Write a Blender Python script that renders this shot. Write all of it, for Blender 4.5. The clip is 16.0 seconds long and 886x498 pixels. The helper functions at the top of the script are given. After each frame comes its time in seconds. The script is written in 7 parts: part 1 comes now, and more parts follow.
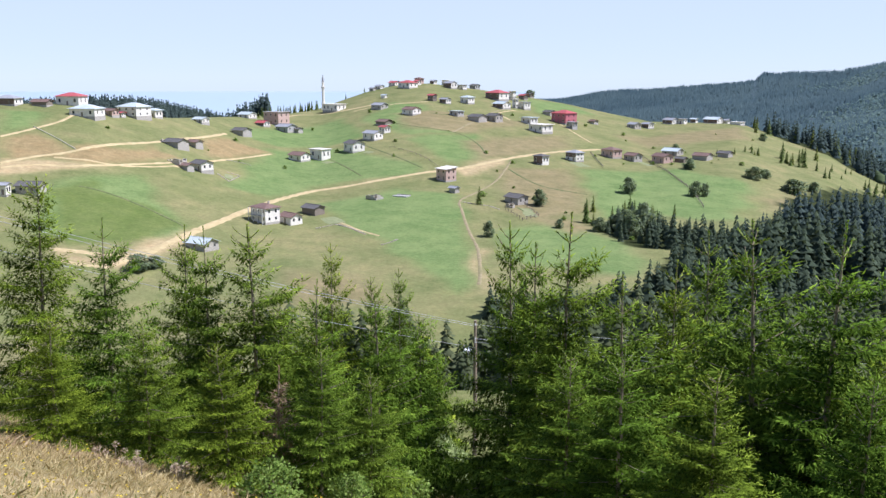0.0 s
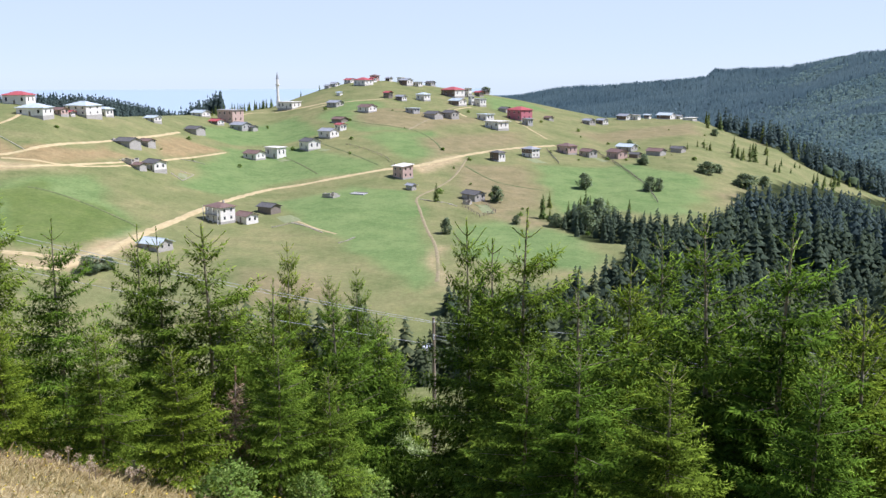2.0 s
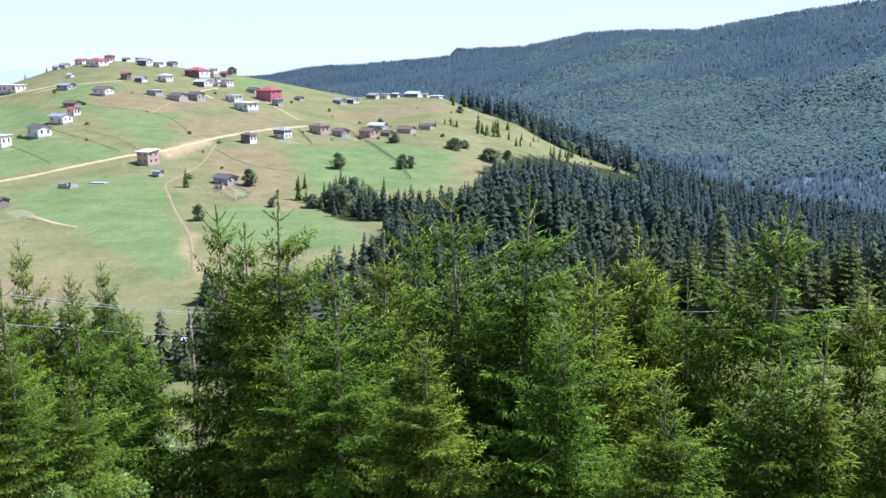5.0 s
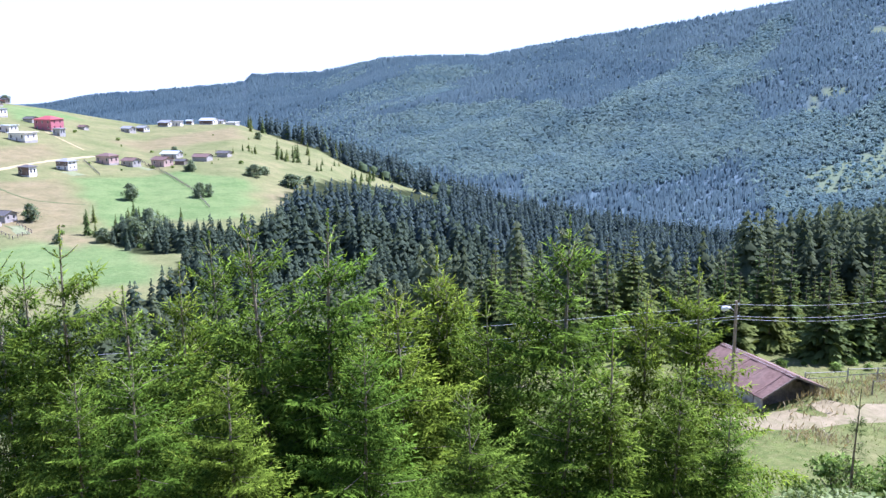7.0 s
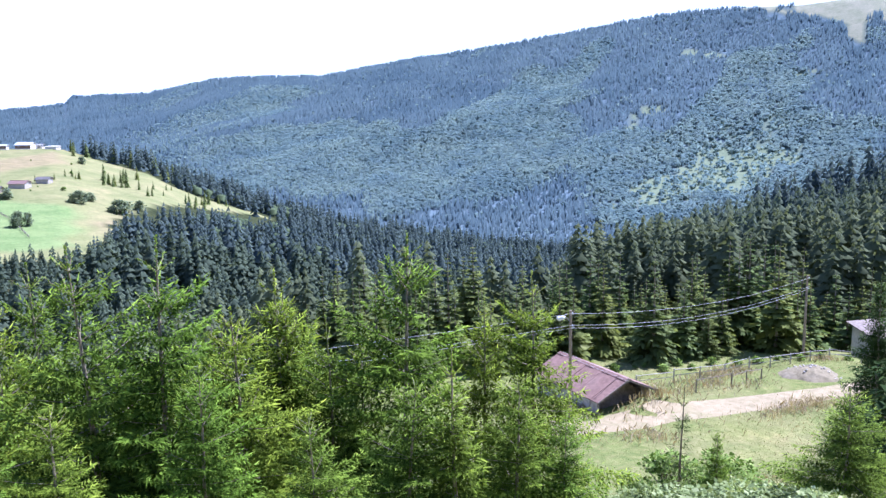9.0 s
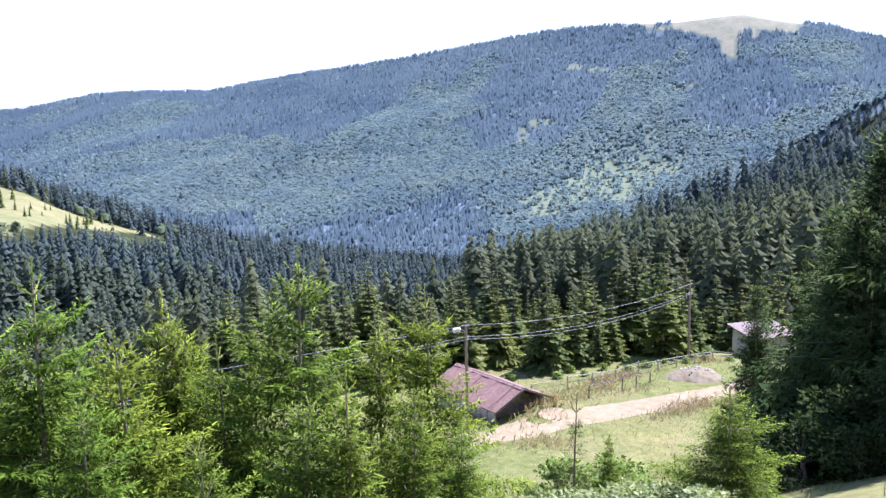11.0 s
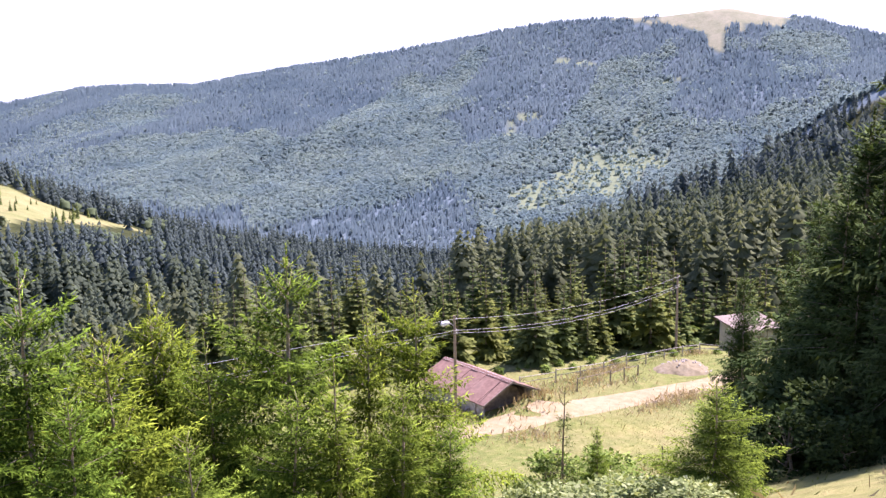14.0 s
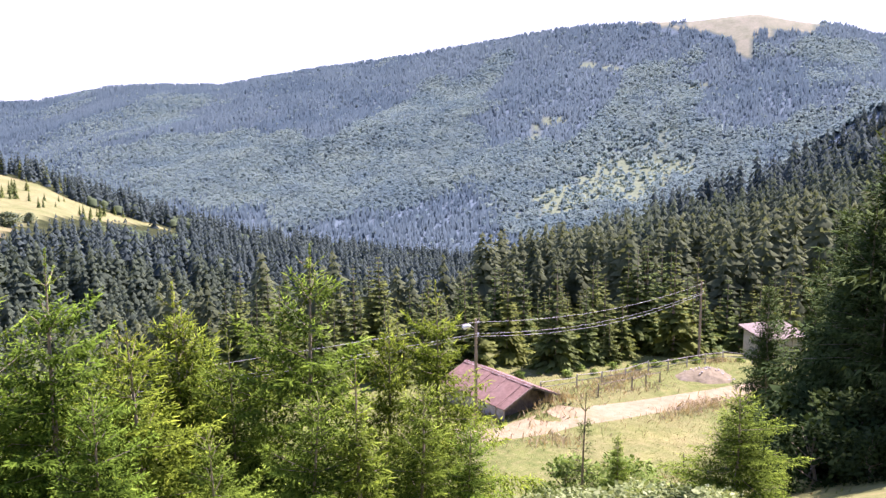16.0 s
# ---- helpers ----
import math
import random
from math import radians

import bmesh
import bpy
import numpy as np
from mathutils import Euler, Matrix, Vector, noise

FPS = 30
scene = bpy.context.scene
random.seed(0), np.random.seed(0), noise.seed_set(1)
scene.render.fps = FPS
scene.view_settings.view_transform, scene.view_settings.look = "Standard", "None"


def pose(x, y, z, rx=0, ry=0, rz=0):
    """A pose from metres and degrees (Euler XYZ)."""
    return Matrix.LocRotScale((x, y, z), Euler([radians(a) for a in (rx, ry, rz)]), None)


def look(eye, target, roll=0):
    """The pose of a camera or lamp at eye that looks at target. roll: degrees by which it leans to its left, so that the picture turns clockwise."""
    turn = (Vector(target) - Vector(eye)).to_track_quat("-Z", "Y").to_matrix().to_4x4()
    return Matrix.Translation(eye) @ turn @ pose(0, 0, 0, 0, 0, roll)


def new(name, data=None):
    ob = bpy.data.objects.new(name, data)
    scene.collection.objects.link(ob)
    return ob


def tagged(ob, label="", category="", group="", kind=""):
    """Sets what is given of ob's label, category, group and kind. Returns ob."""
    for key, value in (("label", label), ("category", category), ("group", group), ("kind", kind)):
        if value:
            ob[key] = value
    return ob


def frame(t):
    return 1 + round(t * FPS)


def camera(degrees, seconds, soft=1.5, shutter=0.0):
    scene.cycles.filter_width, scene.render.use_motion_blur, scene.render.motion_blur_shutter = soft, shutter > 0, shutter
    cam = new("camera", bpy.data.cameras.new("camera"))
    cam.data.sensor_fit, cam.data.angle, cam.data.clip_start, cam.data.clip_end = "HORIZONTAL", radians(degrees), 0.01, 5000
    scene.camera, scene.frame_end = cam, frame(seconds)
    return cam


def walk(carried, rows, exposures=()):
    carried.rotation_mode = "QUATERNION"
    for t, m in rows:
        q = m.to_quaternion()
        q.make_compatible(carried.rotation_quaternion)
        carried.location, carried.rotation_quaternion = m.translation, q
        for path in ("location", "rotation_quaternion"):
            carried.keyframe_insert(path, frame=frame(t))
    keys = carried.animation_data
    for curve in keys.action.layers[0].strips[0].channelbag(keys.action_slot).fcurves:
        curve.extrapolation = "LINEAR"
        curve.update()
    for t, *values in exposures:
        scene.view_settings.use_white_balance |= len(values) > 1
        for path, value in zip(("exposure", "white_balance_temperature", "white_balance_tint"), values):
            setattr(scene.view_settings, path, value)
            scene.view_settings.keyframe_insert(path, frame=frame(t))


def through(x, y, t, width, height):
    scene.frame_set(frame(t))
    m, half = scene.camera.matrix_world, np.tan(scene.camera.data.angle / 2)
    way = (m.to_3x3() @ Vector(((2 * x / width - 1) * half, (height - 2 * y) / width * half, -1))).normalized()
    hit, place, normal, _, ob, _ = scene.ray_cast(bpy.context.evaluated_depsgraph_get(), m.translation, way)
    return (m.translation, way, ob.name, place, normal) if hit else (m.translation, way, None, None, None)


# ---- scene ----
cam = camera(53.44, 16.0, soft=1.45)
ARM = 0.5  # the camera is held half a metre in front of the turning body
TURNS = [(0, 0.00, -11.00, -0.00), (0.5, 0.11, -11.06, 0.04), (1, 0.61, -10.96, 0.07), (1.5, 1.40, -10.95, 0.10), (2, 2.80, -11.19, 0.18), (2.5, 4.54, -11.65, 0.25),
         (3, 6.83, -12.27, 0.32), (5.5, 21.84, -12.19, 0.25), (6, 24.93, -11.72, 0.20), (6.5, 28.17, -11.28, 0.39), (7, 31.57, -11.08, 0.65), (7.5, 34.88, -11.02, 0.85),
         (8, 37.75, -10.90, 0.95), (8.5, 40.00, -10.51, 0.93), (9, 42.02, -9.93, 0.88), (9.5, 43.96, -9.44, 0.89), (10, 45.87, -9.17, 0.81), (10.2, 46.67, -9.14, 0.85),
         (12.5, 50.21, -9.37, 1.32), (13, 50.04, -9.53, 1.20), (13.5, 49.87, -9.55, 1.16), (14, 49.71, -9.56, 1.10), (14.5, 49.50, -9.54, 1.03), (15, 49.32, -9.46, 0.87),
         (15.5, 49.12, -9.45, 0.72), (16, 48.23, -9.36, 0.44)]


def held(yaw, pitch, lean):
    y, p = radians(yaw), radians(pitch)
    eye = Vector((ARM * math.sin(y), ARM * math.cos(y) - ARM, 0))
    return look(eye, eye + Vector((math.sin(y) * math.cos(p), math.cos(y) * math.cos(p), math.sin(p))), -lean)


walk(cam, [(t, held(yaw, pitch, lean)) for t, yaw, pitch, lean in TURNS],
     [(0.0, 0.38, 5600, 19), (3.0, 0.36, 5600, 19), (5.5, 0.78, 5200, 25), (7.0, 1.06, 5050, 29), (9.0, 1.32, 4980, 33), (10.2, 1.32, 4980, 33), (12.3, 1.46, 5980, 47), (16.0, 1.46, 5980, 47)])

# ---- daylight ----
SUN_BEARING, SUN_HEIGHT = 97, 54
world = bpy.data.worlds.new("sky")
scene.world = world
world.use_nodes = True
nt = world.node_tree
sky = nt.nodes.new("ShaderNodeTexSky")
sky.sky_type, sky.sun_disc = "NISHITA", False
sky.sun_elevation, sky.sun_rotation = radians(SUN_HEIGHT), radians(SUN_BEARING)
sky.altitude, sky.air_density, sky.dust_density, sky.ozone_density = 1500, 0.7, 0.1, 1.5
# summer haze: the lower sky is a pale even veil
where = nt.nodes.new("ShaderNodeTexCoord")
apart = nt.nodes.new("ShaderNodeSeparateXYZ")
nt.links.new(where.outputs["Generated"], apart.inputs[0])
veil = nt.nodes.new("ShaderNodeMapRange")
veil.interpolation_type = "SMOOTHSTEP"
for k, value in enumerate((0.13, 0.38, 0.85, 0.03)):
    veil.inputs[k + 1].default_value = value
nt.links.new(apart.outputs[2], veil.inputs[0])
blend = nt.nodes.new("ShaderNodeMix")
blend.data_type = "RGBA"
blend.inputs[7].default_value = (4.75, 5.25, 5.35, 1)
nt.links.new(veil.outputs[0], blend.inputs[0])
nt.links.new(sky.outputs[0], blend.inputs[6])
nt.links.new(blend.outputs[2], nt.nodes["Background"].inputs[0])
nt.nodes["Background"].inputs[1].default_value = 0.12
sun = new("sun", bpy.data.lights.new("sun", "SUN"))
sun.data.energy, sun.data.angle, sun.data.color = 5.0, radians(0.5), (1, 0.95, 0.86)
b, e = radians(SUN_BEARING), radians(SUN_HEIGHT)
sun.matrix_world = look((math.sin(b) * math.cos(e) * 90, math.cos(b) * math.cos(e) * 90, math.sin(e) * 90), (0, 0, 0))

# ---- materials ----
def material(name, rough=0.9):
    m = bpy.data.materials.new(name)
    m.use_nodes = True
    bsdf = m.node_tree.nodes["Principled BSDF"]
    bsdf.inputs["Roughness"].default_value = rough
    bsdf.inputs["Specular IOR Level"].default_value = 0.25
    return m, m.node_tree, bsdf


def node(nt, kind, **inputs):
    n = nt.nodes.new(kind)
    for key, value in inputs.items():
        n.inputs[key.replace("_", " ")].default_value = value
    return n


def grain(nt, size, detail=5, rough=0.6):
    """Noise in world space; size in metres."""
    pos = nt.nodes.new("ShaderNodeNewGeometry")
    n = node(nt, "ShaderNodeTexNoise", Scale=1 / size, Detail=detail, Roughness=rough)
    nt.links.new(pos.outputs["Position"], n.inputs["Vector"])
    return n.outputs["Fac"]


def ramp(nt, fac, *stops):
    n = nt.nodes.new("ShaderNodeValToRGB")
    els = n.color_ramp.elements
    while len(els) < len(stops):
        els.new(0.5)
    for el, (p, c) in zip(els, stops):
        el.position, el.color = p, (*c, 1)
    nt.links.new(fac, n.inputs[0])
    return n.outputs[0]


def mix(nt, fac, a, b, mode="MIX"):
    n = nt.nodes.new("ShaderNodeMix")
    n.data_type, n.blend_type = "RGBA", mode
    for socket, value in ((n.inputs[0], fac), (n.inputs[6], a), (n.inputs[7], b)):
        if isinstance(value, bpy.types.NodeSocket):
            nt.links.new(value, socket)
        elif isinstance(value, tuple):
            socket.default_value = (*value, 1)
        else:
            socket.default_value = value
    return n.outputs[2]


def attribute(nt, name):
    n = nt.nodes.new("ShaderNodeAttribute")
    n.attribute_name = name
    return n.outputs["Fac"]


def bump(nt, bsdf, fac, depth, strength=0.6):
    n = node(nt, "ShaderNodeBump", Distance=depth, Strength=strength)
    nt.links.new(fac, n.inputs["Height"])
    nt.links.new(n.outputs[0], bsdf.inputs["Normal"])


def plain(name, light, dark, size=0.5, rough=0.85, relief=0.01, weather=(0.25, 0.23, 0.2), dirt=0.35):
    """A painted or raw surface: two tones of fine grain and broad weather stains."""
    m, nt, bsdf = material(name, rough)
    fine = ramp(nt, grain(nt, size), (0.35, dark), (0.65, light))
    stain = ramp(nt, grain(nt, size * 6, 6, 0.7), (0.5, (0, 0, 0)), (0.75, (dirt, dirt, dirt)))
    nt.links.new(mix(nt, stain, fine, weather), bsdf.inputs["Base Color"])
    bump(nt, bsdf, grain(nt, size * 0.3), relief)
    return m


def leafy(name, dark, mid, light, through=0.3, rough=0.75, patch=None, tinge=(1.2, 1.2, 0.75), by=""):
    """Foliage: every leaf or tuft has its own tone; some light passes through. by: the attribute that leads the tone,
    from inside to tip of a crown or by the single plant.
    """
    m, nt, bsdf = material(name, rough)
    bsdf.inputs["Specular IOR Level"].default_value = 0.04
    geo = nt.nodes.new("ShaderNodeNewGeometry")
    fac = geo.outputs["Random Per Island"]
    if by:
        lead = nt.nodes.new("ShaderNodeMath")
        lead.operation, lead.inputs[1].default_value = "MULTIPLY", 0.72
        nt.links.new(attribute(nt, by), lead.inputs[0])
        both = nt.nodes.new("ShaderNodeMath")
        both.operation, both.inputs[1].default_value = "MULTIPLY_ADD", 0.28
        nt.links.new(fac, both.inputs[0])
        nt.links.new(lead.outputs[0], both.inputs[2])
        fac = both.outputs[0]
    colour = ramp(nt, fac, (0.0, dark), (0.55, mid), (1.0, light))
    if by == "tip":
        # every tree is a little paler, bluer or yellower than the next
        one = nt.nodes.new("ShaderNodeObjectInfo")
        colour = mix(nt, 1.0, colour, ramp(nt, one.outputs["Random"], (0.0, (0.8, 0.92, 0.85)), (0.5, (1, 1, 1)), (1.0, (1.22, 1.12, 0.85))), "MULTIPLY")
    if patch:
        size, tint = patch
        spots = ramp(nt, grain(nt, size, 4), (0.42, (0, 0, 0)), (0.62, (1, 1, 1)))
        colour = mix(nt, spots, colour, mix(nt, 1.0, colour, tint, "MULTIPLY"))
    nt.links.new(colour, bsdf.inputs["Base Color"])
    out = nt.nodes["Material Output"]
    if through:
        glow = nt.nodes.new("ShaderNodeBsdfTranslucent")
        nt.links.new(mix(nt, 1.0, colour, tinge, "MULTIPLY"), glow.inputs[0])
        both = nt.nodes.new("ShaderNodeMixShader")
        both.inputs[0].default_value = through
        nt.links.new(bsdf.outputs[0], both.inputs[1])
        nt.links.new(glow.outputs[0], both.inputs[2])
        nt.links.new(both.outputs[0], out.inputs[0])
    return m


# the one sheet of ground: rough hay meadow, lush mown fields, dry pasture, bare earth, forest floor
GROUND, nt, bsdf = material("ground_cover", 1.0)
bsdf.inputs["Specular IOR Level"].default_value = 0.05
hay = ramp(nt, grain(nt, 22, 7, 0.65), (0.3, (0.16, 0.184, 0.068)), (0.5, (0.22, 0.224, 0.092)), (0.7, (0.285, 0.254, 0.118)))
lush = ramp(nt, grain(nt, 14, 6), (0.3, (0.148, 0.216, 0.072)), (0.7, (0.214, 0.272, 0.1)))
dry = ramp(nt, grain(nt, 9, 6), (0.3, (0.222, 0.193, 0.09)), (0.7, (0.296, 0.243, 0.128)))
earth = ramp(nt, grain(nt, 2.5, 7, 0.7), (0.3, (0.37, 0.28, 0.145)), (0.7, (0.52, 0.41, 0.23)))
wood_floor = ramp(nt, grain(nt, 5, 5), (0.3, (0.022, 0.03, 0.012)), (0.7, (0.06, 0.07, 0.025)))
near_grass = ramp(nt, grain(nt, 0.6, 8, 0.7), (0.3, (0.11, 0.142, 0.038)), (0.5, (0.165, 0.188, 0.056)), (0.72, (0.25, 0.235, 0.095)))
colour = mix(nt, attribute(nt, "lush"), hay, lush)
colour = mix(nt, attribute(nt, "dry"), colour, dry)
colour = mix(nt, attribute(nt, "deep"), colour, ramp(nt, grain(nt, 11, 6), (0.3, (0.125, 0.17, 0.045)), (0.7, (0.17, 0.205, 0.065))))
colour = mix(nt, attribute(nt, "plough"), colour, ramp(nt, grain(nt, 6, 7, 0.7), (0.3, (0.27, 0.2, 0.095)), (0.7, (0.37, 0.28, 0.14))))
bleached = ramp(nt, grain(nt, 7, 5), (0.45, (0, 0, 0)), (0.7, (0.4, 0.4, 0.4)))
near_grass = mix(nt, bleached, near_grass, ramp(nt, grain(nt, 0.4, 6), (0.3, (0.27, 0.232, 0.105)), (0.7, (0.375, 0.31, 0.16))))
colour = mix(nt, attribute(nt, "near"), colour, near_grass)
withered = ramp(nt, grain(nt, 0.25, 8, 0.75), (0.3, (0.24, 0.18, 0.085)), (0.5, (0.42, 0.33, 0.16)), (0.7, (0.58, 0.46, 0.26)))
colour = mix(nt, attribute(nt, "bank"), colour, mix(nt, ramp(nt, grain(nt, 2.2, 5), (0.45, (0, 0, 0)), (0.65, (0.5, 0.5, 0.5))), withered, near_grass))
colour = mix(nt, attribute(nt, "earth"), colour, earth)
colour = mix(nt, attribute(nt, "pale"), colour, ramp(nt, grain(nt, 30, 6), (0.3, (0.2, 0.215, 0.13)), (0.7, (0.28, 0.275, 0.185))))
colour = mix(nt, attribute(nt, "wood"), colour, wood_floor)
# distance haze is painted into the mountain floor as pale blue
hazed_far_floor = ramp(nt, grain(nt, 40, 6), (0.3, (0.112, 0.16, 0.182)), (0.7, (0.14, 0.194, 0.206)))
colour = mix(nt, attribute(nt, "far"), colour, hazed_far_floor)
fine = ramp(nt, grain(nt, 1.3, 8, 0.75), (0.25, (0.72, 0.72, 0.72)), (0.75, (1.2, 1.2, 1.2)))
mottle = ramp(nt, grain(nt, 6.5, 8, 0.72), (0.3, (0.8, 0.84, 0.8)), (0.5, (1, 1, 1)), (0.72, (1.18, 1.12, 1.1)))
colour = mix(nt, 1.0, colour, mottle, "MULTIPLY")
nt.links.new(mix(nt, 1.0, colour, fine, "MULTIPLY"), bsdf.inputs["Base Color"])
bump(nt, bsdf, grain(nt, 0.9, 8, 0.7), 0.25, 0.7)

SEA, nt, bsdf = material("sea", 0.3)
# the pale base colour holds the haze over the water
bsdf.inputs["Base Color"].default_value = (0.42, 0.52, 0.6, 1)
bsdf.inputs["Specular IOR Level"].default_value = 0.5

DIRT = plain("dirt_track", (0.35, 0.285, 0.165), (0.24, 0.2, 0.105), 0.8, 1.0, 0.08, (0.2, 0.2, 0.075), 0.95)
TRACK = plain("village_track", (0.58, 0.46, 0.25), (0.44, 0.34, 0.17), 2.2, 1.0, 0.05, (0.3, 0.27, 0.13), 0.45)
BARK = plain("bark", (0.33, 0.28, 0.19), (0.18, 0.145, 0.1), 0.06, 0.95, 0.01)
DRY_WOOD = plain("dead_twig", (0.36, 0.29, 0.22), (0.2, 0.15, 0.1), 0.05, 0.95, 0.005)
# dark end: shade inside the crown, put into the colour; light end: new growth
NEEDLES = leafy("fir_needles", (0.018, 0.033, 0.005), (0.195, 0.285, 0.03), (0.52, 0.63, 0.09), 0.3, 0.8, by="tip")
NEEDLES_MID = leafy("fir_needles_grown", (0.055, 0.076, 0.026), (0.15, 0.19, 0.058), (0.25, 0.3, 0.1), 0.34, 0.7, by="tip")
# darker needles for the backlit stand: its shade is put into the colour
NEEDLES_SHADED = leafy("fir_needles_shaded", (0.024, 0.042, 0.012), (0.075, 0.112, 0.03), (0.17, 0.215, 0.065), 0.18, 0.8, by="tip")
FOREST = leafy("conifer_forest", (0.055, 0.072, 0.038), (0.11, 0.132, 0.067), (0.178, 0.202, 0.1), 0.3, 0.9, by="tone")
# bluish cast puts a little distance haze into the needle colour
HAZED_SPUR_FIR = leafy("hazed_spur_conifers", (0.044, 0.066, 0.062), (0.074, 0.102, 0.092), (0.115, 0.15, 0.122), 0.28, 0.9, by="tone")
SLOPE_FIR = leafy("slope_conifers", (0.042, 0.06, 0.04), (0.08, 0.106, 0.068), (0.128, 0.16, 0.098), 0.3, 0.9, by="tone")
SPUR_LEAF = leafy("spur_broadleaf", (0.085, 0.12, 0.062), (0.115, 0.155, 0.075), (0.15, 0.195, 0.094), 0.3, 0.9, by="tone")
# pale blue base colours stand in for the haze over the mountain woods
HAZED_MOUNTAIN_FIR = leafy("hazed_mountain_conifers", (0.126, 0.188, 0.208), (0.16, 0.232, 0.252), (0.205, 0.285, 0.298), 0.6, 1.0, (230, (0.78, 0.83, 0.88)), (1, 1, 1), by="tone")
HAZED_MOUNTAIN_LEAF = leafy("hazed_mountain_broadleaf", (0.178, 0.255, 0.25), (0.225, 0.312, 0.275), (0.3, 0.39, 0.305), 0.6, 1.0, (90, (0.8, 0.86, 0.95)), (1, 1, 1), by="tone")
WHITE = plain("white_render", (0.86, 0.81, 0.72), (0.74, 0.69, 0.61), 0.8)
PINK = plain("pinkish_brick", (0.62, 0.45, 0.38), (0.5, 0.34, 0.28), 0.5)
STONE = plain("field_stone", (0.54, 0.5, 0.44), (0.34, 0.31, 0.27), 0.35, 0.95, 0.04)
PALE_STONE = plain("pale_field_stone", (0.52, 0.46, 0.36), (0.36, 0.32, 0.25), 0.35, 0.95, 0.04)
LIMED = plain("limewashed_board", (0.62, 0.59, 0.53), (0.46, 0.43, 0.38), 0.3, 0.9, 0.02)
BRACKEN = leafy("dead_bracken", (0.24, 0.165, 0.095), (0.4, 0.29, 0.17), (0.56, 0.43, 0.27), 0.25, 0.9)
UMBEL = leafy("withered_umbels", (0.3, 0.22, 0.14), (0.46, 0.36, 0.25), (0.62, 0.52, 0.38), 0.2, 0.9)
PLOT = plain("kitchen_garden", (0.28, 0.3, 0.15), (0.2, 0.225, 0.1), 0.9, 1.0, 0.1, (0.35, 0.31, 0.2), 0.6)
RAIL = plain("silvered_timber", (0.5, 0.47, 0.42), (0.34, 0.31, 0.27), 0.2, 0.9, 0.01)
TIMBER = plain("brown_timber_cladding", (0.24, 0.165, 0.12), (0.15, 0.1, 0.075), 0.4, 0.85, 0.02)
PLANK = plain("weathered_board", (0.3, 0.25, 0.2), (0.17, 0.14, 0.11), 0.25, 0.9, 0.02)
RED_ROOF = plain("red_sheet_roof", (0.52, 0.12, 0.12), (0.42, 0.095, 0.095), 0.8, 0.55)
BROWN_ROOF = plain("brown_sheet_roof", (0.25, 0.16, 0.13), (0.17, 0.11, 0.09), 0.6, 0.7)
DARK_ROOF = plain("dark_board_roof", (0.17, 0.16, 0.15), (0.1, 0.095, 0.09), 0.6, 0.8)
PALE_ROOF = plain("pale_sheet_roof", (0.62, 0.68, 0.68), (0.5, 0.56, 0.56), 0.8, 0.45)
GREY_ROOF = plain("grey_sheet_roof", (0.42, 0.42, 0.43), (0.3, 0.3, 0.31), 0.8, 0.5)
REDWALL = plain("crimson_wall", (0.56, 0.19, 0.22), (0.46, 0.15, 0.17), 0.8)
CONCRETE = plain("concrete", (0.5, 0.48, 0.45), (0.36, 0.35, 0.33), 0.5)
SHINGLE_FELT = plain("maroon_roof_felt", (0.275, 0.172, 0.132), (0.185, 0.112, 0.086), 0.35, 0.9, 0.02, (0.26, 0.2, 0.16), 0.3)
WIRE = plain("cable", (0.55, 0.55, 0.54), (0.42, 0.42, 0.42), 0.5, 0.5, 0.0)
LAMP_WHITE = plain("lamp_shell", (0.8, 0.8, 0.8), (0.7, 0.7, 0.7), 0.1, 0.4, 0.0)
WINDOW, nt, bsdf = material("window_glass", 0.08)
bsdf.inputs["Base Color"].default_value = (0.03, 0.035, 0.04, 1)
bsdf.inputs["Specular IOR Level"].default_value = 0.6
EARTHY = plain("turned_earth", (0.265, 0.225, 0.135), (0.165, 0.142, 0.08), 0.4, 1.0, 0.05)
BANK_STRAW = leafy("withered_grass", (0.36, 0.28, 0.13), (0.5, 0.4, 0.2), (0.66, 0.55, 0.31), 0.35, 0.9)
STRAW = leafy("dry_grass", (0.26, 0.2, 0.1), (0.38, 0.3, 0.155), (0.52, 0.43, 0.25), 0.3, 0.9)
GRASS = leafy("green_grass", (0.12, 0.155, 0.042), (0.175, 0.205, 0.062), (0.26, 0.265, 0.105), 0.35, 0.8)
DOCK = leafy("brown_weeds", (0.3, 0.235, 0.145), (0.42, 0.35, 0.225), (0.58, 0.5, 0.34), 0.25, 0.9)
YELLOW = leafy("yellow_petals", (0.6, 0.45, 0.05), (0.7, 0.55, 0.06), (0.8, 0.65, 0.1), 0.3, 0.8)
SILVER_LEAF = leafy("pale_shrub_leaves", (0.14, 0.19, 0.065), (0.25, 0.31, 0.115), (0.42, 0.48, 0.22), 0.3, 0.7)
MARGIN = plain("rough_margin", (0.16, 0.18, 0.07), (0.09, 0.12, 0.04), 1.2, 1.0, 0.1, (0.28, 0.24, 0.12), 0.5)
HILL_LEAF = leafy("hill_tree_leaves", (0.14, 0.18, 0.11), (0.2, 0.25, 0.145), (0.28, 0.33, 0.19), 0.36, 0.8)
BUSH = leafy("bush_leaves", (0.085, 0.145, 0.026), (0.175, 0.26, 0.052), (0.3, 0.39, 0.1), 0.3, 0.75)
DEAD_NEEDLES = leafy("dead_needles", (0.2, 0.13, 0.075), (0.29, 0.2, 0.12), (0.38, 0.29, 0.18), 0.2, 0.9)

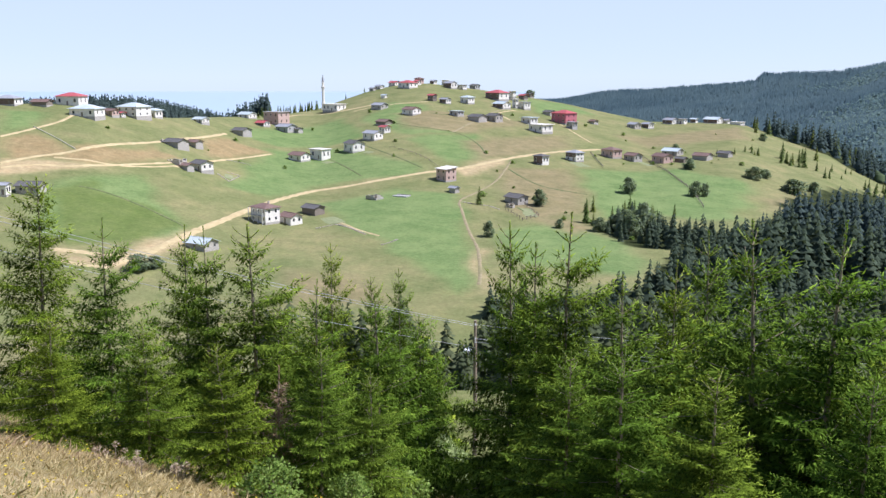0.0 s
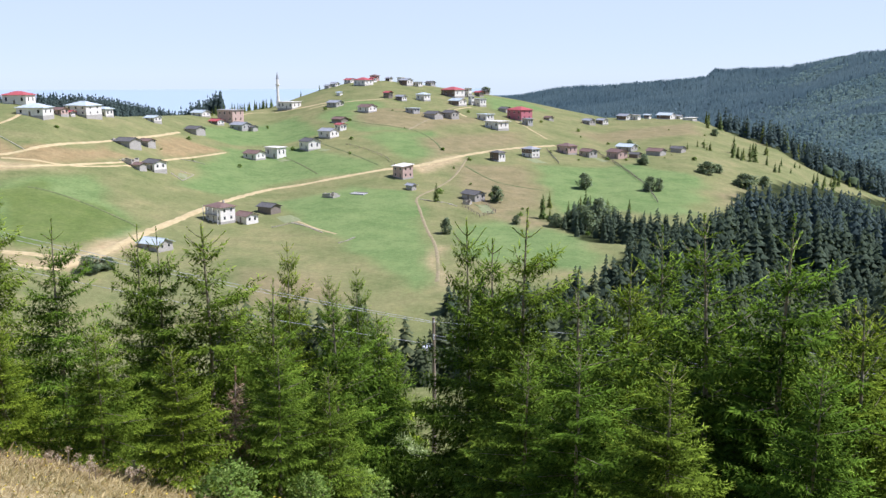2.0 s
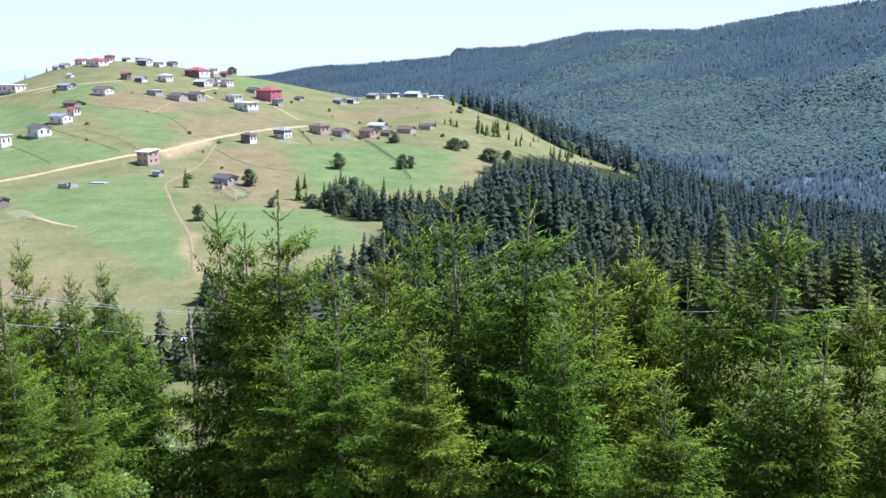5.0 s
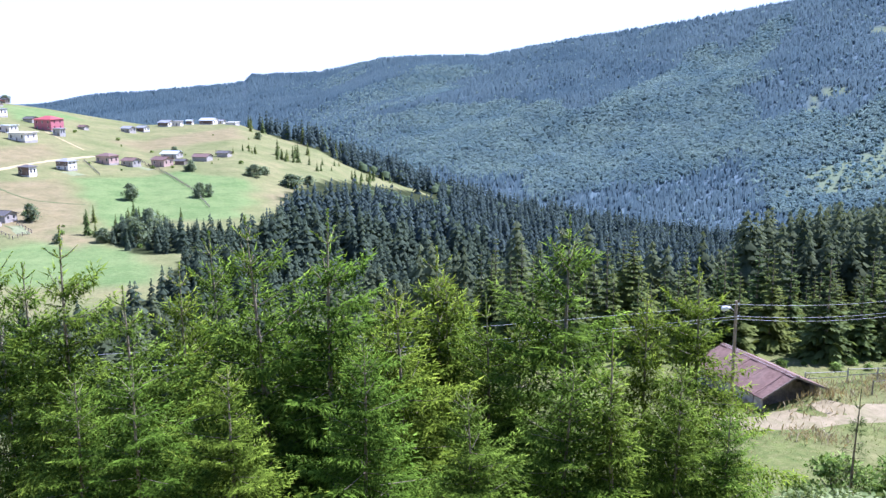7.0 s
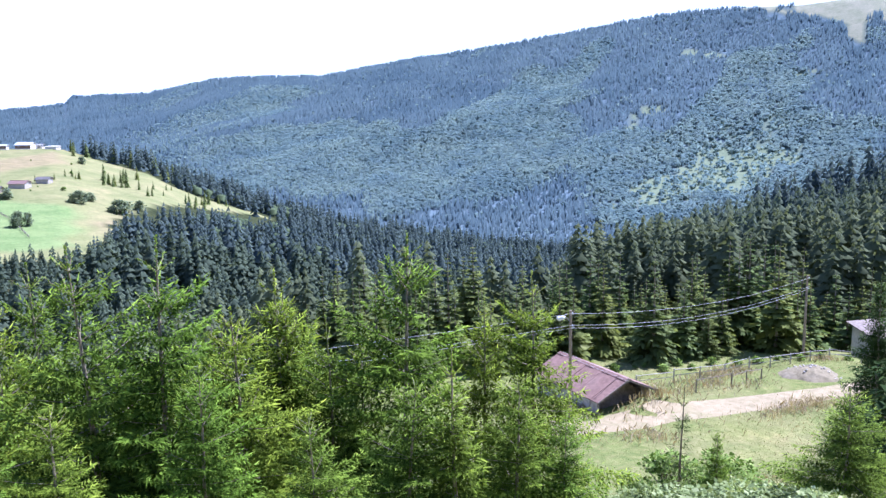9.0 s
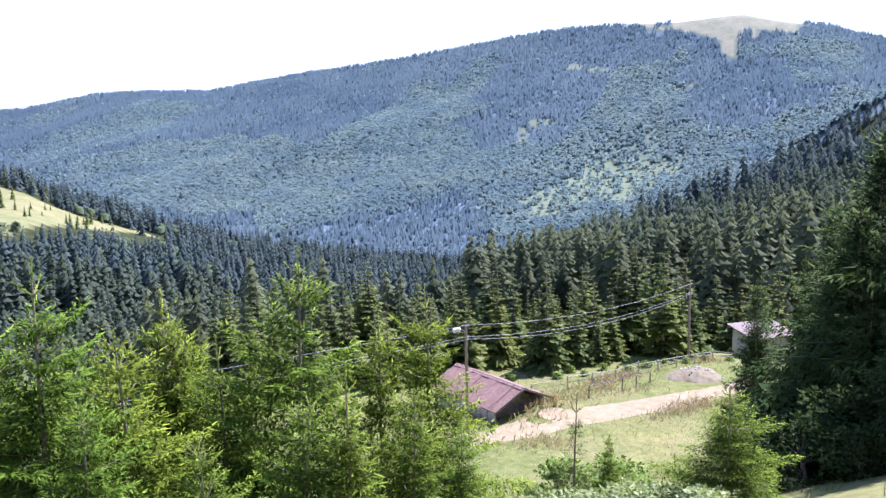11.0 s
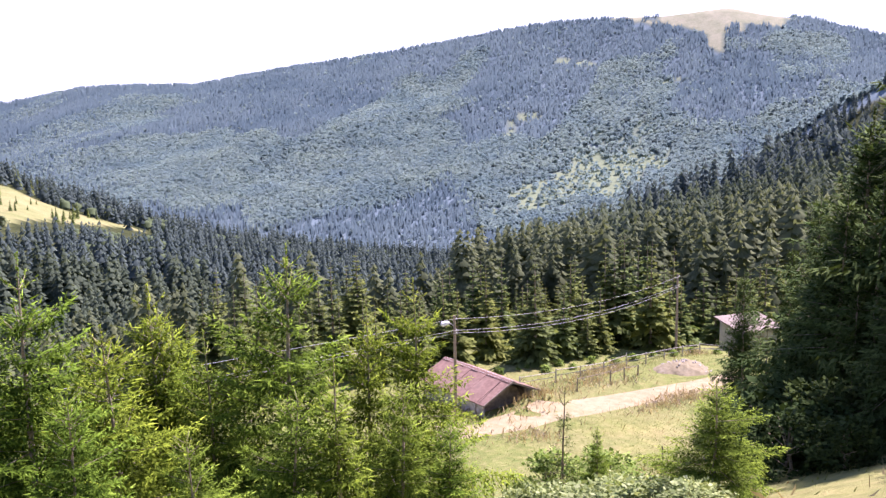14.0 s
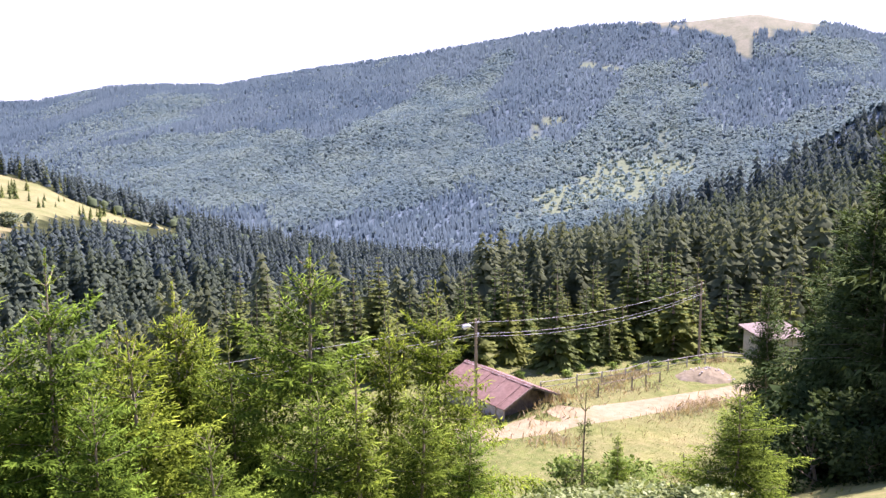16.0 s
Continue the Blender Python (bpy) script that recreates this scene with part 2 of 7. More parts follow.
# ---- lie of the land (metres from the eye, z = 0 at eye height; bearing in degrees clockwise from +y) ----
def table(a, *pairs):
    return np.interp(a, [p[0] for p in pairs], [p[1] for p in pairs])


def smooth(a, lo, hi):
    u = np.clip((a - lo) / (hi - lo), 0, 1)
    return u * u * (3 - 2 * u)


def wobble(x, y, size):
    """Gentle unevenness of the ground, between -1 and 1."""
    x, y = x / size, y / size
    return (np.sin(x + 1.7 * np.sin(0.6 * y + 1)) + np.sin(1.3 * y + 1.1 * np.sin(0.8 * x)) + np.sin(0.7 * x - 1.9 * y)) / 3


def height(x, y):
    x, y = np.asarray(x, float), np.asarray(y, float)
    r = np.hypot(x, y)
    a = np.degrees(np.arctan2(x, y))
    # the slope below the eye
    near = -1.62 - 0.5 * (x * 0.4226 + y * 0.9063)
    near = np.where(near > -1.62, -1.62 + 8 * np.tanh((near + 1.62) / 8), near)
    near = near + 0.12 * wobble(x, y, 3.1) * smooth(r, 2, 8)
    # terrace with the road, then the valley side
    shelf = table(a, (20, -9), (38, 0), (70, 0), (90, 3), (140, 8))
    low = table(r, (0, -19), (45, -22), (60, -23.5), (90, -25.8), (100, -27.6), (125, -38), (160, -54), (200, -62), (240, -60), (5000, -57)) + shelf * (1 - smooth(r, 100, 260)) * smooth(r, 50, 80)
    # earth banked against the gable of the barn
    along, out = (x - 53.45) * 0.974 - (y - 38.06) * 0.225, -(x - 53.45) * 0.225 - (y - 38.06) * 0.974
    low = low + 1.1 * smooth(along, -3, 2) * (1 - smooth(along, 3.4, 6)) * np.exp(-((out - 0.2) / 1.2) ** 2)
    k = 1.5
    ground = np.logaddexp(near * k, low * k) / k
    # the hill with the village, its shoulder and the wooded spur that runs down into the valley
    foot_z = table(a, (-40, -50), (-20, -54), (-5, -57), (15, -58), (30, -68), (50, -82), (90, -50))
    crest_r = table(a, (-60, 430), (-22, 455), (-17, 475), (-13, 560), (-10, 620), (-7, 675), (-3, 710), (12, 720), (19, 700), (24, 680), (30, 720), (47, 820), (90, 800))
    crest_z = table(a, (-60, -6), (-26, -11.8), (-22, -12.5), (-17.4, -20.5), (-13, -24), (-10, -25), (-8, -23), (-6.6, -17.5), (-4.8, -10.5), (-3, -5.5), (-0.9, -4.2),
                    (2.4, -9.4), (4.9, -14), (7.8, -20.5), (10.7, -28.5), (13.1, -34.5), (18.5, -34.5), (21.5, -46), (23.6, -52), (29.6, -86), (36, -118), (47, -153), (60, -160), (90, -120))
    u = np.clip((r - 240) / (crest_r - 240), 0, 1)
    rise = 1.25 * u ** 1.5 - 0.25 * u ** 4
    hill = foot_z + (crest_z - foot_z) * rise + 1.2 * wobble(x, y, 28) * smooth(r, 240, 330) * (1 - u)
    beyond = np.maximum(r - crest_r, 0)
    hill = hill - beyond * 0.22 * smooth(beyond, 0, 160)
    z = ground + (hill - ground) * smooth(r, 200, 270)
    # wooded ridge on this side of the valley
    ridge_z = table(a, (46, -140), (51, -92), (56.8, -75), (61.8, -58), (67, -42), (71.8, -29), (77, -19), (90, -4), (130, 10))
    u = (r - 120) / 300
    ridge = np.where(r < 420, -31 + (ridge_z + 31) * np.clip(u, 0, 1) ** 1.4 - 7 * np.sin(np.pi * np.clip(u, 0, 1)), ridge_z - (r - 420) * 0.33)
    z = np.where(r > 115, z + (np.maximum(z, ridge) - z) * smooth(a, 46, 52), z)
    # second spur, higher and farther
    spur_z = table(a, (58, -190), (68.6, -76), (73.3, -16), (76.7, 16), (90, 90), (130, 120))
    spur = spur_z - np.abs(r - 1000) * np.where(r < 1000, 0.34, 0.4)
    z = np.maximum(z, np.where(a > 55, spur, -400))
    # lowland, the wooded hill behind the village and the great mountain
    z = np.maximum(z, np.where(a < 20, table(r, (0, -75), (900, -75), (1600, -110)), -175))
    back_z = table(a, (-60, -20), (-24, -30), (-18.7, -30), (-16, -36), (-13.7, -45), (-11, -62), (-7, -90))
    z = np.maximum(z, np.where(a < 0, back_z - np.abs(r - 800) * 0.25, -400))
    top_el = table(a, (-6, -3.2), (7.8, -1.45), (10.4, -1.0), (13.4, -0.87), (19.2, -0.38), (19.65, 0.06), (23.7, 0.15), (28, 1.0), (30, 1.12), (34.5, 1.1), (38, 1.75), (40, 2.05), (46.5, 2.95), (51.7, 3.8), (56, 4.5), (62, 4.8),
                   (67.7, 5.05), (72.2, 4.15), (76.6, 2.9), (90, 3), (130, 4))
    top_r = table(a, (0, 2700), (20, 2600), (30, 2350), (50, 2150), (70, 2050), (130, 2000))
    top_z = top_r * np.tan(np.radians(top_el + 0.12))
    u = np.clip((r - 1020) / (top_r - 1020), 0, 1)
    gully = (12 * wobble(a * 14, r * 0.35, 36) + 26 * wobble(a * 9 + r * 0.03, r * 0.05, 60)) * np.sin(np.pi * u)
    mount = -175 + (top_z + 175) * (0.75 * u + 0.25 * u * u) + gully - np.maximum(r - top_r, 0) * 0.3
    z = np.maximum(z, np.where(a > -6, mount, -400))
    return np.maximum(z, -112)* (a < 14) + z * (a >= 14)

# ---- fields and tracks on the plan ----
LUSH = [
    [(-90, 363), (-90, 463), (-57, 481), (-11, 422), (-12, 410), (-56, 389), (-71, 359)],
    [(-51, 353), (-21, 380), (6, 369), (10, 259), (3, 238), (-18, 285), (-39, 325)],
    [(20, 315), (37, 324), (54, 323), (62, 302), (66, 273), (56, 255), (37, 258), (18, 278)],
    [(70, 445), (124, 465), (154, 437), (121, 354), (62, 344)],
    [(-20, 492), (22, 516), (25, 452), (4, 431)],
    [(-196, 394), (-178, 398), (-172, 374), (-180, 360)],
    [(-120, 502), (-68, 584), (-43, 503), (-92, 474)],
    [(-51, 557), (-33, 617), (-9, 589), (5, 513), (-20, 500)],
    [(-143, 306), (-118, 343), (-83, 282), (-124, 262)],
    [(65, 699), (97, 709), (119, 679), (66, 628)],
]
DRY = [
    [(26, 426), (61, 439), (63, 368), (38, 328), (26, 348)],
    [(34, 336), (47, 335), (58, 325), (46, 312)],
    [(-47, 253), (-24, 252), (-13, 229), (-40, 227)],
    [(11, 493), (75, 546), (73, 507), (19, 442)],
    [(-31, 572), (24, 579), (57, 572), (19, 519), (-21, 519)],
    [(114, 584), (218, 652), (205, 588), (129, 551)],
    [(148, 404), (172, 430), (164, 404), (144, 385)],
]
EARTH = [
    [(11, 285), (13, 286), (12, 248), (10, 245)],
    [(-114, 255), (-95, 251), (-93, 275), (-88, 279), (-82, 293), (-83, 266), (-87, 252), (-92, 242), (-105, 245)],
    [(-165, 328), (-148, 337), (-131, 338), (-158, 313)],
    [(3, 419), (34, 456), (33, 441), (12, 407)],
]
PLOUGH = [
    [(-176, 353), (-169, 368), (-147, 352), (-164, 327)],
    [(-153, 341), (-133, 376), (-126, 387), (-113, 383), (-134, 340), (-140, 339)],
    [(-120, 437), (-114, 463), (-88, 454), (-105, 405), (-113, 417)],
]
DEEP = [
    [(-138, 307), (-129, 320), (-104, 305), (-87, 293), (-94, 272), (-114, 258)],
]
FIELD_LIMIT = [(10, 241), (36, 252), (46, 249), (62, 263), (64, 290), (59, 319), (48, 344), (57, 351), (88, 350), (124, 347), (142, 381), (173, 426), (216, 478), (247, 504), (281, 529), (310, 558), (337, 566), (345, 590), (309, 576), (284, 574), (272, 588), (260, 629), (242, 656), (233, 690), (246, 730), (70, 797), (-111, 792), (-28, 198), (0, 200)]
MARGIN_SPOTS = [(-29, 536), (2, 515), (21, 466), (-24, 443), (-5, 570), (47, 335), (57, 336), (66, 329), (68, 306), (34, 441), (29, 420), (16, 371), (30, 385), (38, 368), (-26, 485), (-55, 468), (-75, 419), (-50, 584), (-10, 638), (44, 595), (98, 602), (119, 589), (96, 472), (116, 481), (148, 485), (158, 496), (168, 478), (205, 588), (-110, 416), (-96, 409), (-138, 302), (-108, 464), (-84, 543), (-149, 395), (117, 568), (131, 548), (146, 527), (122, 476), (162, 483), (171, 468), (84, 490), (36, 354), (49, 348), (188, 606), (193, 552), (209, 526), (223, 580)]

# ---- ground ----
def inside(x, y, corners, soft):
    """1 inside a convex or concave outline on the plan, fading over soft metres."""
    px, py = np.array(corners, float).T
    n, hit, near = len(px), np.zeros(x.shape, bool), np.full(x.shape, 1e9)
    for i in range(n):
        ax, ay, bx, by = px[i], py[i], px[(i + 1) % n], py[(i + 1) % n]
        if ay != by:
            hit ^= ((ay > y) != (by > y)) & (x < (bx - ax) * (y - ay) / (by - ay) + ax)
        u = np.clip(((x - ax) * (bx - ax) + (y - ay) * (by - ay)) / ((bx - ax) ** 2 + (by - ay) ** 2 + 1e-9), 0, 1)
        near = np.minimum(near, np.hypot(x - ax - u * (bx - ax), y - ay - u * (by - ay)))
    return np.clip(0.5 + np.where(hit, near, -near) / soft, 0, 1)


def mesh(name, verts, faces, material, smooth_faces=False):
    me = bpy.data.meshes.new(name)
    verts, faces = np.asarray(verts, np.float32), np.asarray(faces, np.int32)
    k = faces.shape[1]
    me.vertices.add(len(verts)), me.loops.add(faces.size), me.polygons.add(len(faces))
    me.vertices.foreach_set("co", verts.ravel())
    me.loops.foreach_set("vertex_index", faces.ravel())
    me.polygons.foreach_set("loop_start", np.arange(0, faces.size, k, dtype=np.int32))
    me.polygons.foreach_set("loop_total", np.full(len(faces), k, np.int32))
    if smooth_faces:
        me.polygons.foreach_set("use_smooth", np.ones(len(faces), bool))
    me.materials.append(material)
    me.update(calc_edges=True)
    return me


def wooded(x, y):
    """Where forest stands on the plan, 0 to 1."""
    r, a = np.hypot(x, y), np.degrees(np.arctan2(x, y))
    edge = 6 * wobble(x, y, 11) + 10 * wobble(x, y, 30)
    # nearest limit of the woods below the village, and the limit along the shoulder of the hill
    fields = inside(x, y, FIELD_LIMIT, 1.0) > 0.5
    valley = (r > 104 + edge * 0.3) & ~fields & (a > -45) & (r < 990)
    valley &= (a > 3 + edge * 0.1) | (r > 760) | (r < 215 + edge)
    meadow = (r < 330) & (a < 2) & (r > 150)
    back = (a < -11) & (r > 640)
    return np.where(meadow, 0, np.where(a < 3, np.where(back | ((r > 110) & (r < 190) & (a > -40)), 1, 0), valley)) + 0.0


def ceiling_of_wood(x, y):
    """How tall the wood can grow: younger growth stands below the fields."""
    r, a = np.hypot(x, y), np.degrees(np.arctan2(x, y))
    rim = ((22.1, -7.0), (24.3, -6.35), (26.1, -6.65), (28.3, -7.15), (29.8, -7.75), (31.3, -7.8), (32.5, 0))
    front = table(a, (-10, -14), (3, -13.6), (9, -13.0), (13, -12.3), (14.5, -10.5), (18, -8.9), *rim)
    behind = table(a, (9, -8.9), (12.2, -8.0), (15, -8.6), (18.7, -8.8), (20, -8.2), *rim)
    limit, z = np.where(r < 300, front, behind), height(x, y)
    free = (a < -10) | ((a > 20) & (np.degrees(np.arctan2(z, r)) > limit + 0.25))
    return np.where(free, 40, r * np.tan(np.radians(limit)) - z)


def clearing(x, y):
    """Open grass on the mountain, 0 to 1."""
    r, a = np.hypot(x, y), np.degrees(np.arctan2(x, y))
    z = np.degrees(np.arctan2(height(x, y), r))
    w = 0.5 * wobble(x, y, 60) + 0.4 * wobble(x, y, 23) + 0.35 * wobble(x, y, 9)
    bald = (((a - 66.3) / 5.0) ** 2 + ((z - 5.1) / 1.25) ** 2 < 1 + w) & (z > 3.0) & (r > 1200)
    tongue = (np.abs(a - 66.9 + 0.25 * (z - 3)) < 0.3 + 0.22 * (z - 2.2) + 0.2 * w) & (z > 2.4)
    lower = (((a - 58.6) / 4.8) ** 2 + ((z + 5.6 - 0.3 * (a - 58)) / 1.5) ** 2 < 0.8 + 1.1 * w) & (r > 1050)
    scrub = (((a - 60.5) / 5.2) ** 2 + ((z + 3.0 - 0.2 * (a - 60)) / 2.4) ** 2 < 0.45 + 1.3 * w) & (r > 1050)
    glade = (((a - 54.2) / 0.5) ** 2 + ((z + 2.0) / 0.6) ** 2 < 1 + w) | (((a - 55.5) / 0.9) ** 2 + ((z + 1.2) / 0.35) ** 2 < 1 + w) | (((a - 64) / 1.2) ** 2 + ((z - 0.9) / 0.4) ** 2 < 0.5 + 1.3 * w)
    high = (((a - 57.6) / 1.7) ** 2 + ((z - 2.2) / 0.4) ** 2 < 0.6 + 1.3 * w)
    return np.max([bald * 1.0, tongue * 1.0, 0.89 * lower, 0.66 * scrub, 0.85 * ((glade | high) & (r > 1050))], 0)


def build_ground():
    bearings = np.radians(np.concatenate([np.arange(-180, -42, 3.0), np.arange(-42, 88, 0.58), np.arange(88, 180, 3.0)]))
    radii = np.concatenate([np.geomspace(0.05, 30, 120), np.geomspace(30.6, 235, 120), np.linspace(238, 760, 200), np.geomspace(765, 4900, 130)])
    A, Rr = np.meshgrid(bearings, radii)
    X, Y = Rr * np.sin(A), Rr * np.cos(A)
    Z = height(X, Y)
    n, m = len(bearings), len(radii)
    i = np.arange(m - 1)[:, None] * n + np.arange(n)[None]
    j = np.arange(m - 1)[:, None] * n + (np.arange(n)[None] + 1) % n
    faces = np.stack([i, i + n, j + n, j], -1).reshape(-1, 4)
    verts = np.stack([X, Y, Z], -1).reshape(-1, 3)
    me = mesh("ground", verts, faces[:, ::-1], GROUND, True)
    x, y, r = X.ravel(), Y.ravel(), Rr.ravel()
    a = np.degrees(A.ravel())
    ex, ey = x + 2.5 * wobble(x, y, 9), y + 4 * wobble(x + 40, y, 7)
    masks = {"lush": np.max([inside(ex, ey, f, 6) for f in LUSH], 0), "dry": np.max([inside(ex, ey, f, 9) for f in DRY], 0),
             "earth": np.max([inside(ex, ey, f, 5) for f in EARTH], 0),
             "plough": np.max([inside(ex, ey, f, 4) for f in PLOUGH], 0), "deep": np.max([inside(ex, ey, f, 4) for f in DEEP], 0)}
    masks["bank"] = 1 - smooth(((x + 9) / 13) ** 2 + ((y - 14) / 11) ** 2 + 0.25 * wobble(x, y, 1.9) + 0.15 * wobble(x, y, 0.7), 0.6, 1.1)
    masks["near"] = 1 - smooth(r, 90, 120)
    open_land = clearing(x, y)
    # haze-tinted mountain floor, also laid thinly over its lower clearings
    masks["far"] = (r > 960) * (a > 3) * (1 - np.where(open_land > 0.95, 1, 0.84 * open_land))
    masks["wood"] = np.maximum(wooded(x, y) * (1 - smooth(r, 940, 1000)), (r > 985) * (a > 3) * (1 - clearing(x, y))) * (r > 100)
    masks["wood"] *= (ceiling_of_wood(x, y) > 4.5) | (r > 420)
    masks["pale"] = open_land * np.where(open_land > 0.95, 1, 0.4)
    masks["lush"] = np.maximum(masks["lush"], 0.9 * (open_land > 0.1))
    for key, values in masks.items():
        me.attributes.new(key, "FLOAT", "POINT").data.foreach_set("value", values.astype(np.float32))
    return tagged(new("ground", me), "grassy hillsides with mown fields, dry pasture and forest floor", "ground", kind="structure")


def ribbon(name, label, points, width, lift, material, category="road", edge=0.35):
    """A track laid on the land along a line of plan points, with ragged edges."""
    pts = [Vector((x, y, 0)) for x, y in points]
    line = []
    for i in range(len(pts) - 1):
        p0, p1, p2, p3 = pts[max(i - 1, 0)], pts[i], pts[i + 1], pts[min(i + 2, len(pts) - 1)]
        steps = max(2, int((p2 - p1).length / 2.5))
        for s in range(steps):
            u = s / steps
            line.append(0.5 * (2 * p1 + (p2 - p0) * u + (2 * p0 - 5 * p1 + 4 * p2 - p3) * u * u + (3 * p1 - p0 - 3 * p2 + p3) * u ** 3))
    line.append(pts[-1])
    verts, faces, across = [], [], 5
    for i, p in enumerate(line):
        t = (line[min(i + 1, len(line) - 1)] - line[max(i - 1, 0)]).normalized()
        side = Vector((t.y, -t.x, 0))
        for k in range(across):
            off = (k / (across - 1) - 0.5) * width * (1 + edge * wobble(p.x * 3 + k, p.y * 3, 4))
            q = p + side * off
            rim = k in (0, across - 1)
            verts.append((q.x, q.y, float(height(q.x, q.y)) + (-0.15 if rim else lift)))
        if i:
            b = i * across
            faces += [(b - across + k, b - across + k + 1, b + k + 1, b + k) for k in range(across - 1)]
    return tagged(new(name, mesh(name, verts, faces, material, True)), label, category, kind="structure")

# ---- plants ----
def tube(path, radii, sides=6):
    """A tapered bent stem: vertices and quads."""
    verts, faces = [], []
    for i, (p, rad) in enumerate(zip(path, radii)):
        p = np.asarray(p, float)
        d = np.asarray(path[min(i + 1, len(path) - 1)], float) - np.asarray(path[max(i - 1, 0)], float)
        d /= np.linalg.norm(d) + 1e-9
        u = np.cross(d, (0.31, 0.95, 0.1))
        u /= np.linalg.norm(u) + 1e-9
        v = np.cross(d, u)
        for k in range(sides):
            c = 2 * math.pi * k / sides
            verts.append(p + rad * (math.cos(c) * u + math.sin(c) * v))
        if i:
            b = i * sides
            faces += [(b - sides + k, b - sides + (k + 1) % sides, b + (k + 1) % sides, b + k) for k in range(sides)]
    return np.array(verts), np.array(faces)


def join(pieces):
    verts, faces, n = [], [], 0
    for v, f in pieces:
        verts.append(v), faces.append(np.asarray(f) + n)
        n += len(v)
    return np.vstack(verts), np.vstack(faces)


def kites(base, way, width, droop, rng):
    """Many small folded leaf blades: base points, their reach as vectors, and widths."""
    n = len(base)
    side = np.cross(way, rng.normal(size=(n, 3)) * 0.45 + (0, 0, 1))
    side /= np.linalg.norm(side, axis=1)[:, None] + 1e-9
    mid = base + way * 0.45
    tip = base + way
    tip[:, 2] -= droop
    w = width[:, None]
    verts = np.stack([base, mid + side * w, tip, mid - side * w], 1).reshape(-1, 3)
    return verts, np.arange(4 * n).reshape(-1, 4)


def shoots(base, way, width, rng, level=0.4):
    """Many thin needle-covered shoots: one narrow spike each, lying roughly flat."""
    n = len(base)
    side = np.cross(way, rng.normal(size=(n, 3)) * level + (0, 0, 1))
    side *= (width / (np.linalg.norm(side, axis=1) + 1e-9))[:, None]
    verts = np.stack([base - side, base + side, base + way], 1).reshape(-1, 3)
    return verts, np.arange(3 * n).reshape(-1, 3)


def outward(verts, faces, lift, stray, seed):
    """Turn every leaf's face to the outside of the crown; returns faces and the leaves' normals."""
    rng = np.random.default_rng(seed)
    k = faces.shape[1]
    centre = verts[faces].mean(1)
    rad = np.hypot(centre[:, 0], centre[:, 1])
    N = np.stack([centre[:, 0] / (rad + 0.25), centre[:, 1] / (rad + 0.25), np.full(len(faces), lift)], 1) + rng.normal(size=(len(faces), 3)) * stray
    flat = np.cross(verts[faces[:, 1]] - verts[faces[:, 0]], verts[faces[:, 2]] - verts[faces[:, 0]])
    flat /= np.linalg.norm(flat, axis=1)[:, None] + 1e-9
    back = (flat * N).sum(1) < 0
    flat[back] *= -1
    faces = np.where(back[:, None], faces[:, ::-1], faces)
    N = N / np.linalg.norm(N, axis=1)[:, None] + 0.55 * flat
    per = np.zeros((len(verts), 3))
    per[faces.ravel()] = np.repeat(N / np.linalg.norm(N, axis=1)[:, None], k, 0)
    return faces, per


